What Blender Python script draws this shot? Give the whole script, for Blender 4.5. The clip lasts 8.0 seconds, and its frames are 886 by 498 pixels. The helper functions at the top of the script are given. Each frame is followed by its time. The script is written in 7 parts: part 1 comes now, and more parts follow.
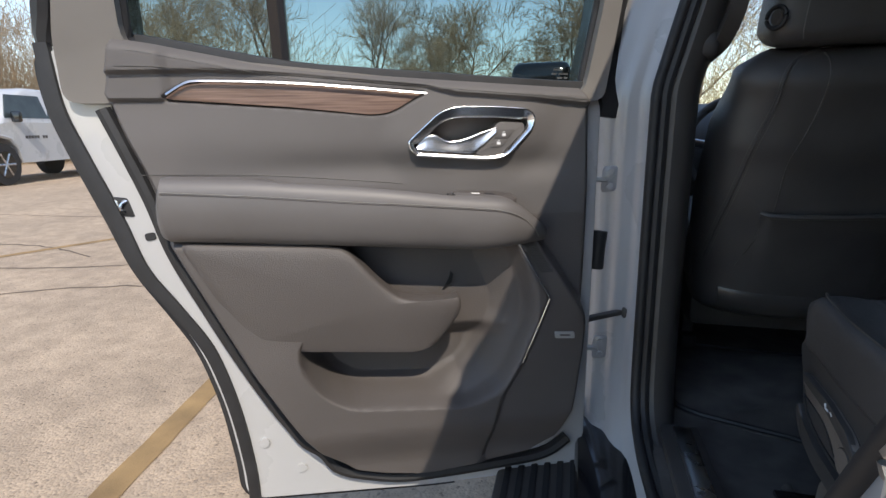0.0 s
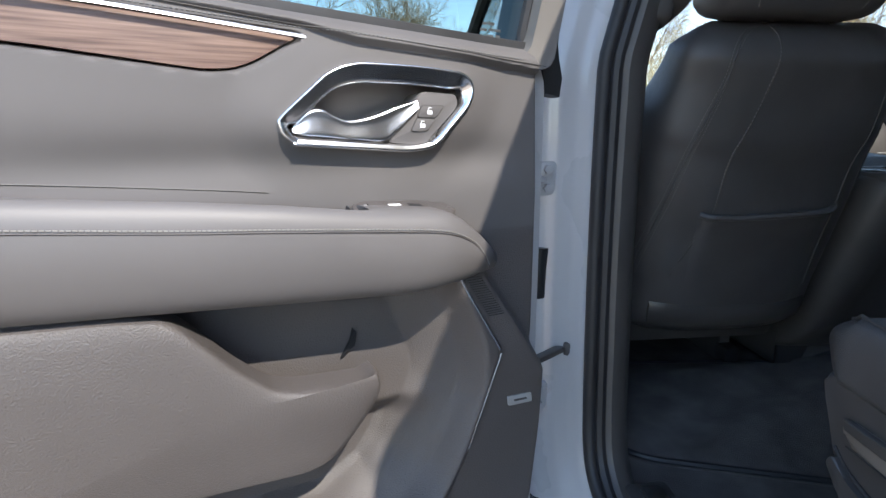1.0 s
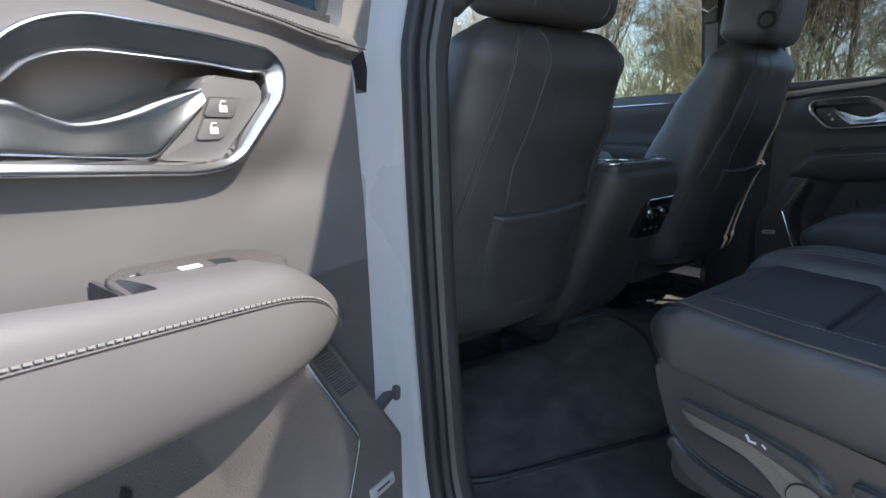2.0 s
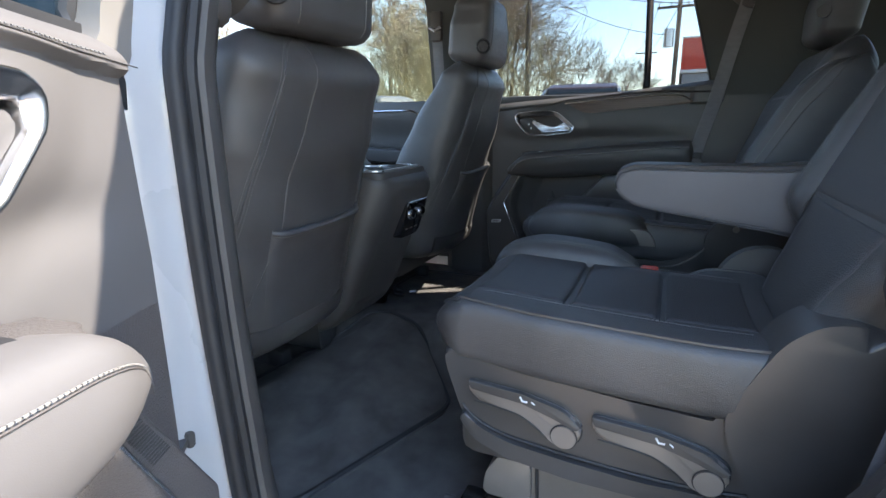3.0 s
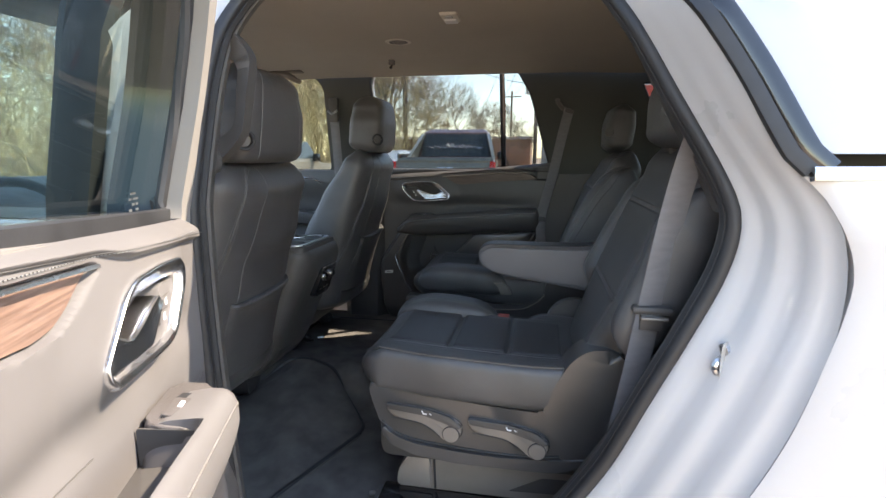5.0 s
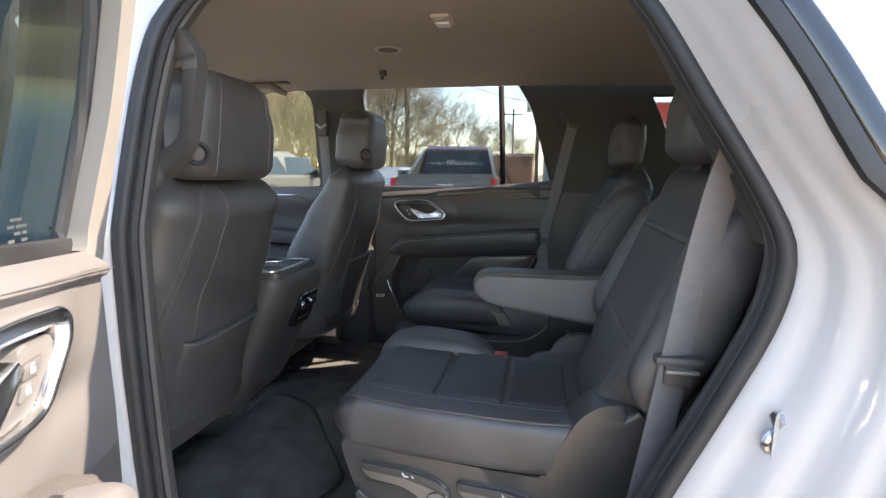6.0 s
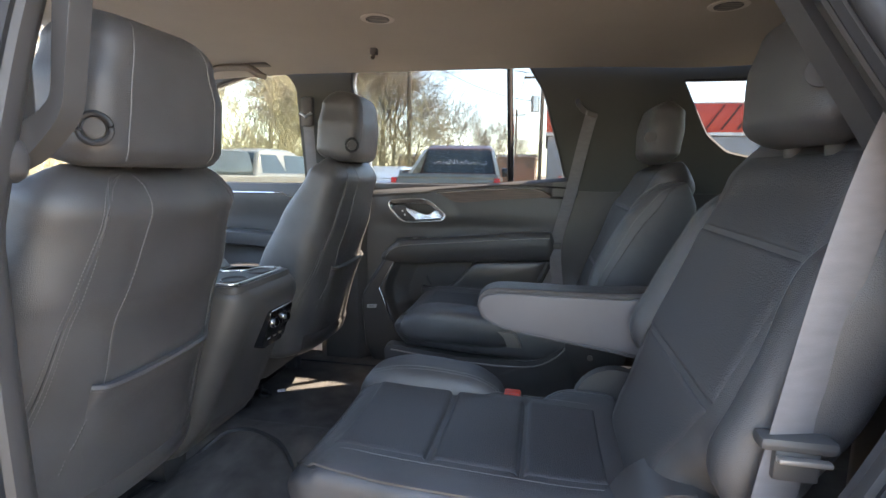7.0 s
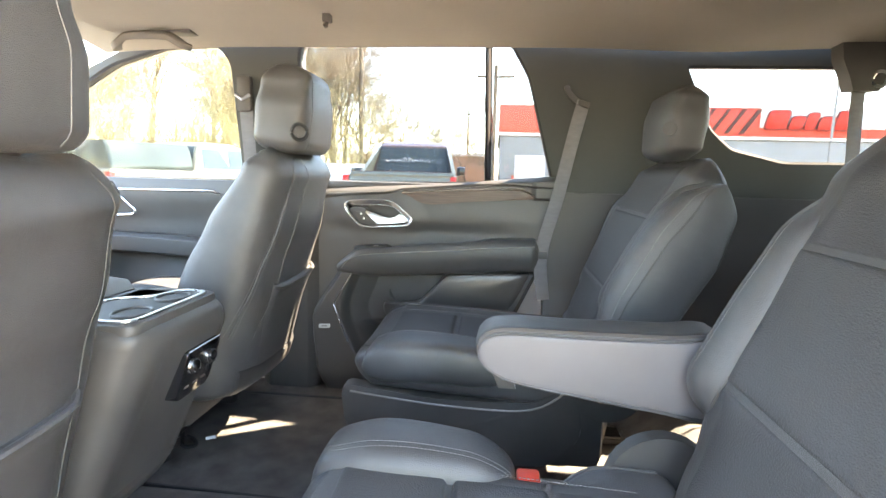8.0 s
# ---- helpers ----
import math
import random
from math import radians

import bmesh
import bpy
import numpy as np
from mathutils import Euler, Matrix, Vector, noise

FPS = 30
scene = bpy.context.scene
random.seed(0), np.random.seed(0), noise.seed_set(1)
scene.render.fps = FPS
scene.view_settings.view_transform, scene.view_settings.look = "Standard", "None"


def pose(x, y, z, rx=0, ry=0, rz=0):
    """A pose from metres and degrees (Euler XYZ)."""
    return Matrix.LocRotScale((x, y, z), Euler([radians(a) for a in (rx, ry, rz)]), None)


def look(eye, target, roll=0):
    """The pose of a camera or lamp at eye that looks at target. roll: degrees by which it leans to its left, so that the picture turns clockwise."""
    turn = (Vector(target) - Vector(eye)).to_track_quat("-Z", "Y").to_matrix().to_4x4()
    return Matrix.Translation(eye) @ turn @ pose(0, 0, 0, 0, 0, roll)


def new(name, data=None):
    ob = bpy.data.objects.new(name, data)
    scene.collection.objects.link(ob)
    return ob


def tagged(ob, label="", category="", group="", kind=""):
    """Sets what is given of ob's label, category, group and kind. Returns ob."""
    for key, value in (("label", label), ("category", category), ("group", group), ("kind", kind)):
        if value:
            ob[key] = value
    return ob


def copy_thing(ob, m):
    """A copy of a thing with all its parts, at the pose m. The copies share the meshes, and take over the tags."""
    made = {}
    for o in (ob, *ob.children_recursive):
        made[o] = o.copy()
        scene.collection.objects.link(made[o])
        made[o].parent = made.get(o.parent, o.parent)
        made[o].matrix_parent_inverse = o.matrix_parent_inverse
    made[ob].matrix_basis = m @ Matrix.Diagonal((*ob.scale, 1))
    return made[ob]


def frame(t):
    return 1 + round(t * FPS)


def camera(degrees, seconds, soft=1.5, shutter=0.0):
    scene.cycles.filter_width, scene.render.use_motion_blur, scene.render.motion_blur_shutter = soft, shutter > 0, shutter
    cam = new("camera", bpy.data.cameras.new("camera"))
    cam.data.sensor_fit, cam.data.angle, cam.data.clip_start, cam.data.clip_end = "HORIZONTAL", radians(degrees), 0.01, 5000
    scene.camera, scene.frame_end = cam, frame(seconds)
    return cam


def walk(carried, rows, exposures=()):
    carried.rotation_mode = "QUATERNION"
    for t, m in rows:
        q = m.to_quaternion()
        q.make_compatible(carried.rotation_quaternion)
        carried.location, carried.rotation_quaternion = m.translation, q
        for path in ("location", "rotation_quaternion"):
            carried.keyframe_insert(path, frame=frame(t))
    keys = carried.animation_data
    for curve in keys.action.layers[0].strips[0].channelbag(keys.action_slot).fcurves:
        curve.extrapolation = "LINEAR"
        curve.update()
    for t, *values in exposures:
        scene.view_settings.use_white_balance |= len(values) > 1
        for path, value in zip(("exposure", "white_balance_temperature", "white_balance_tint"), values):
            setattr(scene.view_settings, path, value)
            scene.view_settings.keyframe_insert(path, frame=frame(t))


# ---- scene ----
cam = camera(82.0, 8.0)
PATH = [
    (0, (-1.05, -1.231, 1.229), (-1.536, 0.653, 0.765), -0.9),
    (0.5, (-1.131, -1.047, 1.196), (-1.391, 0.887, 0.76), -0.5),
    (1, (-1.235, -0.874, 1.188), (-1.048, 1.067, 0.744), -0.4),
    (1.5, (-1.296, -0.739, 1.193), (-0.607, 1.085, 0.747), -1.1),
    (2, (-1.304, -0.641, 1.192), (-0.119, 0.906, 0.742), -1.5),
    (2.2, (-1.301, -0.611, 1.195), (0.062, 0.779, 0.736), -1.2),
    (3.3, (-1.42, -0.601, 1.245), (0.415, 0.037, 0.77), -0.6),
    (3.5, (-1.476, -0.608, 1.262), (0.384, -0.039, 0.797), -0.5),
    (4, (-1.609, -0.631, 1.315), (0.278, -0.146, 0.867), -0.3),
    (4.5, (-1.716, -0.658, 1.367), (0.196, -0.237, 0.958), 0.1),
    (5, (-1.733, -0.669, 1.397), (0.2, -0.305, 1.037), 0.2),
    (5.2, (-1.714, -0.671, 1.407), (0.223, -0.316, 1.061), 0.3),
    (6.5, (-1.428, -0.657, 1.388), (0.514, -0.273, 1.104), 0.5),
    (7, (-1.282, -0.625, 1.376), (0.659, -0.245, 1.081), 0.8),
    (7.5, (-1.135, -0.559, 1.361), (0.82, -0.261, 1.063), 1.1),
    (8, (-0.985, -0.514, 1.369), (0.984, -0.32, 1.072), 1.5),
]
EXPOSURE = [(0.0, 0.95, 7000, 11), (1.0, 1.75, 6500, 10), (1.5, 1.95, 6600, 10), (2.2, 2.2, 6500, 9), (3.5, 3.2, 7000, 11), (4.5, 2.85, 7700, 12), (6.5, 3.25, 7800, 14), (7.0, 3.6, 7600, 14), (7.5, 4.4, 7700, 14), (8.0, 5.05, 8400, 11)]
walk(cam, [(t, look(eye, target, roll)) for t, eye, target, roll in PATH], EXPOSURE)


# ---- light ----
SUN = Vector((-0.40, 0.80, -1.0)).normalized()
world = bpy.data.worlds.new("sky")
scene.world = world
world.use_nodes = True
wn = world.node_tree.nodes
sky = wn.new("ShaderNodeTexSky")
sky.sky_type = "NISHITA"
sky.sun_disc = False
sky.dust_density = 0.3
sky.sun_elevation = math.asin(-SUN.z)
sky.sun_rotation = math.atan2(-SUN.x, -SUN.y)
world.node_tree.links.new(sky.outputs[0], wn["Background"].inputs[0])
wn["Background"].inputs[1].default_value = 0.15
sun = new("sun", bpy.data.lights.new("sun", "SUN"))
sun.data.energy, sun.data.angle, sun.data.color = 2.1, radians(0.6), (1.0, 0.94, 0.85)
sun.matrix_world = look((6, -9, 14), Vector((6, -9, 14)) + SUN)


# ---- materials ----
def material(name, base, rough=0.5, metal=0.0, vary=0.15, big=3.0, fine=400.0, bump=0.2, depth=0.0006, coat=0.0, cells=False, spec=0.5, stretch=(1, 1, 1), second=None, swell=0.0):
    """A surface with a slow drift of colour, a fine grain of colour and gloss, and relief."""
    m = bpy.data.materials.new(name)
    m.use_nodes = True
    n, l = m.node_tree.nodes, m.node_tree.links
    b = n["Principled BSDF"]
    b.inputs["Metallic"].default_value = metal
    b.inputs["Specular IOR Level"].default_value = spec
    b.inputs["Coat Weight"].default_value = coat
    b.inputs["Coat Roughness"].default_value = 0.05
    at = n.new("ShaderNodeTexCoord")
    sc = n.new("ShaderNodeVectorMath")
    sc.operation = "MULTIPLY"
    sc.inputs[1].default_value = stretch
    l.new(at.outputs["Object"], sc.inputs[0])
    slow = n.new("ShaderNodeTexNoise")
    slow.inputs["Scale"].default_value = big
    slow.inputs["Detail"].default_value = 6
    l.new(sc.outputs[0], slow.inputs["Vector"])
    ramp = n.new("ShaderNodeMapRange")
    ramp.inputs[1].default_value, ramp.inputs[2].default_value = 0.3, 0.7
    l.new(slow.outputs[0], ramp.inputs[0])
    mix = n.new("ShaderNodeMix")
    mix.data_type = "RGBA"
    dark = second or [c * (1 - vary) for c in base]
    light = base if second else [min(1, c * (1 + vary)) for c in base]
    mix.inputs[6].default_value, mix.inputs[7].default_value = (*dark, 1), (*light, 1)
    l.new(ramp.outputs[0], mix.inputs[0])
    l.new(mix.outputs[2], b.inputs["Base Color"])
    if cells:
        grain = n.new("ShaderNodeTexVoronoi")
    else:
        grain = n.new("ShaderNodeTexNoise")
        grain.inputs["Detail"].default_value = 3
    grain.inputs["Scale"].default_value = fine
    l.new(sc.outputs[0], grain.inputs["Vector"])
    gloss = n.new("ShaderNodeMapRange")
    gloss.inputs[3].default_value, gloss.inputs[4].default_value = max(0.02, rough * 0.85), min(1, rough * 1.15)
    l.new(slow.outputs[0], gloss.inputs[0])
    l.new(gloss.outputs[0], b.inputs["Roughness"])
    if bump:
        relief = n.new("ShaderNodeBump")
        relief.inputs["Strength"].default_value, relief.inputs["Distance"].default_value = bump, depth
        height = n.new("ShaderNodeMath")
        height.operation = "MULTIPLY_ADD"
        height.inputs[1].default_value = swell
        l.new(slow.outputs[0], height.inputs[0])
        l.new(grain.outputs[0], height.inputs[2])
        l.new(height.outputs[0], relief.inputs["Height"])
        l.new(relief.outputs[0], b.inputs["Normal"])
    return m


def glass(name, tint, least=0.045):
    """A thin pane: tinted clear, with a gloss that grows at grazing angles."""
    m = bpy.data.materials.new(name)
    m.use_nodes = True
    n, l = m.node_tree.nodes, m.node_tree.links
    n.remove(n["Principled BSDF"])
    clear, shine, both, facing = n.new("ShaderNodeBsdfTransparent"), n.new("ShaderNodeBsdfGlossy"), n.new("ShaderNodeMixShader"), n.new("ShaderNodeLayerWeight")
    clear.inputs[0].default_value = (*tint, 1)
    shine.inputs["Roughness"].default_value = 0.01
    facing.inputs[0].default_value = 0.5
    power, gain = n.new("ShaderNodeMath"), n.new("ShaderNodeMath")
    power.operation, gain.operation = "POWER", "MULTIPLY_ADD"
    power.inputs[1].default_value = 5.0
    gain.inputs[1].default_value, gain.inputs[2].default_value = 0.95, least
    l.new(facing.outputs["Facing"], power.inputs[0])
    l.new(power.outputs[0], gain.inputs[0])
    l.new(gain.outputs[0], both.inputs[0])
    l.new(clear.outputs[0], both.inputs[1])
    l.new(shine.outputs[0], both.inputs[2])
    l.new(both.outputs[0], n["Material Output"].inputs[0])
    return m


LEATHER = material("black_leather", (0.070, 0.067, 0.067), 0.40, vary=0.22, big=9, fine=750, bump=0.6, depth=0.0007, cells=True, spec=0.7, swell=7.0)
LEATHER_MESH = material("perforated_leather", (0.056, 0.054, 0.055), 0.5, vary=0.18, big=7, fine=420, bump=0.7, depth=0.0008, cells=True, spec=0.6, swell=3.0)
HARD_BLACK = material("black_plastic", (0.069, 0.064, 0.061), 0.48, vary=0.15, big=8, fine=1100, bump=0.3, depth=0.0004)
SHELL = material("seat_shell_plastic", (0.19, 0.165, 0.145), 0.34, vary=0.15, big=8, fine=1300, bump=0.3, depth=0.0003, spec=0.9)
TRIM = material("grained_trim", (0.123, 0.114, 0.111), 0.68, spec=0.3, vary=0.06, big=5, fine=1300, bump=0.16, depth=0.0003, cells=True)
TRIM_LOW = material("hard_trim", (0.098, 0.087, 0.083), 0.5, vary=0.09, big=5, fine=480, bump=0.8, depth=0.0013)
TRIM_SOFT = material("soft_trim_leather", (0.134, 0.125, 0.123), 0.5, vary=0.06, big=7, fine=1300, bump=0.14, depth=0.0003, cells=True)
# grained trim inside the cabin, the shade there put into a darker colour
SHADED_TRIM = material("shaded_grained_trim", (0.063, 0.060, 0.059), 0.42, vary=0.1, big=5, fine=700, bump=0.35, depth=0.0004, cells=True)
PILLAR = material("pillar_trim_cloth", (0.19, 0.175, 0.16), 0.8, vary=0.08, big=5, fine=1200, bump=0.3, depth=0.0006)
# pillar cloth again, darkened to carry the shade between the far windows
PILLAR_SHADED = material("shaded_pillar_cloth", (0.068, 0.071, 0.066), 0.8, vary=0.08, big=5, fine=1200, bump=0.3, depth=0.0006)
VINYL = material("grey_vinyl", (0.140, 0.131, 0.134), 0.5, vary=0.08, big=8, fine=1000, bump=0.35, depth=0.0005, cells=True)
CREAM = material("cream_plastic", (0.52, 0.48, 0.42), 0.5, vary=0.05, big=20, fine=300, bump=0.1)
LINER = material("headliner_cloth", (0.40, 0.365, 0.31), 0.95, vary=0.06, big=3, fine=1500, bump=0.35, depth=0.0006)
SHROUD = material("dark_seat_shroud", (0.060, 0.057, 0.056), 0.30, vary=0.15, big=8, fine=1300, bump=0.3, depth=0.0003, spec=0.7)
CARPET = material("black_carpet", (0.110, 0.101, 0.095), 0.95, vary=0.35, big=14, fine=600, bump=1.0, depth=0.003)
WHITE = material("white_car_paint", (0.47, 0.47, 0.475), 0.28, vary=0.02, big=3, fine=30, bump=0.02, depth=0.0004, coat=0.6)
CHROME = material("chrome", (0.72, 0.73, 0.75), 0.10, 1.0, vary=0.05, big=20, fine=60, bump=0.02)
BRIGHT = material("bright_satin_chrome", (0.82, 0.83, 0.85), 0.22, 1.0, vary=0.05, big=20, fine=60, bump=0.02)
SATIN = material("satin_silver", (0.55, 0.55, 0.56), 0.28, 1.0, vary=0.08, big=20, fine=900, bump=0.1)
RUBBER = material("black_rubber", (0.022, 0.022, 0.024), 0.55, vary=0.25, big=20, fine=300, bump=0.2)
GLOSS_BLACK = material("gloss_black", (0.012, 0.012, 0.014), 0.12, vary=0.2, big=20, fine=100, bump=0.02, coat=0.5)
BELT = material("belt_webbing", (0.17, 0.165, 0.17), 0.75, vary=0.1, big=30, fine=500, bump=0.5, depth=0.0008, stretch=(1, 1, 3))
PALE_THREAD = material("pale_thread", (0.26, 0.245, 0.23), 0.7, vary=0.15, big=80, fine=2000, bump=0.3)
THREAD = material("grey_thread", (0.17, 0.165, 0.16), 0.7, vary=0.15, big=80, fine=2000, bump=0.3)
WOOD = material("walnut_trim", (0.25, 0.162, 0.125), 0.38, vary=0.5, big=11, fine=90, bump=0.2, depth=0.0004, stretch=(1.0, 1.0, 30), second=(0.110, 0.066, 0.050))
# the same walnut with the shade on the far door put into its colour
WOOD_SHADED = material("shaded_walnut_trim", (0.135, 0.088, 0.070), 0.4, vary=0.5, big=11, fine=90, bump=0.2, depth=0.0004, stretch=(1.0, 1.0, 30), second=(0.070, 0.045, 0.036))
LABEL_GREY = material("pale_grey_print", (0.07, 0.073, 0.073), 0.6, vary=0.1, bump=0)
BADGE = material("pale_metal_badge", (0.46, 0.46, 0.45), 0.4, 0.3, vary=0.08, big=20, bump=0.05)
MARK = material("white_print", (0.75, 0.75, 0.75), 0.6, vary=0.05, bump=0)
RED = material("red_plastic", (0.62, 0.05, 0.025), 0.4, vary=0.1, big=20, bump=0.1)
CLEAR = glass("clear_glass", (0.95, 0.97, 0.96))
SIDEGLASS = glass("front_side_glass", (0.60, 0.62, 0.59))
TINT = glass("privacy_glass", (0.33, 0.42, 0.40))
DAYGLASS = glass("lightly_tinted_glass", (0.45, 0.465, 0.47), 0.018)


def aggregate(name):
    """Worn exposed-aggregate concrete: broad stains, small stones of several tints, pits between them."""
    m = material(name, (0.41, 0.315, 0.23), 0.9, vary=0.13, big=0.9, fine=70, bump=1.0, depth=0.006)
    n, l = m.node_tree.nodes, m.node_tree.links
    b = n["Principled BSDF"]
    base = b.inputs["Base Color"].links[0].from_socket
    at = n.new("ShaderNodeTexCoord")
    stone, tint, patch = n.new("ShaderNodeTexVoronoi"), n.new("ShaderNodeValToRGB"), n.new("ShaderNodeTexNoise")
    stone.inputs["Scale"].default_value = 95
    patch.inputs["Scale"].default_value = 6
    patch.inputs["Detail"].default_value = 8
    for t in (stone, patch):
        l.new(at.outputs["Object"], t.inputs["Vector"])
    tint.color_ramp.elements[0].color, tint.color_ramp.elements[0].position = (0.42, 0.40, 0.38, 1), 0.02
    tint.color_ramp.elements[1].color, tint.color_ramp.elements[1].position = (1.22, 1.18, 1.12, 1), 0.95
    mid = tint.color_ramp.elements.new(0.22)
    mid.color = (0.93, 0.92, 0.90, 1)
    l.new(stone.outputs["Color"], tint.inputs[0])
    mul, blot = n.new("ShaderNodeMix"), n.new("ShaderNodeMix")
    for k in (mul, blot):
        k.data_type, k.blend_type = "RGBA", "MULTIPLY"
    mul.inputs[0].default_value, blot.inputs[0].default_value = 0.85, 0.55
    l.new(base, mul.inputs[6])
    l.new(tint.outputs[0], mul.inputs[7])
    shade = n.new("ShaderNodeMapRange")
    shade.inputs[1].default_value, shade.inputs[2].default_value, shade.inputs[3].default_value, shade.inputs[4].default_value = 0.35, 0.62, 0.68, 1.08
    l.new(patch.outputs[0], shade.inputs[0])
    l.new(mul.outputs[2], blot.inputs[6])
    l.new(shade.outputs[0], blot.inputs[7])
    l.new(blot.outputs[2], b.inputs["Base Color"])
    relief = [k for k in n if k.type == "BUMP"][0]
    l.new(stone.outputs["Distance"], relief.inputs["Height"])
    relief.inputs["Distance"].default_value = 0.004
    relief.invert = True
    return m


CONCRETE = aggregate("worn_concrete")


# ---- building tools ----
def root_of(ob):
    while ob.parent:
        ob = ob.parent
    return ob


def thing(name, at, label, category, group="", kind=""):
    """An empty at the base of a thing, under which its parts go."""
    e = new(name)
    e.empty_display_size = 0.1
    e.matrix_world = at if isinstance(at, Matrix) else Matrix.Translation(at)
    return tagged(e, label, category, group, kind)


def part(name, bm, mat, parent=None, label="", sharp=40, flip=True):
    """Links a bmesh, built in world metres, as one mesh under a thing or a part."""
    if flip:
        bmesh.ops.recalc_face_normals(bm, faces=bm.faces)
    if parent:
        bm.transform(root_of(parent).matrix_basis.inverted())
    me = bpy.data.meshes.new(name)
    bm.to_mesh(me)
    bm.free()
    me.materials.append(mat)
    me.shade_smooth()
    me.set_sharp_from_angle(angle=radians(sharp))
    ob = new(name, me)
    if parent:
        ob.parent = parent
    if label:
        tagged(ob, label)
    return ob


def join(*bms):
    out = bmesh.new()
    for b in bms:
        me = bpy.data.meshes.new("tmp")
        b.to_mesh(me)
        out.from_mesh(me)
        bpy.data.meshes.remove(me)
        b.free()
    return out


def loft(rings, cap=True, ring_closed=True, path_closed=False):
    """A skin over rings of points."""
    bm = bmesh.new()
    rows = [[bm.verts.new(p) for p in r] for r in rings]
    n = len(rows[0])
    pairs = list(zip(rows, rows[1:]))
    if path_closed:
        pairs.append((rows[-1], rows[0]))
    for a, b in pairs:
        for i in range(n if ring_closed else n - 1):
            j = (i + 1) % n
            bm.faces.new((a[i], a[j], b[j], b[i]))
    if cap and ring_closed and not path_closed:
        bm.faces.new(rows[0][::-1])
        bm.faces.new(rows[-1])
    return bm


def spline(pts, n, closed=False):
    """Points evenly along a smooth curve through pts."""
    pts = [Vector(p) for p in pts]
    m = len(pts)
    out = []
    spans = m if closed else m - 1
    for i in range(spans):
        if closed:
            p0, p1, p2, p3 = (pts[(i + k) % m] for k in (-1, 0, 1, 2))
        else:
            p0, p1, p2, p3 = pts[max(i - 1, 0)], pts[i], pts[i + 1], pts[min(i + 2, m - 1)]
        for k in range(12):
            t = k / 12
            out.append(0.5 * (2 * p1 + (p2 - p0) * t + (2 * p0 - 5 * p1 + 4 * p2 - p3) * t * t + (3 * p1 - p0 - 3 * p2 + p3) * t ** 3))
    out.append(pts[0] if closed else pts[-1])
    d = [0.0]
    for a, b in zip(out, out[1:]):
        d.append(d[-1] + (b - a).length)
    res = []
    k = 0
    for i in range(n):
        want = d[-1] * i / (n if closed else n - 1)
        while k < len(d) - 2 and d[k + 1] < want:
            k += 1
        f = (want - d[k]) / max(1e-9, d[k + 1] - d[k])
        res.append(out[k].lerp(out[k + 1], min(1, max(0, f))))
    return res


def tube(pts, r, n=8, closed=False, wide=None, up=(0, 0, 1), cap=True):
    """A round or, with wide, flat bar along points; up is the way its thin side r faces."""
    pts = [Vector(p) for p in pts]
    rings = []
    m = len(pts)
    for i, p in enumerate(pts):
        a = pts[i - 1] if (i or closed) else pts[0]
        b = pts[(i + 1) % m] if (i < m - 1 or closed) else pts[-1]
        t = (b - a).normalized()
        u = Vector(up[i]) if isinstance(up, list) else Vector(up)
        s = t.cross(u)
        if s.length < 1e-4:
            s = t.cross(Vector((0, 1, 0.01)))
        s.normalize()
        v = s.cross(t).normalized()
        w = wide if wide else r
        ring = []
        for k in range(n):
            q = 2 * math.pi * k / n
            c, e = math.cos(q), math.sin(q)
            if wide:
                c, e = math.copysign(abs(c) ** 0.35, c), math.copysign(abs(e) ** 0.6, e)
            ring.append(p + s * w * c + v * r * e)
        rings.append(ring)
    return loft(rings, cap, True, closed)


def box(lo, hi, bevel=0.004, seg=2):
    bm = bmesh.new()
    bmesh.ops.create_cube(bm, size=1)
    for v in bm.verts:
        v.co = Vector([(l + h) / 2 + c * (h - l) for l, h, c in zip(lo, hi, v.co)])
    if bevel:
        bmesh.ops.bevel(bm, geom=bm.edges[:], offset=bevel, segments=seg, affect="EDGES", profile=0.5)
    return bm


def plate(poly, place, n0, n1, bevel=0.004, seg=2):
    """A prism over a 2D outline; place(a, b, n) gives the world point; n1 is its rounded face."""
    bm = bmesh.new()
    low = [bm.verts.new(place(a, b, n0)) for a, b in poly]
    top = [bm.verts.new(place(a, b, n1)) for a, b in poly]
    bm.faces.new(low[::-1])
    cap = bm.faces.new(top)
    for i in range(len(poly)):
        j = (i + 1) % len(poly)
        bm.faces.new((low[i], low[j], top[j], top[i]))
    if bevel:
        bmesh.ops.bevel(bm, geom=list(cap.edges), offset=bevel, segments=seg, affect="EDGES", profile=0.5, clamp_overlap=True)
    return bm


def sheet(outer, holes, place, thick):
    """A wall with openings: 2D outline and hole outlines; place(a, b, n) gives the world point."""
    bm = bmesh.new()
    for loop in [outer] + holes:
        vs = [bm.verts.new((a, b, 0)) for a, b in loop]
        for i in range(len(vs)):
            bm.edges.new((vs[i], vs[(i + 1) % len(vs)]))
    bmesh.ops.triangle_fill(bm, edges=bm.edges[:], use_beauty=True)
    ext = bmesh.ops.extrude_face_region(bm, geom=bm.faces[:])
    for e in ext["geom"]:
        if isinstance(e, bmesh.types.BMVert):
            e.co.z = thick
    for v in bm.verts:
        v.co = Vector(place(v.co.x, v.co.y, v.co.z))
    return bm


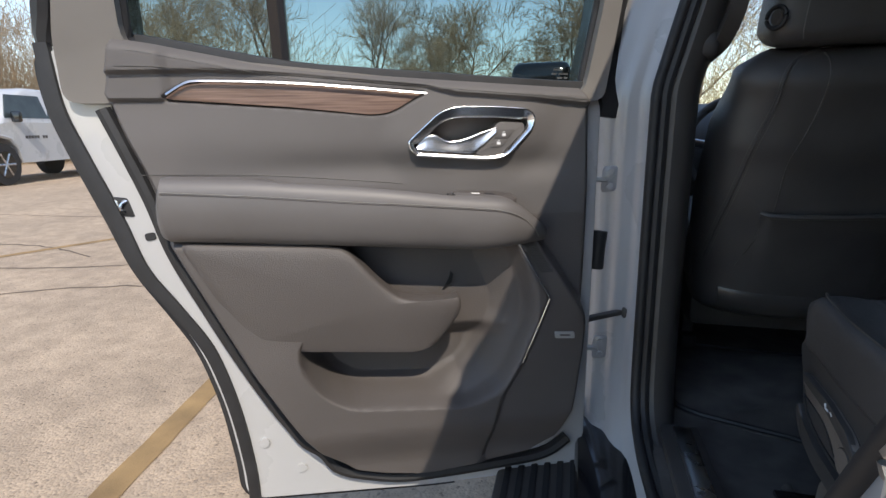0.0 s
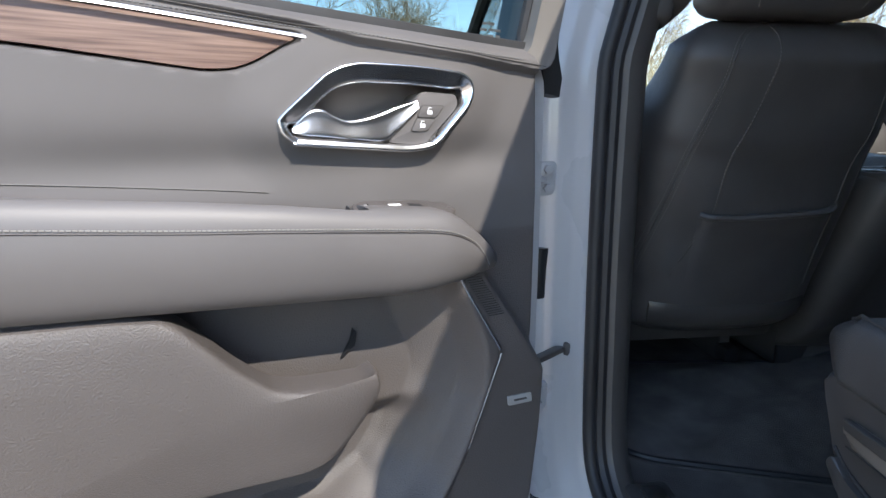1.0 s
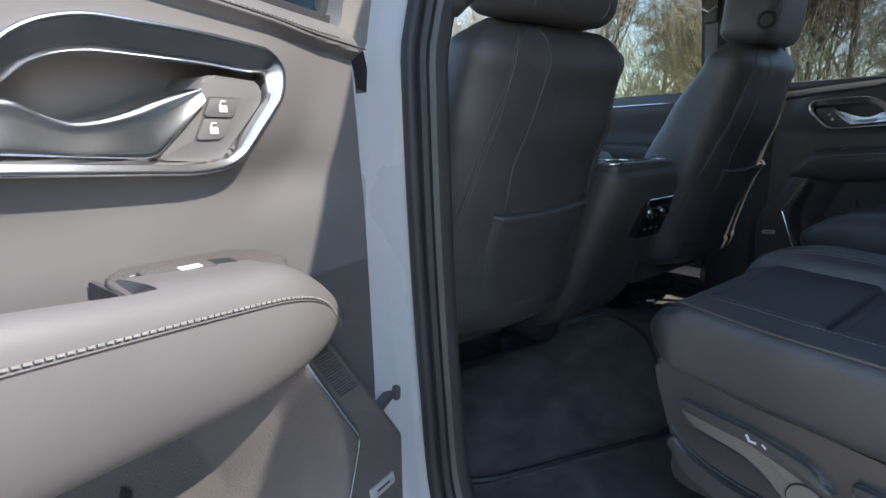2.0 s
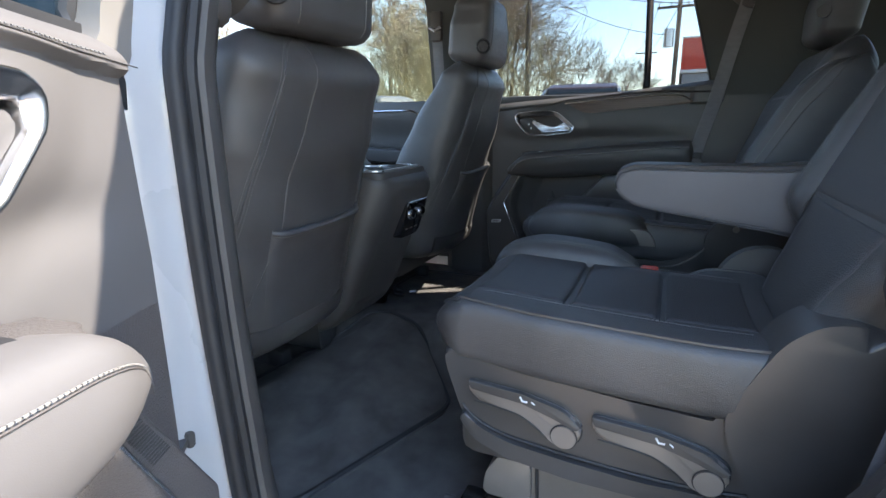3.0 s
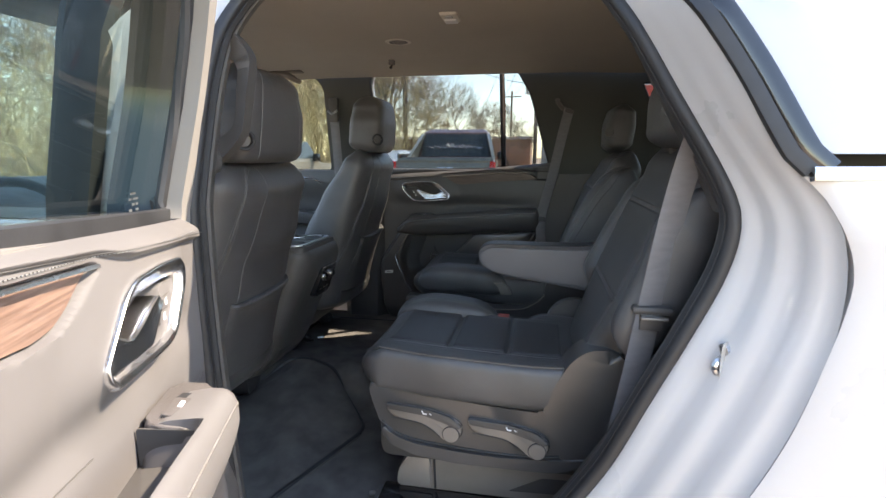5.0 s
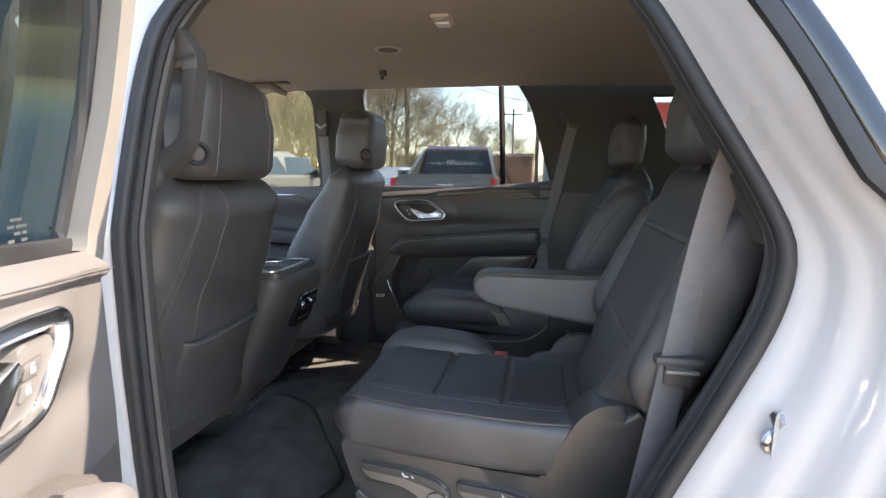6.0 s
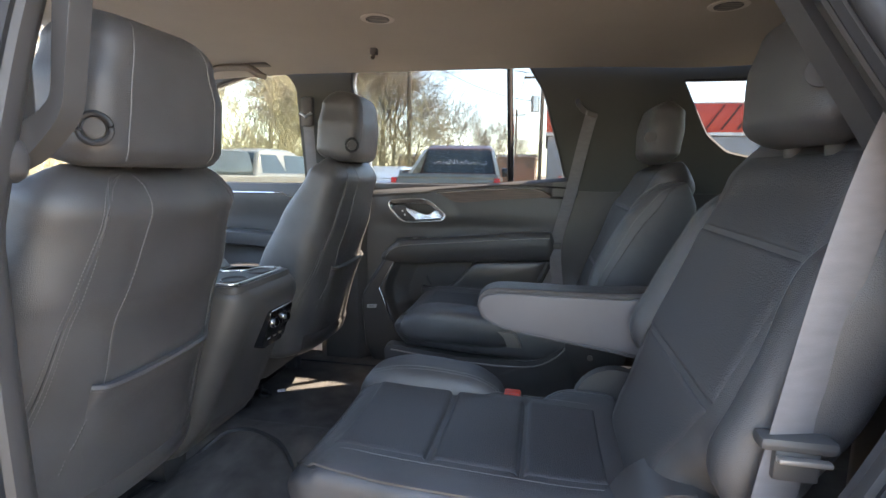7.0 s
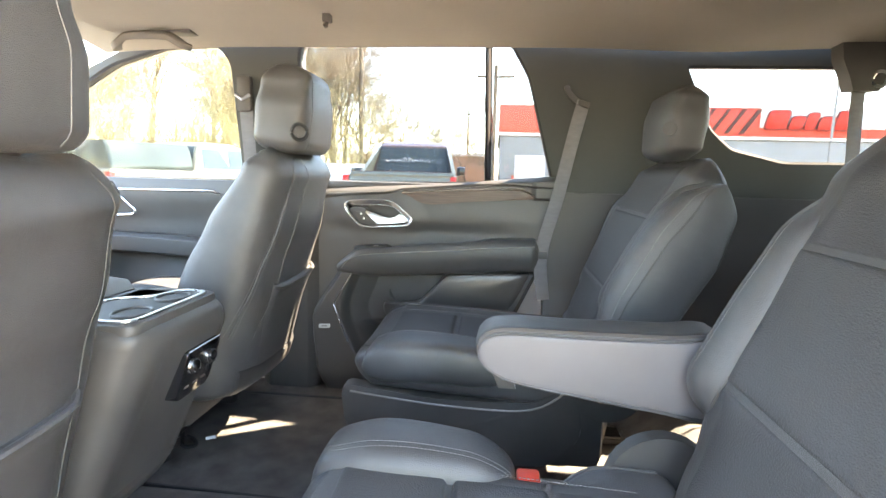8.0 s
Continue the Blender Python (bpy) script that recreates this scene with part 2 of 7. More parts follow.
def surface(f, nu, nv, back):
    """A sheet f(u, v) with a back side moved by the vector back."""
    bm = bmesh.new()
    back = Vector(back)
    a = [[bm.verts.new(f(i / nu, j / nv)) for j in range(nv + 1)] for i in range(nu + 1)]
    b = [[bm.verts.new(a[i][j].co + back) for j in range(nv + 1)] for i in range(nu + 1)]
    for i in range(nu):
        for j in range(nv):
            bm.faces.new((a[i][j], a[i + 1][j], a[i + 1][j + 1], a[i][j + 1]))
            bm.faces.new((b[i][j + 1], b[i + 1][j + 1], b[i + 1][j], b[i][j]))
    for i in range(nu):
        for j in (0, nv):
            bm.faces.new((a[i][j], a[i + 1][j], b[i + 1][j], b[i][j]))
    for j in range(nv):
        for i in (0, nu):
            bm.faces.new((a[i][j], a[i][j + 1], b[i][j + 1], b[i][j]))
    return bm


def rounded(poly, r, seg=4):
    """A 2D outline with its corners rounded."""
    out = []
    m = len(poly)
    for i in range(m):
        p, a, b = Vector(poly[i]), Vector(poly[i - 1]), Vector(poly[(i + 1) % m])
        u, v = a - p, b - p
        k = min(r, u.length * 0.45, v.length * 0.45)
        s, e = p + u.normalized() * k, p + v.normalized() * k
        for q in range(seg + 1):
            t = q / seg
            c = s * (1 - t) ** 2 + p * 2 * t * (1 - t) + e * t * t
            out.append((c.x, c.y))
    return out


def curve1(table, x):
    """A value read smoothly off a table of (x, value)."""
    xs = [a for a, _ in table]
    if x <= xs[0]:
        return table[0][1]
    for (a, p), (b, q) in zip(table, table[1:]):
        if x <= b:
            t = (x - a) / (b - a)
            t = t * t * (3 - 2 * t)
            return p + (q - p) * t
    return table[-1][1]


class Pillow:
    """A padded form: a path of (y, z, half width, half thickness) through which cushioned rings run; x is its middle."""

    def __init__(self, x, path, m=4.0, ends=(0.12, 0.12), face=None, rear=None, sign=1):
        self.x, self.m, self.ends, self.face, self.rear, self.sign = x, m, ends, face, rear, sign
        c = spline([(p[0], p[1], 0) for p in path], 121)
        self.c = c
        wid = spline([(i, p[2], 0) for i, p in enumerate(path)], 121)
        thk = spline([(i, p[3], 0) for i, p in enumerate(path)], 121)
        dist = [0.0]
        for p, q in zip(path, path[1:]):
            dist.append(dist[-1] + math.hypot(q[0] - p[0], q[1] - p[1]))
        self.stops = [d / dist[-1] for d in dist]
        self.w = [(s, p[2]) for s, p in zip(self.stops, path)]
        self.t = [(s, p[3]) for s, p in zip(self.stops, path)]

    def frame_at(self, v):
        k = min(119, max(0, int(v * 120)))
        f = v * 120 - k
        p = self.c[k].lerp(self.c[k + 1], f)
        t = (self.c[min(120, k + 2)] - self.c[max(0, k - 2)]).normalized()
        return p, t, Vector((t.y, -t.x, 0)) * self.sign

    def end(self, v):
        e0, e1 = self.ends
        s = 1.0
        if v < e0:
            s = math.sqrt(max(0.0, 1 - ((e0 - v) / e0) ** 2))
        elif v > 1 - e1:
            s = math.sqrt(max(0.0, 1 - ((v - 1 + e1) / e1) ** 2))
        return s

    def point(self, a, v, front=True, lift=0.0):
        p, t, n = self.frame_at(v)
        s = self.end(v)
        w = curve1(self.w, v) * (0.80 + 0.20 * s)
        h = curve1(self.t, v) * max(0.05, s)
        edge = (1 - abs(a) ** self.m) ** (1 / self.m) if abs(a) < 1 else 0.0
        o = h * edge
        g = self.face if front else self.rear
        if g:
            o += g(a, v) * min(1, edge * 1.6) * s
        o = (o + lift) * (1 if front else -1)
        return Vector((self.x + a * w, p.x + n.x * o, p.y + n.y * o))

    def mesh(self, nx=26, nv=44):
        rings = []
        for j in range(nv + 1):
            v = j / nv
            v = min(0.9995, max(0.0005, v))
            ring = []
            for i in range(nx):
                ring.append(self.point(math.cos(math.pi * i / nx), v, True))
            for i in range(nx):
                ring.append(self.point(-math.cos(math.pi * i / nx), v, False))
            rings.append(ring)
        return loft(rings)

    def patch(self, lo, hi, v0, v1, front=True, lift=0.002, nx=20, nv=18):
        """A sewn panel over part of the form, its edges sunk into narrow seams; lo, hi follow v and v0, v1 follow a where they are functions."""
        steps = lambda n: [0.0, 0.008, 0.022, 0.045] + [0.08 + 0.84 * k / n for k in range(n + 1)] + [0.955, 0.978, 0.992, 1.0]
        sink = lambda t: min(1.0, min(t, 1 - t) / 0.03) ** 0.5
        rows = []
        for t in steps(nv):
            row = []
            for u in steps(nx):
                vm = v0 if not callable(v0) else v0(0)
                vn = v1 if not callable(v1) else v1(0)
                a0, a1 = (k(vm + (vn - vm) * t) if callable(k) else k for k in (lo, hi))
                a = a0 + (a1 - a0) * u
                b0, b1 = (k(a) if callable(k) else k for k in (v0, v1))
                row.append(self.point(a, b0 + (b1 - b0) * t, front, -0.004 + (lift + 0.004) * min(sink(t), sink(u))))
            rows.append(row)
        return loft(rows, False, False)

    def spot(self, dx, z, front=False):
        """The (a, v) at which the form passes a distance from its middle and a height."""
        lo, hi = 0.0, 1.0
        for _ in range(24):
            v = (lo + hi) / 2
            a = max(-0.97, min(0.97, dx / curve1(self.w, v)))
            lo, hi = (v, hi) if self.point(a, v, front).z < z else (lo, v)
        return a, v

    def line(self, path, front=True, lift=0.0012, n=40):
        return [self.point(a, v, front, lift) for a, v, _ in spline([(a, v, 0) for a, v in path], n)]


def stitches(pts, r=0.0009, step=0.006, gap=0.4):
    """A row of single stitches along points."""
    pts = [Vector(p) for p in pts]
    d = [0.0]
    for a, b in zip(pts, pts[1:]):
        d.append(d[-1] + (b - a).length)
    n = max(1, int(d[-1] / step))
    q = spline(pts, n * 2 + 1)
    out = bmesh.new()
    for i in range(n):
        a, b = q[2 * i], q[2 * i].lerp(q[2 * i + 1], 2 * (1 - gap))
        t = (b - a).normalized()
        s = t.orthogonal().normalized() * r
        u = t.cross(s)
        lo = [out.verts.new(a + x) for x in (s, u, -s, -u)]
        hi = [out.verts.new(b + x) for x in (s, u, -s, -u)]
        for k in range(4):
            out.faces.new((lo[k], lo[(k + 1) % 4], hi[(k + 1) % 4], hi[k]))
        out.faces.new(lo[::-1])
        out.faces.new(hi)
    return out


# ---- the car: shell ----
FLOOR = 0.545
CX = -0.04


def lean_left(z, y=-0.07):
    """How far out the inner edge of the left side stands."""
    x = -0.880 + 0.048 * max(0, -0.07 - y)
    return x if z < 1.3 else x + (z - 1.3) * 0.24 + 0.3 * max(0, z - 1.62)


APERTURE = [(-0.075, 0.60), (-0.048, 0.80), (-0.033, 1.10), (-0.035, 1.40), (-0.055, 1.60), (-0.11, 1.725), (-0.22, 1.785), (-0.45, 1.80), (-0.62, 1.785), (-0.73, 1.735),
            (-0.81, 1.625), (-0.882, 1.498), (-0.955, 1.368), (-0.979, 1.296), (-0.966, 1.211), (-0.920, 1.100), (-0.865, 0.982), (-0.806, 0.854), (-0.741, 0.750),
            (-0.672, 0.645), (-0.60, 0.57), (-0.50, 0.535), (-0.32, 0.53), (-0.17, 0.535)]
RIM = [(p.x, p.y) for p in spline([(a, b, 0) for a, b in APERTURE], 150, True)]


def rim_offset(k, off):
    """The door opening's outline moved outwards by off."""
    a, b = Vector(RIM[k - 3]), Vector(RIM[(k + 3) % len(RIM)])
    t = (b - a).normalized()
    nrm = Vector((-t.y, t.x))
    c = Vector((-0.5, 1.15))
    p = Vector(RIM[k])
    if nrm.dot(p - c) < 0:
        nrm = -nrm
    return p + nrm * off


OUTER = [(p.x, p.y) for p in spline([(-0.56, 1.90, 0), (-0.70, 1.83, 0), (-0.80, 1.725, 0), (-0.885, 1.599, 0), (-0.938, 1.513, 0), (-0.997, 1.403, 0), (-1.029, 1.366, 0), (-1.060, 1.329, 0), (-1.094, 1.253, 0), (-1.093, 1.181, 0), (-1.060, 1.043, 0),
                                        (-1.030, 0.955, 0), (-0.985, 0.860, 0), (-0.925, 0.75, 0), (-0.85, 0.64, 0), (-0.75, 0.53, 0), (-0.62, 0.44, 0)], 90)]
N = len(RIM)


def reach(k):
    """Width of the jamb at a place of the opening, out to the fold of the outer skin."""
    if RIM[k][0] > -0.60:
        return 0.122 - 0.075 * min(1, max(0, (RIM[k][1] - 1.60) / 0.15))
    p, d = Vector(RIM[k]), (rim_offset(k, 1.0) - Vector(RIM[k])).normalized()
    best = 0.122
    for a, b in zip(OUTER, OUTER[1:]):
        e, q = Vector(b) - Vector(a), Vector(a) - p
        den = d.x * e.y - d.y * e.x
        if abs(den) > 1e-9:
            t, u = (q.x * e.y - q.y * e.x) / den, (q.x * d.y - q.y * d.x) / den
            if 0 <= u <= 1 and 0.01 < t < 0.3:
                best = t
    return best


WIDE = [reach(k) for k in range(N)]
WIDE = [sum(WIDE[(k + i) % N] for i in range(-3, 4)) / 7 for k in range(N)]


def outward(z, out):
    """The body turns in towards the roof."""
    return out * (1 - 0.55 * min(1, max(0, (z - 1.60) / 0.2))) if out > 0 else out


def rim_point(k, off, out):
    p = rim_offset(k, off)
    return Vector((lean_left(p.y, p.x) - outward(p.y, out), p.x, p.y))


car = thing("sport_utility_vehicle", (CX, 0, 0), "white sport utility vehicle with its rear door wide open", "car")
JAMB = [(0.0, -0.004), (0.05, 0.010), (0.12, 0.021), (0.20, 0.028), (0.29, 0.033), (0.35, 0.041), (0.41, 0.056), (0.48, 0.065), (0.57, 0.070), (0.64, 0.076), (0.70, 0.088), (0.76, 0.102), (0.84, 0.108), (0.92, 0.113), (0.97, 0.121), (1.0, 0.130)]
def jamb_out(k, o, x):
    """The rolls fade out towards the roof."""
    f = min(1, max(0, (RIM[k][1] - 1.28) / 0.2))
    return x + (0.134 * o - 0.004 - x) * f * 0.75


part("door_jamb", loft([[rim_point(k, o * WIDE[k], jamb_out(k, o, x)) for o, x in JAMB] for k in range(N)], False, False, True), WHITE, car, "stepped white painted door jamb")
part("door_seal", join(tube([rim_point(k, 0.000, 0.008) for k in range(N)], 0.012, 10, True, None, (1, 0, 0)), tube([rim_point(k, -0.004, -0.010) for k in range(N)], 0.011, 8, True, None, (1, 0, 0))), RUBBER, car, "black rubber door seal")
part("aperture_trim", loft([[rim_point(k, o, x) for o, x in ((-0.002, -0.012), (-0.010, -0.03), (-0.004, -0.05), (0.012, -0.07), (0.05, -0.085))] for k in range(N)], False, False, True), HARD_BLACK, car)


# rear quarter: outer skin behind the door opening
def outer_point(y, z):
    return Vector((lean_left(z, y) - outward(z, 0.130), y, z))


FOLD = [p for p in OUTER if p[1] < 1.375]
SIDE = [p for p in OUTER if 1.385 < p[1] < 1.87]


def quarter(u, v):
    y, z = FOLD[min(len(FOLD) - 1, int(v * (len(FOLD) - 1) + 0.5))]
    e = outer_point(y, z)
    return Vector((e.x - 0.012 * math.sin(min(1, u * 6) * math.pi / 2) + 0.12 * max(0, u - 0.6) ** 1.5, y + (-2.75 - y) * u ** 1.6, z))


part("quarter_panel", surface(quarter, 30, 60, (0.02, 0, 0)), WHITE, car, "white painted rear quarter panel")


def pillar_skin(u, v):
    """The painted pillar behind the door, above the belt."""
    y, z = SIDE[min(len(SIDE) - 1, int(v * (len(SIDE) - 1) + 0.5))]
    e = outer_point(y, z)
    y2 = y - 0.048 + (-2.40 - y) * u ** 1.8
    d = y - y2
    return Vector((e.x + 0.002 - 0.010 * math.exp(-((d - 0.13) / 0.04) ** 2) - 0.006 * min(1, d / 0.1), y2, z))


part("rear_pillar", surface(pillar_skin, 30, 30, (0.02, 0, 0)), WHITE, car, "white painted rear pillar")
edge_line = [outer_point(y, z) for y, z in SIDE] + [outer_point(-1.022, 1.378)]
part("glass_seal", tube([p + Vector((-0.001, -0.010, 0)) for p in edge_line], 0.009, 8, False, 0.011, (1, 0, 0)), RUBBER, car)
part("pillar_strip", tube([p + Vector((-0.004, -0.034, 0.004)) for p in edge_line], 0.007, 10, False, 0.013, (1, 0, 0)), GLOSS_BLACK, car, "gloss black pillar strip")
part("belt_moulding", tube([outer_point(-1.030 - 0.10 * i, 1.374 + 0.001 * i) + Vector((-0.012, 0, 0)) for i in range(13)], 0.007, 10, False, 0.010, (-1, 0, 0.2)), CHROME, car, "chrome belt moulding")


# roof skin, headliner and windscreen
def roof(u, v):
    x, y = CX + (u - 0.5) * 1.44, 0.75 - 3.35 * v
    a = abs(u - 0.5) * 2
    return Vector((x, y, 1.915 - 0.075 * a ** 3.2 - 0.05 * max(0, (0.35 - v) / 0.35) ** 2 - 0.05 * max(0, v - 0.75) ** 1.5 * 4))


part("roof", surface(roof, 20, 30, (0, 0, -0.018)), WHITE, car, "white painted roof")


def liner(x, y):
    a = abs(x - CX) / 0.72
    return 1.812 - 0.030 * a ** 4 - 0.06 * max(0, y - 0.35) ** 1.6 - 0.012 * math.exp(-((y + 1.15) / 0.25) ** 2)


ceiling = tagged(part("ceiling", surface(lambda u, v: Vector((CX + (u - 0.5) * 1.56, 0.85 - 3.3 * v, liner(CX + (u - 0.5) * 1.56, 0.85 - 3.3 * v))), 30, 50, (0, 0, 0.02)), LINER), "warm grey cloth headliner", "ceiling", "", "structure")

# floor with its tunnel and raised rear
def floor_height(x, y):
    z = FLOOR + 0.10 * math.exp(-(((x - CX) / 0.11) ** 4)) * (1 if y > -0.1 else 0.4)
    return z + (0.10 * min(1, max(0, (-0.95 - y) / 0.15)))


floor = tagged(part("floor", surface(lambda u, v: Vector((-0.86 + 1.72 * u, 1.5 - 4.0 * v, floor_height(-0.86 + 1.72 * u, 1.5 - 4.0 * v))), 60, 90, (0, 0, -0.03)), CARPET), "black carpeted car floor", "floor", "", "structure")

# sill and running board
part("sill_plate", box((-0.84, -0.62, 0.545), (-0.755, -0.10, 0.566), 0.008), HARD_BLACK, car)
part("scuff_plate", box((-0.812, -0.50, 0.565), (-0.775, -0.12, 0.572), 0.002), SATIN, car, "brushed metal scuff plate")
part("rocker", box((-1.02, -0.62, 0.30), (-0.82, 1.3, 0.50), 0.02), GLOSS_BLACK, car)
board = part("running_board", box((-1.20, -1.0, 0.385), (-1.0, 1.35, 0.43), 0.012), HARD_BLACK, car, "ribbed black running board")
part("tread", join(*[box((-1.18 + 0.03 * i, -0.95, 0.429), (-1.165 + 0.03 * i, 1.3, 0.436), 0.002) for i in range(6)]), RUBBER, board)

# pillar between the doors
part("centre_pillar_trim", loft([[Vector((lean_left(z) + 0.02 + dx, y, z)) for dx, y in ((-0.02, -0.012), (0.005, -0.012), (0.02, 0.005), (0.03, 0.04), (0.025, 0.10), (-0.02, 0.12))] for z in (0.56, 0.8, 1.0, 1.2, 1.3, 1.45, 1.6, 1.72, 1.80)], True), HARD_BLACK, car)
part("lower_pillar_trim", loft([[Vector((x, y, z)) for x, y in ((0.90, 0.11), (0.83, 0.12), (0.79, 0.16), (0.79, 0.31), (0.83, 0.35), (0.90, 0.35))] for z in (0.55, 0.8, 1.1, 1.33)], True), SHADED_TRIM, car)
part("outer_pillar", loft([[Vector((lean_left(z) - 0.130 - 0.004 * k, 0.085 + 0.045 * k / 4, z)) for k in range(5)] + [Vector((lean_left(z) - 0.06, 0.12, z)), Vector((lean_left(z) - 0.06, 0.09, z))] for z in (0.5, 0.9, 1.29)], True), WHITE, car)
part("pillar_cover", loft([[Vector((lean_left(z) + dx, y, z)) for dx, y in ((-0.118, 0.060), (-0.140, 0.064), (-0.152, 0.090), (-0.148, 0.132), (-0.11, 0.12))] for z in (1.292, 1.45, 1.6, 1.80)], True), RUBBER, car, "matt black outer pillar cover")

# front door, closed, seen from its edge and through the glass
FD = [(0.135, 0.48), (1.28, 0.48), (1.30, 0.9), (1.29, 1.28), (0.135, 1.28)]
part("front_door_panel", plate(FD, lambda a, b, n: Vector((-1.005 - n + 0.05 * max(0, b - 1.1), a, b)), -0.03, 0.0, 0.012), WHITE, car, "closed white front door")
part("front_door_inner", surface(lambda u, v: Vector((-0.80 + 0.03 * math.sin(v * 9), 0.15 + 1.12 * u, 0.58 + 0.70 * v)), 8, 20, (-0.16, 0, 0)), SHADED_TRIM, car)
frame_line = [(0.135, 1.28), (0.145, 1.60), (0.18, 1.765), (0.28, 1.80), (0.62, 1.76), (0.95, 1.55), (1.27, 1.29)]
part("front_window_frame", tube([Vector((lean_left(b) - 0.12, a, b)) for a, b, _ in spline([(a, b, 0) for a, b in frame_line], 40)], 0.022, 8), RUBBER, car)
front_pane = bmesh.new()
front_pane.faces.new([front_pane.verts.new(Vector((lean_left(b) - 0.11, a, b))) for a, b in frame_line])
part("front_window", front_pane, CLEAR, car).visible_shadow = False
part("front_pillar", tube(spline([(-0.70, 0.55, 1.80), (-0.74, 0.9, 1.66), (-0.84, 1.30, 1.34), (-0.88, 1.5, 1.12)], 16), 0.05, 8), WHITE, car)
mirror = part("door_mirror", Pillow(-1.19, [(0.86, 1.28, 0.09, 0.05), (0.88, 1.34, 0.115, 0.055), (0.89, 1.41, 0.115, 0.055), (0.90, 1.47, 0.105, 0.05)], 4, (0.2, 0.2)).mesh(20, 16), GLOSS_BLACK, car, "gloss black door mirror")
part("mirror_arm", box((-1.10, 0.88, 1.26), (-0.98, 0.94, 1.30), 0.01), GLOSS_BLACK, car)


def screen(u, v):
    return Vector((CX + (u - 0.5) * (1.5 - 0.14 * v), 1.55 - 0.78 * v - 0.12 * (2 * u - 1) ** 2, 1.22 + 0.60 * v))


part("windscreen", loft([[screen(i / 12, j / 8) for i in range(13)] for j in range(9)], False, False), CLEAR, car).visible_shadow = False
part("bonnet", surface(lambda u, v: Vector((CX + (u - 0.5) * 1.75, 1.50 + 1.35 * v, 1.20 - 0.10 * v ** 2 - 0.10 * abs(2 * u - 1) ** 4)), 16, 12, (0, 0, -0.03)), WHITE, car)
part("front_wing", box((-1.0, 1.30, 0.5), (-0.86, 2.8, 1.10), 0.05), WHITE, car)
part("front_wing", box((0.78, 1.30, 0.5), (0.92, 2.8, 1.10), 0.05), WHITE, car)
part("front_end", box((-0.97, 2.72, 0.35), (0.89, 2.90, 1.08), 0.06), GLOSS_BLACK, car)

# tail: gate, rear glass, inner side trims
part("tailgate", sheet([(-0.84, 0.62), (0.76, 0.62), (0.76, 1.30), (0.70, 1.82), (-0.78, 1.82), (-0.84, 1.30)], [rounded([(-0.70, 1.36), (0.62, 1.36), (0.57, 1.74), (-0.65, 1.74)], 0.06)], lambda a, b, n: Vector((a, -2.50 + 0.18 * max(0, b - 1.2) - n, b)), 0.05), SHADED_TRIM, car)
part("rear_glass", plate([(-0.70, 1.36), (0.62, 1.36), (0.57, 1.74), (-0.65, 1.74)], lambda a, b, n: Vector((a, -2.51 + 0.18 * max(0, b - 1.2) - n, b)), 0, 0.005, 0), DAYGLASS, car).visible_shadow = False


def wall_x(z):
    return 0.848 if z < 1.32 else 0.848 - (z - 1.32) * 0.20


WIN_FRONT = rounded([(0.415, 1.315), (0.41, 1.73), (0.45, 1.785), (0.66, 1.775), (0.86, 1.72), (1.05, 1.62), (1.30, 1.42), (1.34, 1.315)], 0.03)
WIN_REAR = rounded([(0.115, 1.320), (0.175, 1.74), (0.16, 1.795), (-0.545, 1.800), (-0.615, 1.69), (-0.715, 1.35), (-0.69, 1.335)], 0.03)
WIN_QUARTER = rounded([(-1.10, 1.725), (-1.145, 1.64), (-1.205, 1.53), (-1.285, 1.465), (-1.46, 1.425), (-2.0, 1.43), (-2.1, 1.60), (-2.02, 1.725)], 0.02)
part("side_trim", sheet([(1.5, 1.30), (1.36, 1.45), (1.1, 1.64), (0.72, 1.80), (0.3, 1.83), (-2.5, 1.83), (-2.5, 1.30)], [WIN_FRONT, WIN_REAR, WIN_QUARTER], lambda a, b, n: Vector((wall_x(b) + n, a, b)), 0.05), PILLAR_SHADED, car, "cloth covered pillars and window surrounds, coloured dark for shade")
part("quarter_trim", surface(lambda u, v: Vector((0.83 - 0.05 * math.sin(min(1, v * 2) * math.pi), -0.70 - 1.80 * u, 0.60 + 0.71 * v)), 16, 16, (0.08, 0, 0)), SHADED_TRIM, car)
part("quarter_trim", surface(lambda u, v: Vector((-0.765 + 0.03 * math.sin(min(1, v * 2) * math.pi) * min(1, u * 6), float(np.interp(0.56 + 0.79 * v, (0.56, 0.65, 0.75, 0.85, 0.98, 1.1, 1.21, 1.3, 1.37), (-0.62, -0.68, -0.75, -0.81, -0.872, -0.928, -0.974, -0.985, -0.962))) * (1 - u) - 2.48 * u, 0.56 + 0.79 * v)), 24, 24, (-0.03, 0, 0)), SHADED_TRIM, car)
part("quarter_trim", sheet([(-0.98, 1.30), (-0.74, 1.83), (-2.5, 1.83), (-2.5, 1.30)], [rounded([(-1.16, 1.42), (-1.0, 1.72), (-2.05, 1.72), (-2.1, 1.42)], 0.03)], lambda a, b, n: Vector((lean_left(b, -1.0) + 0.10 - n, a, b)), 0.04), SHADED_TRIM, car)
for poly, mat, nm in ((WIN_FRONT, SIDEGLASS, "front_side_glass"), (WIN_REAR, DAYGLASS, "rear_side_glass"), (WIN_QUARTER, DAYGLASS, "quarter_side_glass")):
    part(nm, plate(poly, lambda a, b, n: Vector((wall_x(b) + 0.045 + n, a, b)), 0, 0.004, 0), mat, car).visible_shadow = False
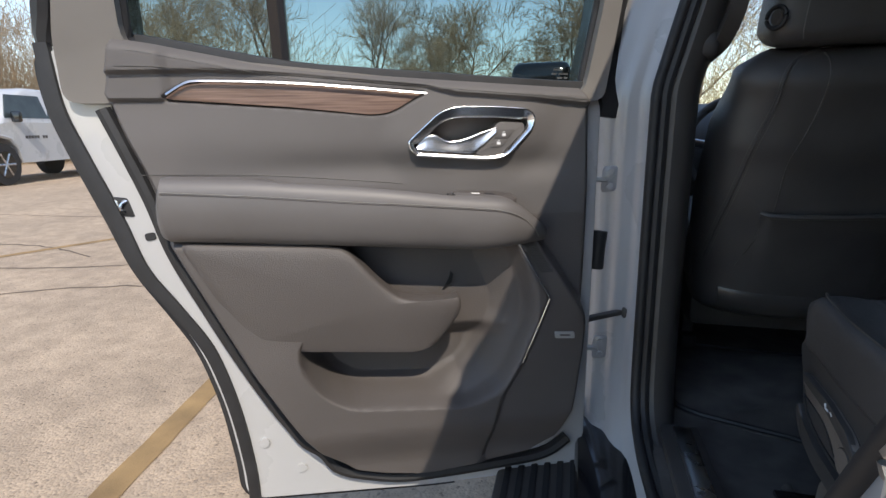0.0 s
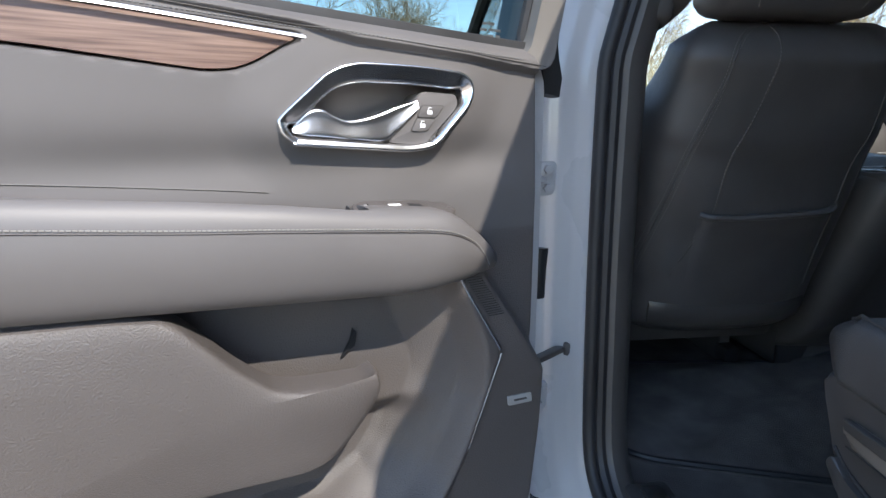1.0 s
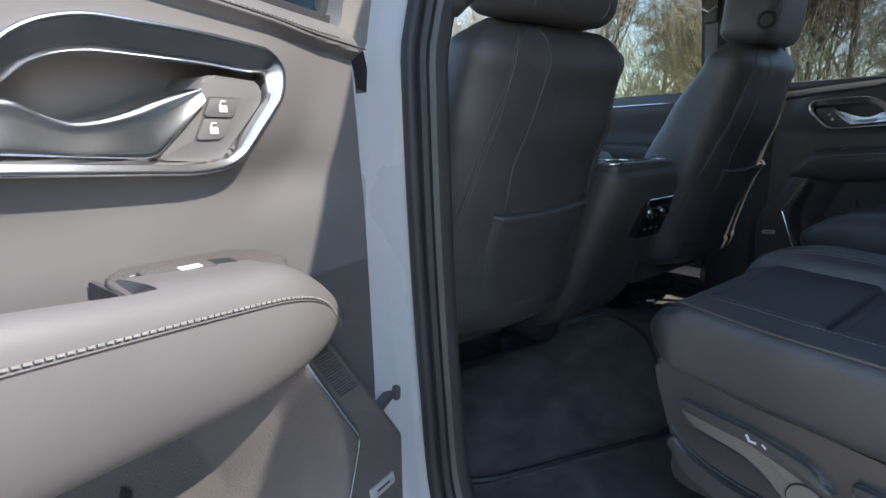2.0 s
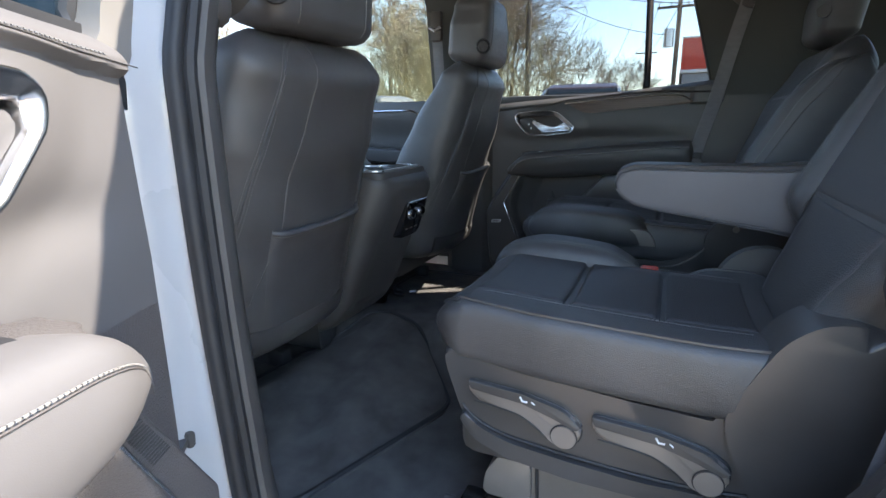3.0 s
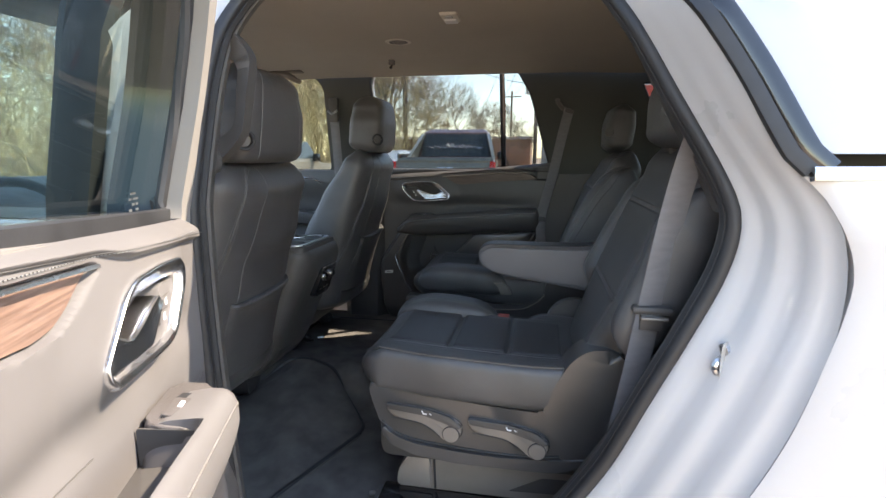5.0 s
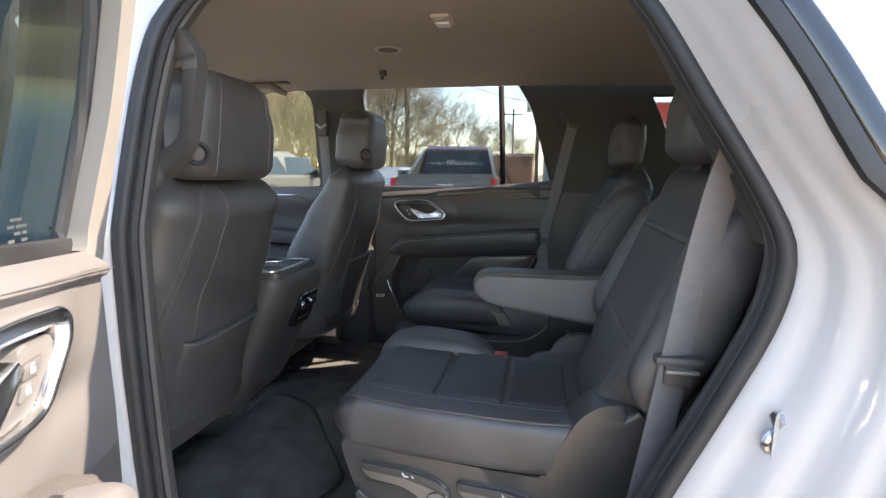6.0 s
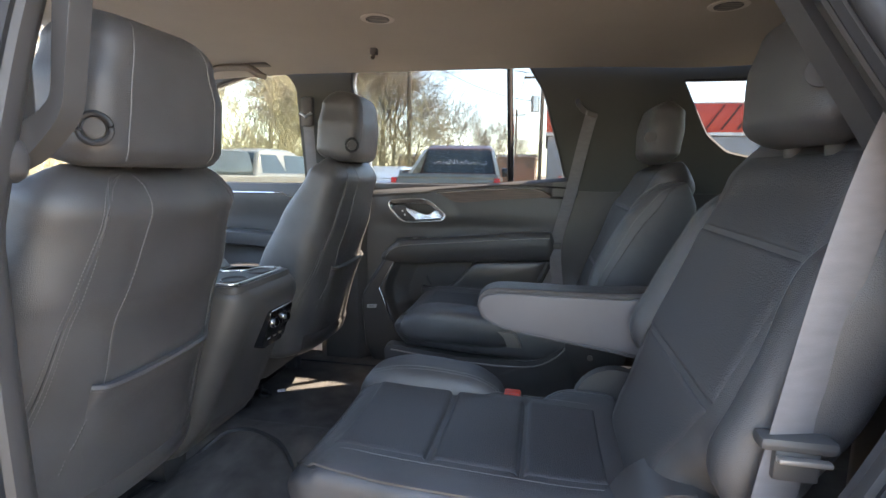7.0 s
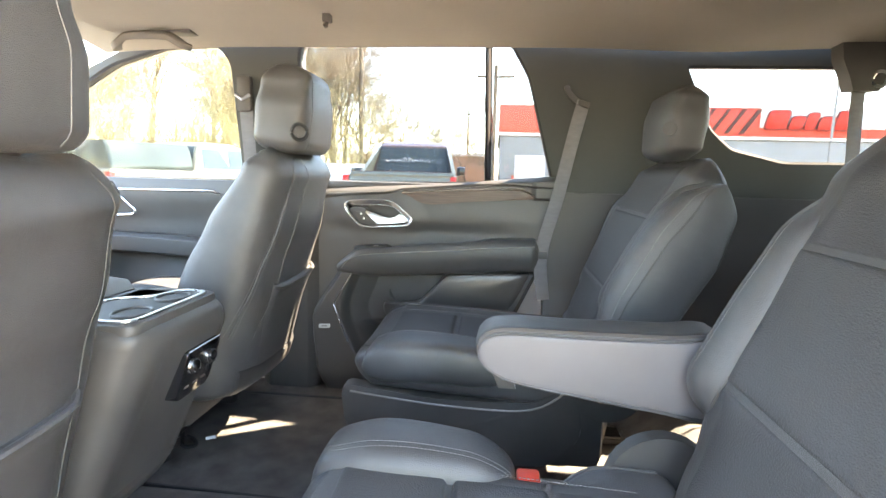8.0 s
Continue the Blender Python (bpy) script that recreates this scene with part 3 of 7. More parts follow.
part("window_bar", tube([Vector((wall_x(z) + 0.03, y, z)) for y, z in ((-0.487, 1.33), (-0.482, 1.55), (-0.475, 1.79))], 0.012, 8, False, 0.013, (1, 0, 0)), GLOSS_BLACK, car, "black window divider bar")
for poly in (WIN_FRONT, WIN_REAR, WIN_QUARTER):
    part("window_seal", tube([Vector((wall_x(b) + 0.012, a, b)) for a, b in poly], 0.009, 6, True), RUBBER, car)
part("wheelhouse_trim", box((-0.80, -1.60, 0.60), (-0.50, -1.055, 1.44), 0.04, 3), SHADED_TRIM, car)
part("upper_side", sheet([(1.5, 1.30), (1.36, 1.45), (1.1, 1.64), (0.72, 1.80), (0.3, 1.845), (-2.6, 1.84), (-2.7, 1.30)], [WIN_FRONT, WIN_REAR, WIN_QUARTER], lambda a, b, n: Vector((wall_x(b) + 0.052 + n, a, b)), 0.02), WHITE, car)
part("tail_skin", surface(lambda u, v: Vector((-0.95 + 1.89 * u, -2.73 + 0.06 * abs(2 * u - 1) ** 3, 0.55 + 0.80 * v)), 16, 6, (0, 0.02, 0)), WHITE, car)
part("tail_upper", sheet([(-0.90, 1.34), (0.86, 1.34), (0.72, 1.86), (-0.80, 1.86)], [rounded([(-0.70, 1.40), (0.62, 1.40), (0.57, 1.76), (-0.65, 1.76)], 0.06)], lambda a, b, n: Vector((a, -2.72 + 0.22 * max(0, b - 1.34) + n, b)), 0.02), WHITE, car)
part("rear_bumper", box((-0.95, -2.80, 0.42), (0.92, -2.64, 0.62), 0.04), WHITE, car)
part("body_side", plate([(-2.72, 0.45), (1.4, 0.45), (1.4, 1.30), (-2.72, 1.34)], lambda a, b, n: Vector((1.0 + n, a, b)), -0.02, 0.0, 0.004), WHITE, car)
for y in (-1.75, 2.05):
    for x in (-0.93, 0.85):
        wheel = part("wheel", tube([(x - 0.13, y, 0.40), (x - 0.12, y, 0.40), (x + 0.12, y, 0.40), (x + 0.13, y, 0.40)], 0.40, 32), RUBBER, car)
        part("rim", tube([(x - 0.135, y, 0.40), (x + 0.135, y, 0.40)], 0.27, 24), SATIN, wheel)


# ---- the rear doors ----
OPEN_D, OPEN_N = Vector((-0.9272, -0.3746, 0)), Vector((0.3746, -0.9272, 0))
OPEN_O = Vector((-1.135, -0.193, 0))


def place_open(s, n, z):
    return OPEN_O + OPEN_D * s + OPEN_N * n + Vector((0, 0, z))


def place_shut(s, n, z):
    z = z - 0.022 * float(smooth(0.40, 0.78, s)) * min(1.0, max(0.0, (z - 1.315) / 0.05))
    return Vector((0.812 - n, 0.018 - s, z))


def smooth(a, b, x):
    t = np.clip((x - a) / (b - a), 0, 1)
    return t * t * (3 - 2 * t)


def inside(poly, S, Z):
    """Signed distance to an outline, positive inside."""
    S, Z = np.asarray(S, float), np.asarray(Z, float)
    best = np.full(S.shape, 9.0)
    odd = np.zeros(S.shape, bool)
    for (a, b), (c, d) in zip(poly, poly[1:] + poly[:1]):
        ex, ey = c - a, d - b
        t = np.clip(((S - a) * ex + (Z - b) * ey) / (ex * ex + ey * ey + 1e-12), 0, 1)
        best = np.minimum(best, np.hypot(S - a - t * ex, Z - b - t * ey))
        if b != d:
            cross = (b > Z) != (d > Z)
            odd ^= cross & (S < ex * (Z - b) / (d - b) + a)
    return np.where(odd, best, -best)


REAR_EDGE = [(0.478, 0.25), (0.490, 0.33), (0.505, 0.391), (0.562, 0.461), (0.648, 0.513), (0.757, 0.571), (0.896, 0.633), (1.024, 0.690), (1.153, 0.732), (1.25, 0.770), (1.30, 0.784), (1.36, 0.772), (1.40, 0.765)]
FRONT_EDGE = [(0.478, 0.20), (0.492, 0.06), (0.505, -0.03), (0.54, -0.09), (0.62, -0.118), (0.75, -0.132), (0.9, -0.138), (1.1, -0.139), (1.28, -0.131), (1.40, -0.12)]


def lin(table, x):
    return float(np.interp(x, [a for a, _ in table], [b for _, b in table]))


RECESS = rounded([(0.40, 1.06), (0.078, 1.06), (0.058, 0.995), (0.016, 0.892), (0.016, 0.835), (0.073, 0.708), (0.130, 0.662), (0.375, 0.680), (0.425, 0.712), (0.458, 0.765), (0.458, 0.81), (0.40, 0.85)], 0.025, 5)
BEZEL = rounded([(0.237, 1.199), (0.225, 1.186), (0.085, 1.176), (0.052, 1.180), (0.004, 1.230), (0.000, 1.246), (0.012, 1.255), (0.075, 1.260), (0.150, 1.260), (0.178, 1.251)], 0.03, 5)
CUP = [(0.118 + (a - 0.118) * 0.985, 1.224 + (b - 1.224) * 0.97) for a, b in BEZEL]
SPEAKER = [(0.030, 1.03), (0.035, 1.011), (-0.035, 0.89), (-0.037, 0.875), (0.014, 0.744), (0.06, 0.66), (0.10, 0.48), (-0.3, 0.48), (-0.3, 1.03)]


SILL_S, SILL_Z = (-0.14, -0.11, 0.0, 0.15, 0.205, 0.45, 0.60, 0.675, 0.78), (1.268, 1.271, 1.282, 1.293, 1.307, 1.329, 1.335, 1.332, 1.330)
WOOD_LINE = rounded([(0.676, 1.286), (0.656, 1.298), (0.640, 1.309), (0.598, 1.314), (0.430, 1.309), (0.209, 1.293), (0.226, 1.285), (0.258, 1.266), (0.281, 1.257), (0.311, 1.255), (0.446, 1.269)], 0.01, 3)


def belt_line(s):
    """Height of the window sill roll along the door."""
    return 1.288 + 0.060 * np.clip((s + 0.13) / 0.9, 0, 1) ** 1.1 + 0.03 * smooth(0.40, 0.78, s)


def trim_depth(S, Z, wood=True):
    """How far the inner trim stands into the cabin; wood: with a bed sunk for the inlay."""
    n = -0.012 - 0.010 * np.exp(-((Z - 1.155) / 0.028) ** 2) * smooth(0.75, 0.35, S) * smooth(-0.13, -0.02, S)
    n = n + 0.010 * smooth(0.10, 0.75, S) * smooth(1.30, 1.20, Z)
    d = inside(BEZEL, S, Z)
    n = n + 0.0110 * smooth(-0.070, -0.003, d)
    n = n - 0.046 * smooth(-0.003, 0.006, inside(CUP, S, Z))
    if wood:
        n = n - 0.026 * smooth(-0.006, 0.003, inside(WOOD_LINE, S, Z))
    top = belt_line(S)
    step = np.interp(S, SILL_S, SILL_Z)
    n = n + 0.010 * smooth(1.280, 1.288, Z) * smooth(0.655, 0.678, S)
    n = n + 0.011 * smooth(step - 0.005, step + 0.003, Z) - 0.050 * smooth(top - 0.012, top + 0.03, Z) ** 1.5
    zt = 1.04 + 1.5 * np.minimum(0, S - 0.005)
    low = smooth(zt + 0.02, zt - 0.02, Z)
    r = inside(RECESS, S, Z)
    slope = 0.016 + 0.046 * smooth(0.22, 0.12, S)
    n = n + low * 0.040 * smooth(0.0, -0.016 - 0.018 * smooth(0.13, 0.05, S), r) - low * 0.034 * np.clip((r + 0.004) / slope, 0, 1) ** 1.2
    sp = inside(SPEAKER, S, Z)
    n = n - low * 0.008 * smooth(-0.006, 0.006, sp)
    n = n - 0.035 * smooth(0.82, 0.775, Z) * np.clip(r / (slope + 0.008), 0, 1)
    n = n + low * 0.006 - 0.030 * smooth(0.62, 0.51, Z)
    return n


def make_door(door, place, step, mats, near):
    up, low, soft = mats
    rows = int(0.90 / step)
    zs = np.concatenate([np.linspace(0.480, 1.30, rows), np.linspace(1.30 + step, 1.42, int(0.12 / step))])
    cols = int(0.90 / step)

    # upper and lower trim skins
    def skin(z0, z1, flat=False):
        zz = [z for z in zs if z0 <= z <= z1]
        bm = bmesh.new()
        grid = []
        for z in zz:
            a, b = lin(FRONT_EDGE, z), lin(REAR_EDGE, z)
            s = np.linspace(a, b, cols)
            z_here = np.full(cols, z)
            if z > 1.28:
                f = (z - 1.28) / 0.14
                z_here = 1.28 + (belt_line(s) + 0.012 - 1.28) * f
            n = trim_depth(s, z_here, near)
            edge = np.minimum(s - a, b - s)
            n = n - 0.03 * (1 - smooth(0, 0.018, edge))
            grid.append([bm.verts.new(place(p, q, r)) for p, q, r in zip(s, n, z_here)])
        for g, h in zip(grid, grid[1:]):
            for i in range(cols - 1):
                bm.faces.new((g[i], g[i + 1], h[i + 1], h[i]))
        return bm

    split = min(z for z in zs if z >= 1.05)
    part("upper_trim", skin(split, 2), up, door, "soft grained upper door trim")
    part("lower_trim", skin(0, split), low, door, "hard plastic lower door trim with map pockets")
    part("trim_backing", plate([(lin(FRONT_EDGE, z) + 0.004, z) for z in (0.51, 0.54, 0.6, 0.8, 1.1, 1.28)] + [(lin(REAR_EDGE, z) - 0.004, z) for z in (1.28, 1.1, 0.9, 0.7, 0.6, 0.54, 0.51)], lambda a, b, n: place(a, n, b), -0.115, -0.100, 0), HARD_BLACK, door)

    # map pocket front
    pocket = rounded([(0.668, 1.034), (0.42, 1.018), (0.371, 1.011), (0.344, 0.981), (0.314, 0.945), (0.277, 0.911), (0.250, 0.902), (0.168, 0.896), (0.152, 0.905), (0.147, 0.885), (0.152, 0.862), (0.178, 0.818), (0.205, 0.790), (0.240, 0.780), (0.455, 0.797), (0.575, 0.810)], 0.018, 3)
    bm = bmesh.new()
    pa = np.array(pocket)
    cen = pa.mean(0)
    rings = []
    for k, (f, n) in enumerate(((1.0, 0.008), (1.0, 0.036), (0.99, 0.044), (0.965, 0.050), (0.90, 0.053), (0.75, 0.055), (0.5, 0.056), (0.2, 0.056))):
        rings.append([place(cen[0] + (a - cen[0]) * f, n - 0.018 * float(smooth(0.90, 0.80, cen[1] + (b - cen[1]) * f)), cen[1] + (b - cen[1]) * f) for a, b in pocket])
    part("map_pocket", loft(rings), low if near else SHROUD, door, "moulded map pocket front")

    # no slot is cut; a black plate gives the shade inside it
    part("slot_shade", plate([(0.176, 0.893), (0.156, 0.908), (0.153, 0.926), (0.158, 0.932), (0.163, 0.915)], lambda a, b, n: place(a, n, b), -0.050, -0.034, 0.001), RUBBER, door, "dark plate for the shade of the slot at the pocket end")

    # padded armrest with its grab pocket
    ar_s = [0.705, 0.69, 0.64, 0.5, 0.35, 0.2, 0.08, 0.02, -0.008, -0.022, -0.026]
    rings = []
    for i, s in enumerate(spline([(a, 0, 0) for a in ar_s], 48)):
        s = s.x
        top = float(np.interp(s, (0.0, 0.044, 0.159, 0.26, 0.334, 0.53, 0.73), (1.090, 1.096, 1.107, 1.121, 1.129, 1.146, 1.154)))
        bot = float(np.interp(s, (0.0, 0.106, 0.228, 0.36, 0.56, 0.70), (1.002, 0.994, 1.003, 1.013, 1.028, 1.036)))
        front = float(smooth(-0.030, 0.075, s))
        rearf = float(smooth(0.706, 0.675, s))
        top = bot + 0.012 + (top - bot - 0.012) * (0.18 + 0.82 * math.sqrt(front)) * (0.5 + 0.5 * rearf)
        dep = 0.082 * (0.45 + 0.55 * math.sqrt(front)) * (0.3 + 0.7 * rearf)
        ring = []
        for k in range(52):
            q = 2 * math.pi * k / 52
            c, e = math.cos(q), math.sin(q)
            c, e = math.copysign(abs(c) ** 0.55, c), math.copysign(abs(e) ** 0.62, e)
            dip = 0.066 * float(smooth(0.160, 0.170, s) * smooth(0.52, 0.36, s)) * float(smooth(0.60, 0.15, c)) * max(0, e)
            ring.append(place(s, dep * 0.5 - 0.006 + dep * 0.5 * c - 0.012 * max(0, -e), (top + bot) / 2 + (top - bot) / 2 * e - dip))
        rings.append(ring)
    armrest = part("armrest", loft(rings), soft, door, "padded stitched armrest", 60)
    seam = [(0.672, 1.129), (0.5, 1.116), (0.352, 1.102), (0.264, 1.095), (0.13, 1.083), (0.069, 1.075), (0.030, 1.058), (0.006, 1.036), (-0.006, 1.018)]
    line = []
    for p in spline([(a, b, 0) for a, b in seam], 70):
        k = float(smooth(-0.030, 0.075, p.x))
        line.append(place(p.x, 0.082 * (0.45 + 0.55 * math.sqrt(k)) - 0.0065, p.y))
    part("stitching", stitches(line, 0.0009, 0.0045, 0.25) if near else tube(line, 0.0012, 4), PALE_THREAD, armrest, "pale double stitching")
    part("armrest_seam", tube([p - Vector((0, 0, 0.0028)) for p in line], 0.0008, 5), low, armrest)
    part("grab_pocket", plate(rounded([(0.34, -0.012), (0.164, -0.012), (0.164, 0.054), (0.34, 0.054)], 0.004), lambda a, b, n: place(a, b, 1.052 + 0.04 * (a - 0.17) + n), -0.02, 0.006, 0.001), HARD_BLACK, armrest, "dark grab pocket")
    part("switch_panel", plate(rounded([(0.166, -0.006), (0.050, -0.006), (0.030, 0.016), (0.045, 0.048), (0.166, 0.056)], 0.018), lambda a, b, n: place(a, b, 1.0950 + 0.05 * a - 0.22 * b + n), -0.05, 0.003, 0.006, 3), low, armrest, "", 60)
    part("pocket_wall", plate(rounded([(-0.010, 1.055), (0.054, 1.055), (0.050, 1.095), (-0.010, 1.103)], 0.004), lambda a, b, n: place(0.164 + n, a, b), 0.0, 0.003, 0), HARD_BLACK, armrest)
    part("window_switch", plate(rounded([(0.148, -0.002), (0.098, -0.002), (0.098, 0.020), (0.148, 0.020)], 0.004), lambda a, b, n: place(a, b + 0.012, 1.0965 + 0.05 * a - 0.22 * b + n), -0.004, 0.0035, 0.002), low, armrest, "grey window switch with a white mark")
    part("switch_mark", plate([(0.124, 0.008), (0.108, 0.008), (0.108, 0.013), (0.124, 0.013)], lambda a, b, n: place(a, b + 0.012, 1.1000 + 0.05 * a - 0.22 * b + n), 0, 0.0006, 0), MARK, armrest)
    part("switch_recess", plate(rounded([(0.097, -0.002), (0.078, 0.002), (0.078, 0.018), (0.097, 0.020)], 0.003), lambda a, b, n: place(a, b + 0.012, 1.0965 + 0.05 * a - 0.22 * b + n), -0.004, 0.0012, 0), RUBBER, armrest)
    part("switch_line", tube([place(0.150, 0.008, 1.1035), place(0.097, 0.008, 1.1010)], 0.0008, 6), SATIN, armrest)

    # door pull: chrome bezel, cup, lever, lock buttons
    nrm = (place(0, 1, 0) - place(0, 0, 0)).normalized()
    loop = [(p.x, p.y) for p in spline([(a, b, 0) for a, b in BEZEL], 110, True)]
    rings = []
    for i, (a, b) in enumerate(loop):
        (pa_, pb_), (na_, nb_) = loop[i - 3], loop[(i + 3) % len(loop)]
        out = Vector((nb_ - pb_, pa_ - na_)).normalized()
        if out.dot(Vector((a - 0.118, b - 1.224))) < 0:
            out = -out
        w = 0.0055 + 0.0070 * max(0.0, out.y) ** 2 - 0.0075 * max(0.0, -out.y)
        b -= 0.003 * max(0.0, -out.y)
        rings.append([place(a + out.x * o, n, b + out.y * o) for o, n in ((0.0085, -0.014), (0.0088, 0.002), (0.0080, 0.0045), (0.0062, 0.0055), (0.0045, 0.0048), (0.001, 0.0030), (-w * 0.6, -0.0015), (-w, -0.0035), (-w - 0.0012, -0.006), (-w - 0.0008, -0.020))])
    handle = part("handle_bezel", loft(rings, False, True, True), BRIGHT, door, "bright chrome door pull surround", 60)
    top_edge = [(0.070, 1.229), (0.100, 1.221), (0.131, 1.210), (0.150, 1.2055), (0.163, 1.205), (0.176, 1.210), (0.188, 1.217), (0.198, 1.218), (0.208, 1.214), (0.218, 1.204), (0.226, 1.195)]
    low_edge = [(0.070, 1.221), (0.090, 1.202), (0.112, 1.183), (0.120, 1.181), (0.217, 1.189), (0.226, 1.192)]
    top_edge = [(p.x, p.y) for p in spline([(a, b, 0) for a, b in top_edge], 60)]
    rows = []
    for sv in np.linspace(0.070, 0.226, 60):
        zt_, zb_ = lin(top_edge, sv), lin(low_edge, sv) - 0.003
        row = []
        for f, n in ((0.0, -0.034), (0.02, -0.016), (0.07, -0.0105), (0.13, -0.0092), (0.19, -0.0090), (0.26, -0.0092), (0.40, -0.0086), (0.60, -0.0074), (0.78, -0.0062), (0.88, -0.0056), (0.95, -0.0054), (0.985, -0.0062), (1.0, -0.0090), (1.0, -0.034)):
            row.append(place(sv, n + 0.004, zt_ + (zb_ - zt_) * f))
        rows.append(row)
    part("lever", loft(rows), BRIGHT, handle, "polished chrome pull lever", 50)
    part("button_plate", plate(rounded([(0.112, 1.177), (0.062, 1.173), (0.014, 1.220), (0.012, 1.236), (0.064, 1.239)], 0.008), lambda a, b, n: place(a, n, b), -0.056, -0.006, 0.003), up, handle)
    for bt in ([(0.064, 1.2215), (0.034, 1.2215), (0.045, 1.2075), (0.071, 1.2075)], [(0.071, 1.2060), (0.046, 1.2055), (0.058, 1.1905), (0.080, 1.1905)]):
        ca, cb = sum(p[0] for p in bt) / 4, sum(p[1] for p in bt) / 4
        part("button_gap", plate(rounded([(ca + (p[0] - ca) * 1.09, cb + (p[1] - cb) * 1.14) for p in bt], 0.003), lambda a, b, n: place(a, n, b), -0.009, -0.0056, 0), HARD_BLACK, handle)
        part("lock_button", plate(rounded(bt, 0.003), lambda a, b, n: place(a, n, b), -0.008, -0.0040, 0.0015), up, handle)
        part("lock_mark", join(plate([(ca + 0.004, cb - 0.0035), (ca - 0.003, cb - 0.0035), (ca - 0.003, cb + 0.0015), (ca + 0.004, cb + 0.0015)], lambda a, b, n: place(a, n, b), -0.0042, -0.0034, 0), tube([place(ca + 0.003, -0.0036, cb + 0.001), place(ca + 0.002, -0.0036, cb + 0.0045), place(ca - 0.002, -0.0036, cb + 0.0045)], 0.0006, 5)), MARK, handle)

    # wood inlay with its chrome line
    part("wood_inlay", plate(WOOD_LINE, lambda a, b, n: place(a, n + 0.010 * float(smooth(0.1, 0.75, a)), b), -0.040, -0.019 if near else -0.005, 0.003), WOOD if near else WOOD_SHADED, door, "brown walnut inlay")
    part("chrome_line", tube([place(a, (-0.011 if near else 0.002) + 0.010 * float(smooth(0.1, 0.75, a)), b + 0.001) for a, b, _ in spline([(0.668, 1.292, 0), (0.655, 1.300, 0), (0.634, 1.311, 0), (0.598, 1.3148, 0), (0.430, 1.3098, 0), (0.203, 1.2920, 0)], 40)], 0.0010 if near else 0.0018, 8, False, 0.0022 if near else 0.0032, nrm + Vector((0, 0, 0.5))), SATIN if near else BRIGHT, door, "satin chrome strip over the wood")
    part("speaker_line", tube([place(a, 0.0295 if near else 0.034, b) for a, b, _ in spline([(0.036, 1.016, 0), (0.012, 0.970, 0), (-0.030, 0.898, 0), (-0.037, 0.882, 0), (-0.033, 0.865, 0), (0.016, 0.742, 0)], 40)], 0.0024, 8), BRIGHT, door, "bright speaker trim line")
    part("speaker_badge", plate(rounded([(-0.098, 0.788), (-0.055, 0.791), (-0.053, 0.806), (-0.096, 0.803)], 0.002), lambda a, b, n: place(a, n, b), 0.0, 0.0285, 0.0008), BADGE, door, "small brushed metal speaker badge")
    part("badge_bar", plate([(-0.088, 0.7945), (-0.065, 0.7962), (-0.064, 0.7995), (-0.087, 0.7978)], lambda a, b, n: place(a, n, b), 0.0280, 0.0289, 0), HARD_BLACK, door)
    if near:
        part("speaker_grille", join(*[tube([place(max(-0.008 - 0.0025 * i, (1.012 - 0.0035 * i - 1.015) / 1.5 + 0.007), 0.0272, 1.012 - 0.0035 * i), place(0.028 - 0.0022 * i, 0.0272, 1.012 - 0.0035 * i)], 0.0010, 4) for i in range(22)]), HARD_BLACK, door)

    # creases between the trim pieces
    for name, pts in () if not near else (("sill_crease", [(0.742, 1.340), (0.655, 1.338), (0.523, 1.331), (0.365, 1.319), (0.157, 1.300), (-0.125, 1.277)]), ("rear_crease", [(0.752, 1.2835), (0.72, 1.2825), (0.684, 1.2825)]), ("arm_crease", [(0.728, 1.153), (0.531, 1.147), (0.334, 1.131), (0.255, 1.123)])):
        part(name, tube([place(a, float(trim_depth(a, b)) + 0.0006, b) for a, b, _ in spline([(a, b, 0) for a, b in pts], 40)], 0.0007, 6), HARD_BLACK, door)

    # sill seam with its stitching
    belt = [place(s, float(trim_depth(s, belt_line(s) - 0.006)) + 0.0008, float(belt_line(s)) - 0.006) for s in np.linspace(-0.085, 0.72, 80)]
    part("sill_stitching", stitches(belt, 0.0007, 0.005, 0.35) if near else tube(belt, 0.0007, 4), THREAD, door)
    return door


left_door = thing("car_door", place_open(0.35, -0.1, 0.43), "open white rear car door with taupe trim and wood inlay", "car door", "rear doors")
make_door(left_door, place_open, 0.0036, (TRIM, TRIM_LOW, TRIM_SOFT), True)

# outer shell of the open door
EDGE = [(-0.165, 0.415), (0.20, 0.402), (0.628, 0.414), (0.630, 0.50), (0.648, 0.645), (0.683, 0.781), (0.737, 0.878), (0.788, 0.962), (0.819, 1.064), (0.865, 1.194), (0.890, 1.276), (0.898, 1.384), (-0.165, 1.30)]
EDGE_R = rounded(EDGE, 0.05, 5)


def shell_place(a, b, n):
    return place_open(a, n, b)


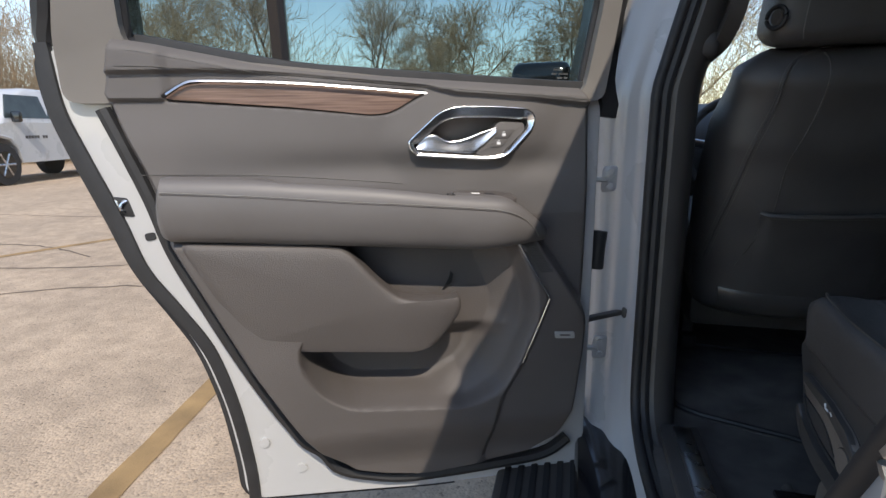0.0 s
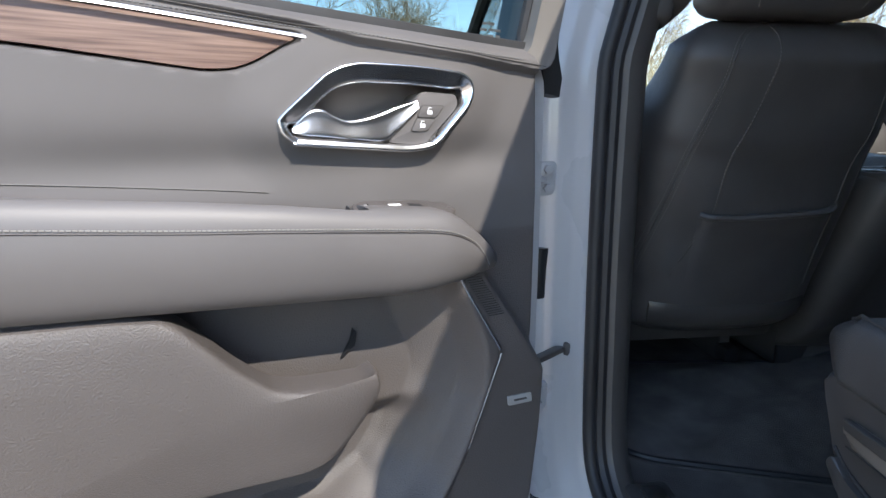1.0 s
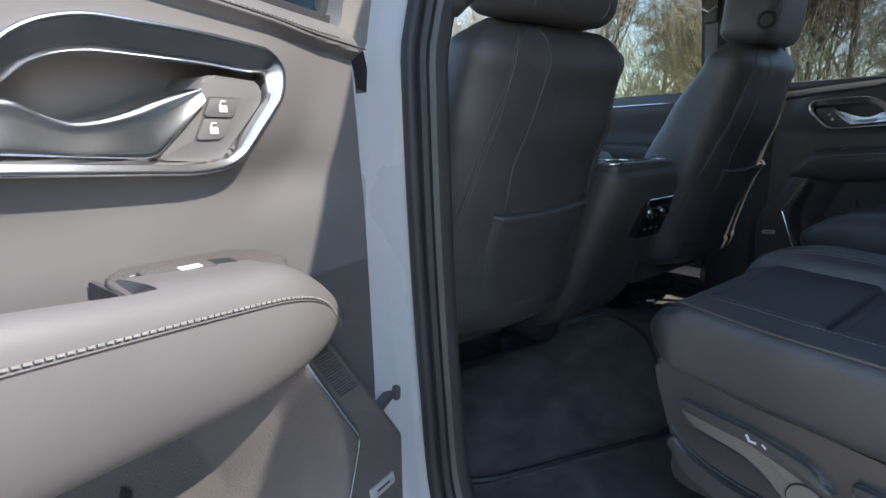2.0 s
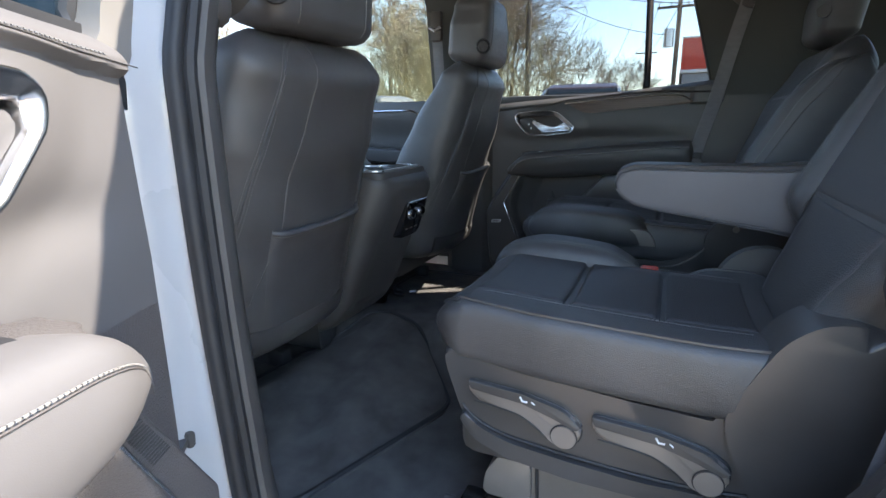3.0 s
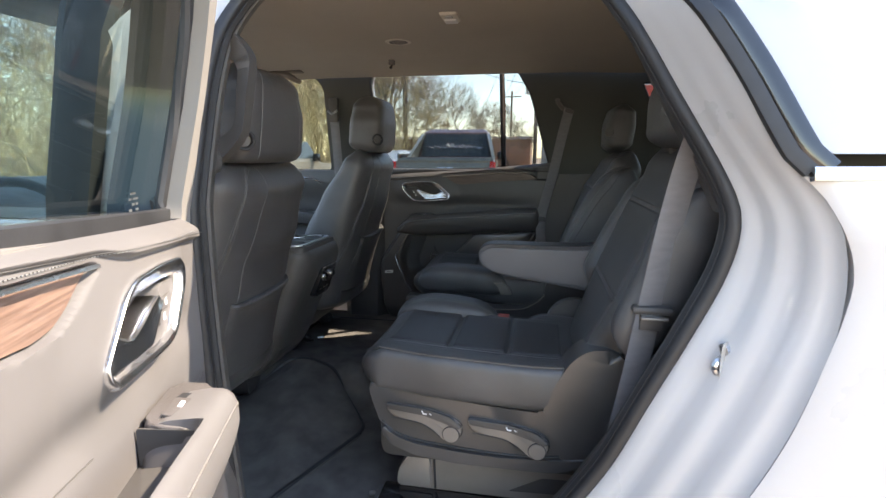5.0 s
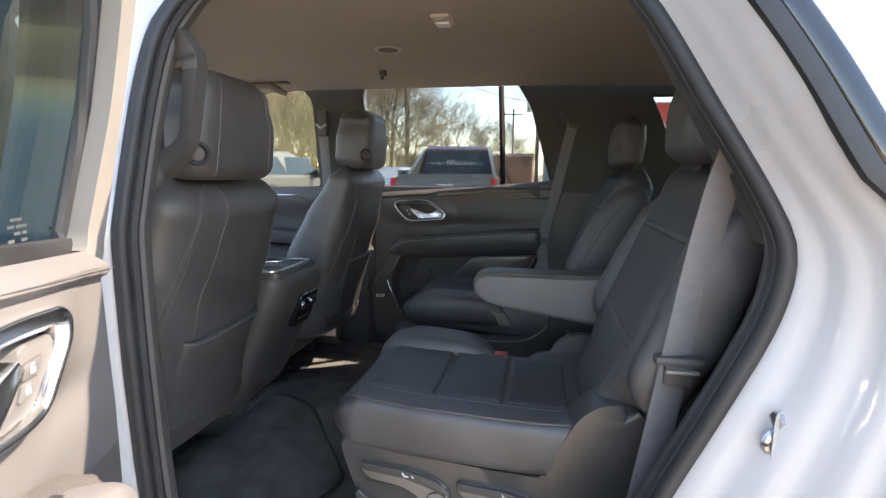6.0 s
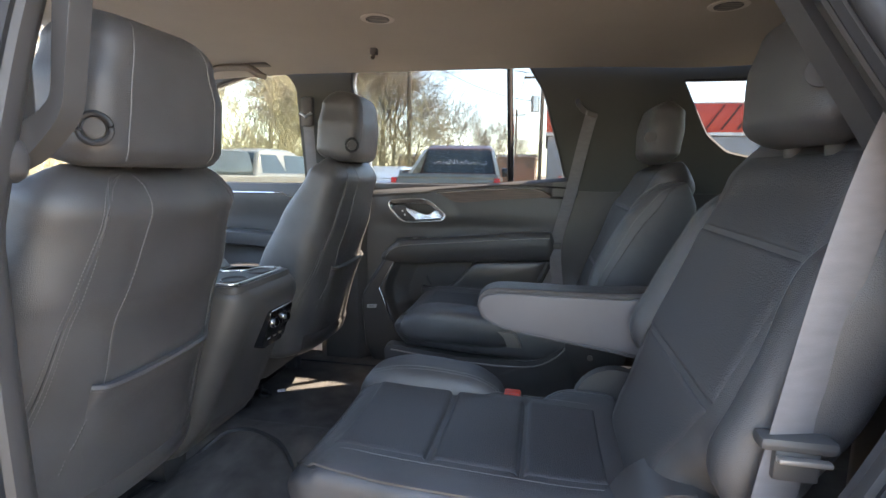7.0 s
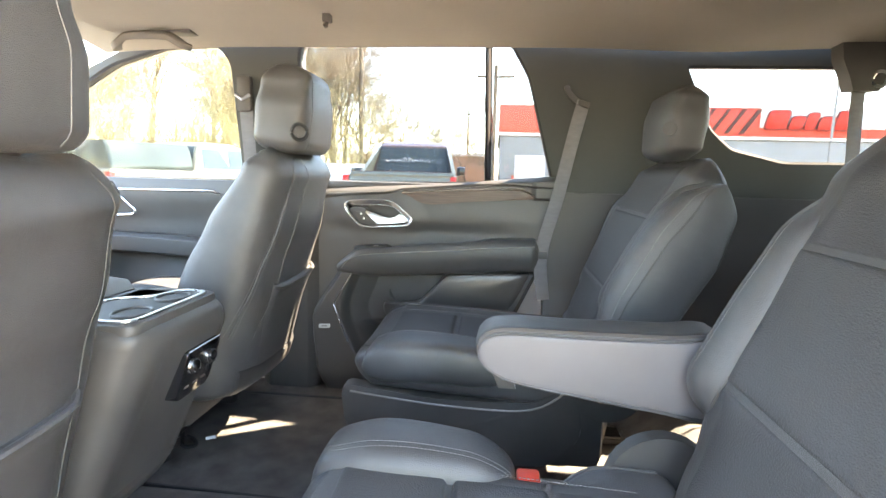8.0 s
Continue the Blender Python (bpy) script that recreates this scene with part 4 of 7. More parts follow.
CORE = rounded([(-0.08, 0.60), (0.40, 0.60), (0.53, 0.85), (0.60, 1.05), (0.60, 1.272), (-0.08, 1.272)], 0.03)
INSET = [(a * 0.985 + 0.004, 0.9 + (b - 0.9) * 0.985) for a, b in EDGE_R]
shell = part("door_shell", join(plate(EDGE_R, shell_place, -0.12, -0.16, 0.012), sheet(EDGE_R, [CORE], lambda a, b, n: place_open(a, -0.121 + n, b), 0.066), sheet(INSET, [CORE], lambda a, b, n: place_open(a, -0.056 + n, b), 0.011)), WHITE, left_door, "white painted door shell")
strip_line = [(lin(REAR_EDGE, z) + 0.014 + 0.014 * float(smooth(1.15, 0.95, z)), z) for z in (1.27, 1.20, 1.1, 1.0, 0.9, 0.8, 0.72, 0.65, 0.60, 0.56, 0.53)] + [(0.42, 0.488), (0.35, 0.462), (0.25, 0.448), (0.05, 0.460), (-0.06, 0.474), (-0.115, 0.51)]
part("door_weatherstrip", tube([place_open(a, -0.034, b) for a, b, _ in spline([(a, b, 0) for a, b in strip_line], 80)], 0.014, 8), RUBBER, shell, "black rubber weatherstrip")
part("door_edge_seal", tube([place_open(a * 0.996 + 0.001, -0.075, 0.9 + (b - 0.9) * 0.996) for a, b in EDGE_R if b < 1.375 and a > 0.0], 0.008, 8, False, 0.02, OPEN_N), RUBBER, shell)
outer_line = [(a - 0.020, b) for a, b in EDGE[2:12]]
part("outer_weatherstrip", tube([place_open(a, -0.046, b) for a, b, _ in spline([(a, b, 0) for a, b in outer_line], 60)], 0.009, 8, False, 0.013, OPEN_N), RUBBER, shell, "black outer rubber strip")
latch = part("latch", plate(rounded([(0.768, 1.070), (0.804, 1.075), (0.812, 1.112), (0.777, 1.107)], 0.005), shell_place, -0.050, -0.0435, 0.001), RUBBER, shell, "dark latch opening in the door edge")
part("latch_pawl", tube(spline([place_open(0.779, -0.044, 1.102), place_open(0.786, -0.040, 1.098), place_open(0.790, -0.039, 1.088), place_open(0.785, -0.043, 1.080)], 12), 0.0035, 8), CHROME, latch)
part("latch_plate", plate(rounded([(0.790, 1.076), (0.802, 1.078), (0.807, 1.106), (0.796, 1.104)], 0.003), shell_place, -0.046, -0.0425, 0.001), SATIN, latch)
part("access_hole", plate(rounded([(0.735, 1.025), (0.755, 1.022), (0.757, 1.037), (0.737, 1.040)], 0.006), shell_place, -0.046, -0.043, 0), RUBBER, shell)
for s, z in ((0.575, 0.56), (0.50, 0.49), (0.05, 0.475)):
    part("screw", tube([place_open(s, -0.047, z), place_open(s, -0.040, z)], 0.011, 12), WHITE, shell)


# window frame, glass and divider of the open door
def tumble(z):
    return -0.055 + 0.22 * max(0, z - 1.33)


def place_win(a, b, n):
    return place_open(a, tumble(b) + n, b)


WIN = rounded([(-0.118, 1.285), (-0.138, 1.47), (-0.125, 1.60), (-0.07, 1.75), (0.01, 1.78), (0.58, 1.79), (0.665, 1.72), (0.725, 1.50), (0.735, 1.37)], 0.04, 4)
OUT = rounded([(-0.160, 1.275), (-0.173, 1.47), (-0.160, 1.62), (-0.115, 1.80), (-0.02, 1.84), (0.62, 1.85), (0.735, 1.78), (0.812, 1.50), (0.845, 1.38), (0.850, 1.280)], 0.03, 4)
part("window_frame", sheet(OUT, [WIN], place_win, 0.030), PILLAR, left_door, "taupe grey window frame trim")
part("frame_outer", sheet([(0.4 + (a - 0.4) * 1.015, 1.55 + (b - 1.55) * 1.01) for a, b in OUT], [WIN], lambda a, b, n: place_win(a, b, n - 0.075), 0.07), GLOSS_BLACK, left_door)
part("frame_seal", tube([place_win(a, b, 0.0) for a, b in WIN], 0.009, 8, True), RUBBER, left_door)
part("glass_lip", tube([place_open(q, -0.050, float(belt_line(q)) + 0.008) for q in np.linspace(-0.125, 0.745, 50)], 0.010, 8, False, 0.020, OPEN_N), RUBBER, left_door, "black rubber lip at the foot of the glass")
pane = bmesh.new()
pane.faces.new([pane.verts.new(place_win(a, b, -0.028)) for a, b in WIN])
part("window_glass", pane, TINT, left_door, "dark tinted window glass").visible_shadow = False
part("window_divider", tube([place_win(0.474, 1.345, -0.012), place_win(0.470, 1.56, -0.012), place_win(0.455, 1.79, -0.012)], 0.010, 8, False, 0.017, OPEN_N), GLOSS_BLACK, left_door)
part("hinge_side_seal", tube([place_win(-0.182 - 0.012 * math.exp(-((b - 1.265) / 0.03) ** 2), b, -0.025) for b in np.linspace(1.245, 1.82, 24)], 0.015, 8, False, 0.020, OPEN_N), RUBBER, left_door, "black rubber on the hinge side")
part("outer_seal", tube([place_win(0.880 - 0.36 * max(0, b - 1.40) ** 1.2, b, -0.03) for b in np.linspace(1.37, 1.80, 14)], 0.020, 8), RUBBER, left_door)
part("window_label", join(*[plate([(-0.100 + 0.012 * c, 1.308 + 0.008 * i), (-0.092 + 0.012 * c + 0.003 * ((i + c) % 2), 1.308 + 0.008 * i), (-0.092 + 0.012 * c + 0.003 * ((i + c) % 2), 1.3115 + 0.008 * i), (-0.100 + 0.012 * c, 1.3115 + 0.008 * i)], place_win, -0.0245, -0.024, 0) for i in range(5) for c in range(3) if (i * 3 + c) % 4]), LABEL_GREY, left_door, "pale printed bars on the glass")

# hinges and check strap on the pillar
for z in (1.112, 0.700):
    hinge = part("hinge", join(plate(rounded([(-0.990, z - 0.034), (-0.956, z - 0.030), (-0.954, z + 0.028), (-0.988, z + 0.026)], 0.010), lambda a, b, n: Vector((a, -0.004 - n, b)), 0.0, 0.008, 0.003), box((-1.035, -0.026, z - 0.008), (-0.975, -0.006, z + 0.002), 0.003), box((-1.035, -0.030, z - 0.012), (-1.018, -0.004, z + 0.008), 0.004)), WHITE, car, "white painted door hinge")
    for dz in (0.014, -0.018):
        part("hinge_bolt", tube([(-0.970, -0.010, z + dz), (-0.970, -0.021, z + dz)], 0.008, 6), WHITE, hinge)
part("check_strap", join(tube([(-1.09, -0.105, 0.775), (-0.99, -0.04, 0.785), (-0.912, 0.010, 0.790)], 0.006, 8, False, 0.009), box((-0.925, -0.012, 0.776), (-0.893, 0.022, 0.804), 0.006)), HARD_BLACK, car, "black door check strap")
part("wiring_boot", tube(spline([(-0.992, -0.034, 0.905), (-0.990, -0.032, 0.95), (-0.986, -0.028, 0.992)], 10), 0.017, 12), RUBBER, car, "dark rubber wiring boot")

# same door mirrored; its darker trim colour holds the cabin shade
right_door = thing("car_door", place_shut(0.35, -0.1, 0.50), "closed rear car door with trim and thin wood inlay coloured darker for shade", "car door", "rear doors")
make_door(right_door, place_shut, 0.0045, (SHADED_TRIM, SHADED_TRIM, SHADED_TRIM), False)
part("sill_cap", box((0.838, -0.735, 1.300), (0.90, 0.20, 1.330), 0.008), SHADED_TRIM, right_door)

# front right door trim, seen past the seats
fr = thing("car_door", (0.8, 0.8, 0.55), "closed front car door with padded trim coloured darker for shade", "car door")
part("door_trim", surface(lambda u, v: Vector((0.817 + 0.025 * math.sin(v * 12) - 0.03 * math.exp(-((v - 0.70) / 0.08) ** 2), 0.30 + 1.0 * u, 0.60 + 0.72 * v)), 8, 40, (0.08, 0, 0)), SHADED_TRIM, fr)
part("chrome_line", tube(spline([(0.790, 0.45, 1.255), (0.788, 0.50, 1.275), (0.788, 0.56, 1.280), (0.788, 1.2, 1.275)], 20), 0.004, 6), BRIGHT, fr)
part("armrest", tube(spline([(0.777, 0.32, 1.06), (0.772, 0.7, 1.08), (0.772, 1.2, 1.09)], 14), 0.035, 10, False, 0.045), SHADED_TRIM, fr)
part("handle_bezel", tube([Vector((0.789, 1.05 - a, b)) for a, b in BEZEL], 0.005, 8, True), CHROME, fr)


# ---- seats ----
def front_seat(xc, label, up, wide=1.0, off=0.0):
    s = thing("front_car_seat", (xc, 0.30, FLOOR), label, "car seat", "front seats")
    groove = lambda v, v0, w=0.012: math.exp(-((v - v0) / w) ** 2)
    back = Pillow(xc, [(0.285, 0.74, 0.225, 0.125), (0.265, 0.85, 0.235, 0.135), (0.205, 1.05, 0.245, 0.125), (0.142, 1.20, 0.243, 0.104), (0.072, 1.33 + up, 0.222, 0.07), (0.060, 1.382 + up * 1.3, 0.195, 0.05)], 3.2, (0.07, 0.08),
                  face=lambda a, v: -0.03 * (1 - a * a), rear=lambda a, v: 0.012 * (1 - a * a) - 0.004 * groove(abs(a), 0.62, 0.02) )
    b = part("backrest", back.mesh(34, 70), LEATHER, s, "black leather seat back with grey stitching", 70)
    for side in (-1, 1):
        if side < 0:
            inner = [back.spot(dx, z + up) for dx, z in ((-0.160, 0.885), (-0.124, 0.978), (-0.108, 1.031), (-0.101, 1.146), (-0.074, 1.238), (-0.066, 1.325), (-0.080, 1.366))]
            outer = [back.spot(dx, z + up) for dx, z in ((-0.222, 0.90), (-0.208, 0.992), (-0.183, 1.114), (-0.166, 1.20), (-0.144, 1.278), (-0.134, 1.343), (-0.107, 1.368))]
        else:
            inner = [back.spot(dx, z + up) for dx, z in ((0.160, 0.86), (0.161, 0.97), (0.166, 1.118), (0.184, 1.261), (0.153, 1.357))]
            outer = [back.spot(dx, z + up) for dx, z in ((0.218, 0.88), (0.222, 1.10), (0.219, 1.25), (0.196, 1.345))]
        part("stitching", stitches(back.line(inner, False, 0.0008, 60), 0.0008, 0.007), THREAD, b)
        part("seam", tube(back.line([(a + 0.012, v) for a, v in inner], False, -0.0004, 60), 0.0012, 5), HARD_BLACK, b)
        part("piping", tube(back.line(outer, False, 0.0004, 50), 0.0024, 6), LEATHER, b)
        for gap in (0.030, -0.030):
            part("stitching", stitches(back.line([(max(-0.99, min(0.99, a + gap)), v) for a, v in outer], False, 0.0008, 60), 0.0007, 0.006), THREAD, b)
    edge_v = back.spot(-0.11, 1.024 + up)[1]
    rows = []
    for i in range(15):
        v0 = i / 14
        row = []
        for k in range(25):
            a = -0.53 + 1.19 * k / 24
            top = edge_v + 0.012 * (a + 0.53)
            v = 0.13 + (top - 0.13) * v0
            e = min(1, (a + 0.53) / 0.06, (0.66 - a) / 0.06)
            row.append((a, v, (0.0008 + 0.008 * v0 ** 2 + (0.004 if i in (13, 14) else 0)) * max(0.05, e)))
        rows.append(row)
    rings = [[back.point(a, v, False, l) for a, v, l in r] + [back.point(a, v, False, -0.004) for a, v, l in reversed(r)] for r in rows]
    part("map_pocket", loft(rings), LEATHER, b, "leather map pocket with rolled edge", 60)
    part("pocket_edge", tube([p for p in rings[-1][:25]], 0.0065, 8), LEATHER, b)
    part("back_board", loft([[back.point(a, v, False, l) for a in np.linspace(-0.78, 0.78, 17)] + [back.point(a, v, False, -0.01) for a in np.linspace(0.78, -0.78, 17)] for v, l in ((0.02, 0.001), (0.03, 0.006), (0.08, 0.008), (0.15, 0.007), (0.165, 0.001))]), SHROUD, b, "dark grey plastic lower back board")
    head = Pillow(xc + off, [(0.050, 1.379 + up, 0.134 * wide, 0.054), (0.045, 1.415 + up, 0.150 * wide, 0.070), (0.038, 1.49 + up, 0.146 * wide, 0.072), (0.034, 1.555 + up, 0.126 * wide, 0.066), (0.032, 1.606 + up, 0.100 * wide, 0.050)], 5.0, (0.07, 0.13), rear=lambda a, v: 0.006 - 0.005 * groove(abs(a), 0.62, 0.02))
    h = part("headrest", head.mesh(30, 34), LEATHER, s, "black leather headrest with a side button", 70)
    for side in (-1, 1):
        part("stitching", tube(head.line([(0.65 * side, 0.08), (0.65 * side, 0.5), (0.65 * side, 0.93)], False, 0.0008, 24), 0.0009, 4), THREAD, h)
    out = Vector((-0.80, -0.60, 0)).normalized()
    p = head.point(-0.94, 0.25, False, 0.0)
    part("headrest_button", join(tube([p, p + out * 0.005], 0.013, 28), tube([p + out * 0.004, p + out * 0.0065], 0.009, 24)), HARD_BLACK, h, "round black release button")
    side_way = out.cross(Vector((0, 0, 1)))
    part("button_ring", tube([p + out * 0.006 + side_way * 0.020 * math.cos(q) + Vector((0, 0, 0.020 * math.sin(q))) for q in np.linspace(0, 2 * math.pi, 32, endpoint=False)], 0.0042, 8, True), RUBBER, h)
    for side in (-1, 1):
        part("headrest_post", tube([(xc + 0.06 * side, 0.055, 1.34), (xc + 0.06 * side, 0.045, 1.45 + up)], 0.007, 10), SATIN, s)
        part("post_guide", tube([(xc + 0.06 * side, 0.056, 1.360 + up), (xc + 0.06 * side, 0.054, 1.394 + up)], 0.015, 14), HARD_BLACK, s)
    cush = Pillow(xc, [(0.20, 0.86, 0.24, 0.085), (0.35, 0.88, 0.255, 0.09), (0.55, 0.90, 0.255, 0.09), (0.70, 0.915, 0.25, 0.08)], 3.5, (0.08, 0.16), face=lambda a, v: 0.02 * a * a, sign=-1)
    part("seat_cushion", cush.mesh(26, 30), LEATHER, s, "", 70)
    part("seat_base", box((xc - 0.22, 0.28, 0.66), (xc + 0.24, 0.68, 0.81), 0.03), HARD_BLACK, s)
    for side in (-1, 1):
        part("seat_rail", box((xc + 0.19 * side - 0.016, 0.40, FLOOR), (xc + 0.19 * side + 0.016, 0.72, 0.67), 0.006), HARD_BLACK, s)
        part("rail_cover", box((xc + 0.19 * side - 0.022, 0.36, FLOOR), (xc + 0.19 * side + 0.022, 0.42, 0.600), 0.012), RUBBER, s)
    return s


front_left = front_seat(-0.497, "black leather front seat seen from behind", 0.0, 1.0, -0.035)
front_right = front_seat(0.438, "black leather front seat beside the console", 0.030, 0.86, -0.035)


def rear_seat(xc, sg, label, armrest_up):
    """A captain's chair of the second row; sg is +1 where its outboard side is at larger x."""
    s = thing("captain_car_seat", (xc, -0.5, FLOOR), label, "car seat", "second row seats")
    bump = lambda v, v0, w=0.012: math.exp(-((v - v0) / w) ** 2)

    def top(a, v):
        g = -0.008 * bump(v, 0.62, 0.012) - 0.008 * bump(v, 0.36, 0.012) if abs(a) < 0.60 else 0
        g -= 0.007 * bump(abs(a), 0.62, 0.022) if v > 0.10 else 0
        if sg < 0:
            g -= 0.080 * bump(v, 0.40, 0.11) * float(smooth(0.66, 0.80, a))
        return g + 0.022 * abs(a) ** 2.2 * (1 if v < 0.9 else 0.6) - 0.012

    fwd = 0.075 if sg > 0 else 0.0
    cush = Pillow(xc, [(-0.800, 0.880, 0.205, 0.060), (-0.65, 0.882, 0.216, 0.060), (-0.45, 0.892, 0.218, 0.060), (-0.32 + fwd, 0.900, 0.214, 0.058), (-0.262 + fwd, 0.886, 0.204, 0.052)], 5.2, (0.05, 0.10), face=top, sign=-1)
    c = part("seat_cushion", cush.mesh(40, 80), LEATHER, s, "black leather cushion with cross seams", 70)
    for side in (-1, 1):
        part("stitching", stitches(cush.line([(0.66 * side, 0.14), (0.66 * side, 0.5), (0.66 * side, 0.8), (0.60 * side, 0.905), (0.40 * side, 0.93), (0.0, 0.935)], True, 0.001, 60), 0.0008, 0.006), THREAD, c)
        part("piping", tube(cush.line([(0.93 * side, 0.06), (0.94 * side, 0.5), (0.93 * side, 0.85), (0.80 * side, 0.96)], True, 0.002, 50), 0.0026, 5), LEATHER, c)
        part("stitching", stitches(cush.line([(0.955 * side, 0.06), (0.96 * side, 0.5), (0.95 * side, 0.85), (0.83 * side, 0.965)], True, -0.004, 50), 0.0008, 0.006), THREAD, c)

    for v0, v1 in ((0.12, 0.354), (0.366, 0.614), (0.626, 0.895)):
        part("cushion_panel", cush.patch(-0.585, 0.585, v0, v1), LEATHER_MESH, c, "perforated leather centre panel", 70)
    roll = Pillow(xc - sg * 0.180, [(-0.562, 0.898, 0.046, 0.036), (-0.48, 0.920, 0.062, 0.052), (-0.36 + fwd * 0.6, 0.926, 0.068, 0.054), (-0.262 + fwd * 0.6, 0.908, 0.062, 0.044)], 3.4, (0.12, 0.14), sign=-1)
    rl = part("cushion_roll", roll.mesh(22, 40), LEATHER, c, "raised side roll with double stitching", 70)
    for off in (0.45, 0.60):
        part("stitching", stitches(roll.line([(off * sg, 0.06), (off * sg, 0.5), (off * sg, 0.86), (0.1 * sg, 0.93)], True, 0.0008, 60), 0.0007, 0.006), THREAD, rl)
    xi = xc - sg * 0.206
    part("side_skirt", plate(rounded([(-0.235 + fwd, 0.86), (-0.25 + fwd, 0.74), (-0.33 + fwd, 0.69), (-0.66, 0.68), (-0.74, 0.76), (-0.72, 0.90), (-0.62, 0.84), (-0.40, 0.835)], 0.03), lambda y, z, n: Vector((xi - sg * n, y, z)), -0.03, 0.010, 0.006), HARD_BLACK, s)
    part("skirt_line", tube(spline([(xi - sg * 0.011, -0.26 + fwd, 0.842), (xi - sg * 0.011, -0.40, 0.822), (xi - sg * 0.011, -0.60, 0.822), (xi - sg * 0.011, -0.68, 0.86), (xi - sg * 0.011, -0.71, 0.90)], 24), 0.0025, 6), SHELL, s)

    def face(a, v):
        return 0.012 * (abs(a) ** 3.0) - 0.012

    near_side = sg < 0
    set_back, spread = (0.040, 0.014) if near_side else (0.0, 0.0)
    back = Pillow(xc + sg * spread, [(-0.780 - 0.5 * set_back, 0.85, 0.195 - 3 * spread, 0.07), (-0.812 - 0.9 * set_back, 0.97, 0.205 - 2.2 * spread, 0.078), (-0.835 - set_back, 1.03, 0.213 - 0.6 * spread, 0.079), (-0.858 - set_back, 1.09, 0.222 + spread, 0.080), (-0.918 - set_back, 1.24, 0.222 + spread, 0.078), (-0.968 - 0.7 * set_back, 1.355, 0.208 + spread, 0.065), (-0.990 - 0.4 * set_back, 1.415 + 0.65 * set_back, 0.175 + spread, 0.045)], 4.2, (0.06, 0.11), face=face)
    b = part("backrest", back.mesh(40, 90), LEATHER, s, "black leather backrest with cross seams", 70)
    for v0, v1 in ((0.09, 0.386), (0.393, 0.712), (0.719, 0.945)):
        part("back_panel", back.patch(lambda v: -0.70 - 0.10 * max(0, v - 0.39) - (0.12 if sg < 0 else 0), lambda v: 0.70 + 0.10 * max(0, v - 0.39) + (0.12 if sg > 0 else 0), v0, v1), LEATHER_MESH, b, "perforated leather centre panel", 70)
    for side in (-1, 1):
        low = 0.0 if side * sg < 0 else 1.0
        slim = 0.86 if low else 1.0
        bol = Pillow(xc + sg * spread + (0.186 + 0.024 * low + spread) * side, [(-0.792 - set_back - 0.022 * low, 1.030 - 0.030 * low, (0.036 - 0.008 * low) * slim, 0.046 - 0.010 * low), (-0.822 - set_back - 0.014 * low, 1.085 - 0.025 * low, (0.046 - 0.010 * low) * slim, 0.062 - 0.010 * low), (-0.870 - set_back - 0.008 * low, 1.180 - 0.03 * low, (0.048 - 0.008 * low) * slim, 0.064 - 0.006 * low), (-0.914 - 0.9 * set_back, 1.270 - 0.02 * low, 0.046 * slim, 0.058), (-0.952 - 0.9 * set_back, 1.335 - 0.02 * low, 0.036 * slim, 0.044), (-0.970 - 0.9 * set_back, 1.370 - 0.02 * low, 0.022 * slim, 0.026)], 2.8, (0.10, 0.22))
        bo = part("side_bolster", bol.mesh(24, 50), LEATHER, b, "padded side bolster with pale stitching", 70)
        for off in ((-0.55,) if low else (0.10, 0.30)):
            part("stitching", stitches(bol.line([(off * side, 0.05), (off * side, 0.30), (off * side, 0.65), (off * side, 0.95)], True, 0.0008, 60), 0.0008, 0.006), THREAD, bo)
        part("bolster_piping", tube(bol.line([(-0.90 * side, 0.06), (-0.92 * side, 0.4), (-0.90 * side, 0.9)], True, 0.0, 40), 0.0022, 5), HARD_BLACK, bo)
    part("recliner_cover", join(tube([(xc - sg * 0.205, -0.785, 0.90), (xc - sg * 0.232, -0.785, 0.90)], 0.085, 28)), HARD_BLACK, s, "rounded plastic recliner cover")
    for dz in (0.045, -0.03):
        part("cover_cap", tube([(xc - sg * 0.232, -0.77, 0.90 + dz), (xc - sg * 0.236, -0.77, 0.90 + dz)], 0.008, 12), SHELL, s)
    xh = xc + (0.035 if sg > 0 else -0.070)
    dh = -0.03 if sg > 0 else -0.024
    head = Pillow(xh, [(-0.960, 1.440 + dh, 0.095, 0.035), (-0.958, 1.475 + dh, 0.122, 0.052), (-0.962, 1.54 + dh, 0.128, 0.055), (-0.968, 1.590 + dh, 0.12, 0.048), (-0.972, 1.620 + dh, 0.100, 0.035)], 3.6, (0.12, 0.18))
    h = part("headrest", head.mesh(28, 30), LEATHER, s, "black leather headrest", 70)
    q = head.point(-0.88, 0.4, True, 0)
    part("headrest_button", tube([q, q + Vector((-0.008, 0.004, 0))], 0.016, 18), HARD_BLACK, h)
    for side in (-1, 1):
        part("headrest_post", tube([(xh + 0.055 * side, -0.975, 1.39), (xh + 0.055 * side, -0.960, 1.47)], 0.007, 10), SATIN, s)
        part("post_guide", tube([(xh + 0.055 * side, -0.972, 1.405), (xh + 0.055 * side, -0.970, 1.424)], 0.014, 12), HARD_BLACK, s)

    # inboard armrest, down or folded up beside the back
    xa = xc - sg * 0.262
    if armrest_up:
        arm = Pillow(xa + sg * 0.008, [(-0.79, 1.01, 0.040, 0.060), (-0.84, 1.11, 0.050, 0.080), (-0.90, 1.22, 0.050, 0.082), (-0.95, 1.31, 0.044, 0.062), (-0.972, 1.36, 0.034, 0.035)], 3.2, (0.10, 0.2))
        a = part("armrest", arm.mesh(22, 36), LEATHER, s, "padded black armrest, folded up", 70)
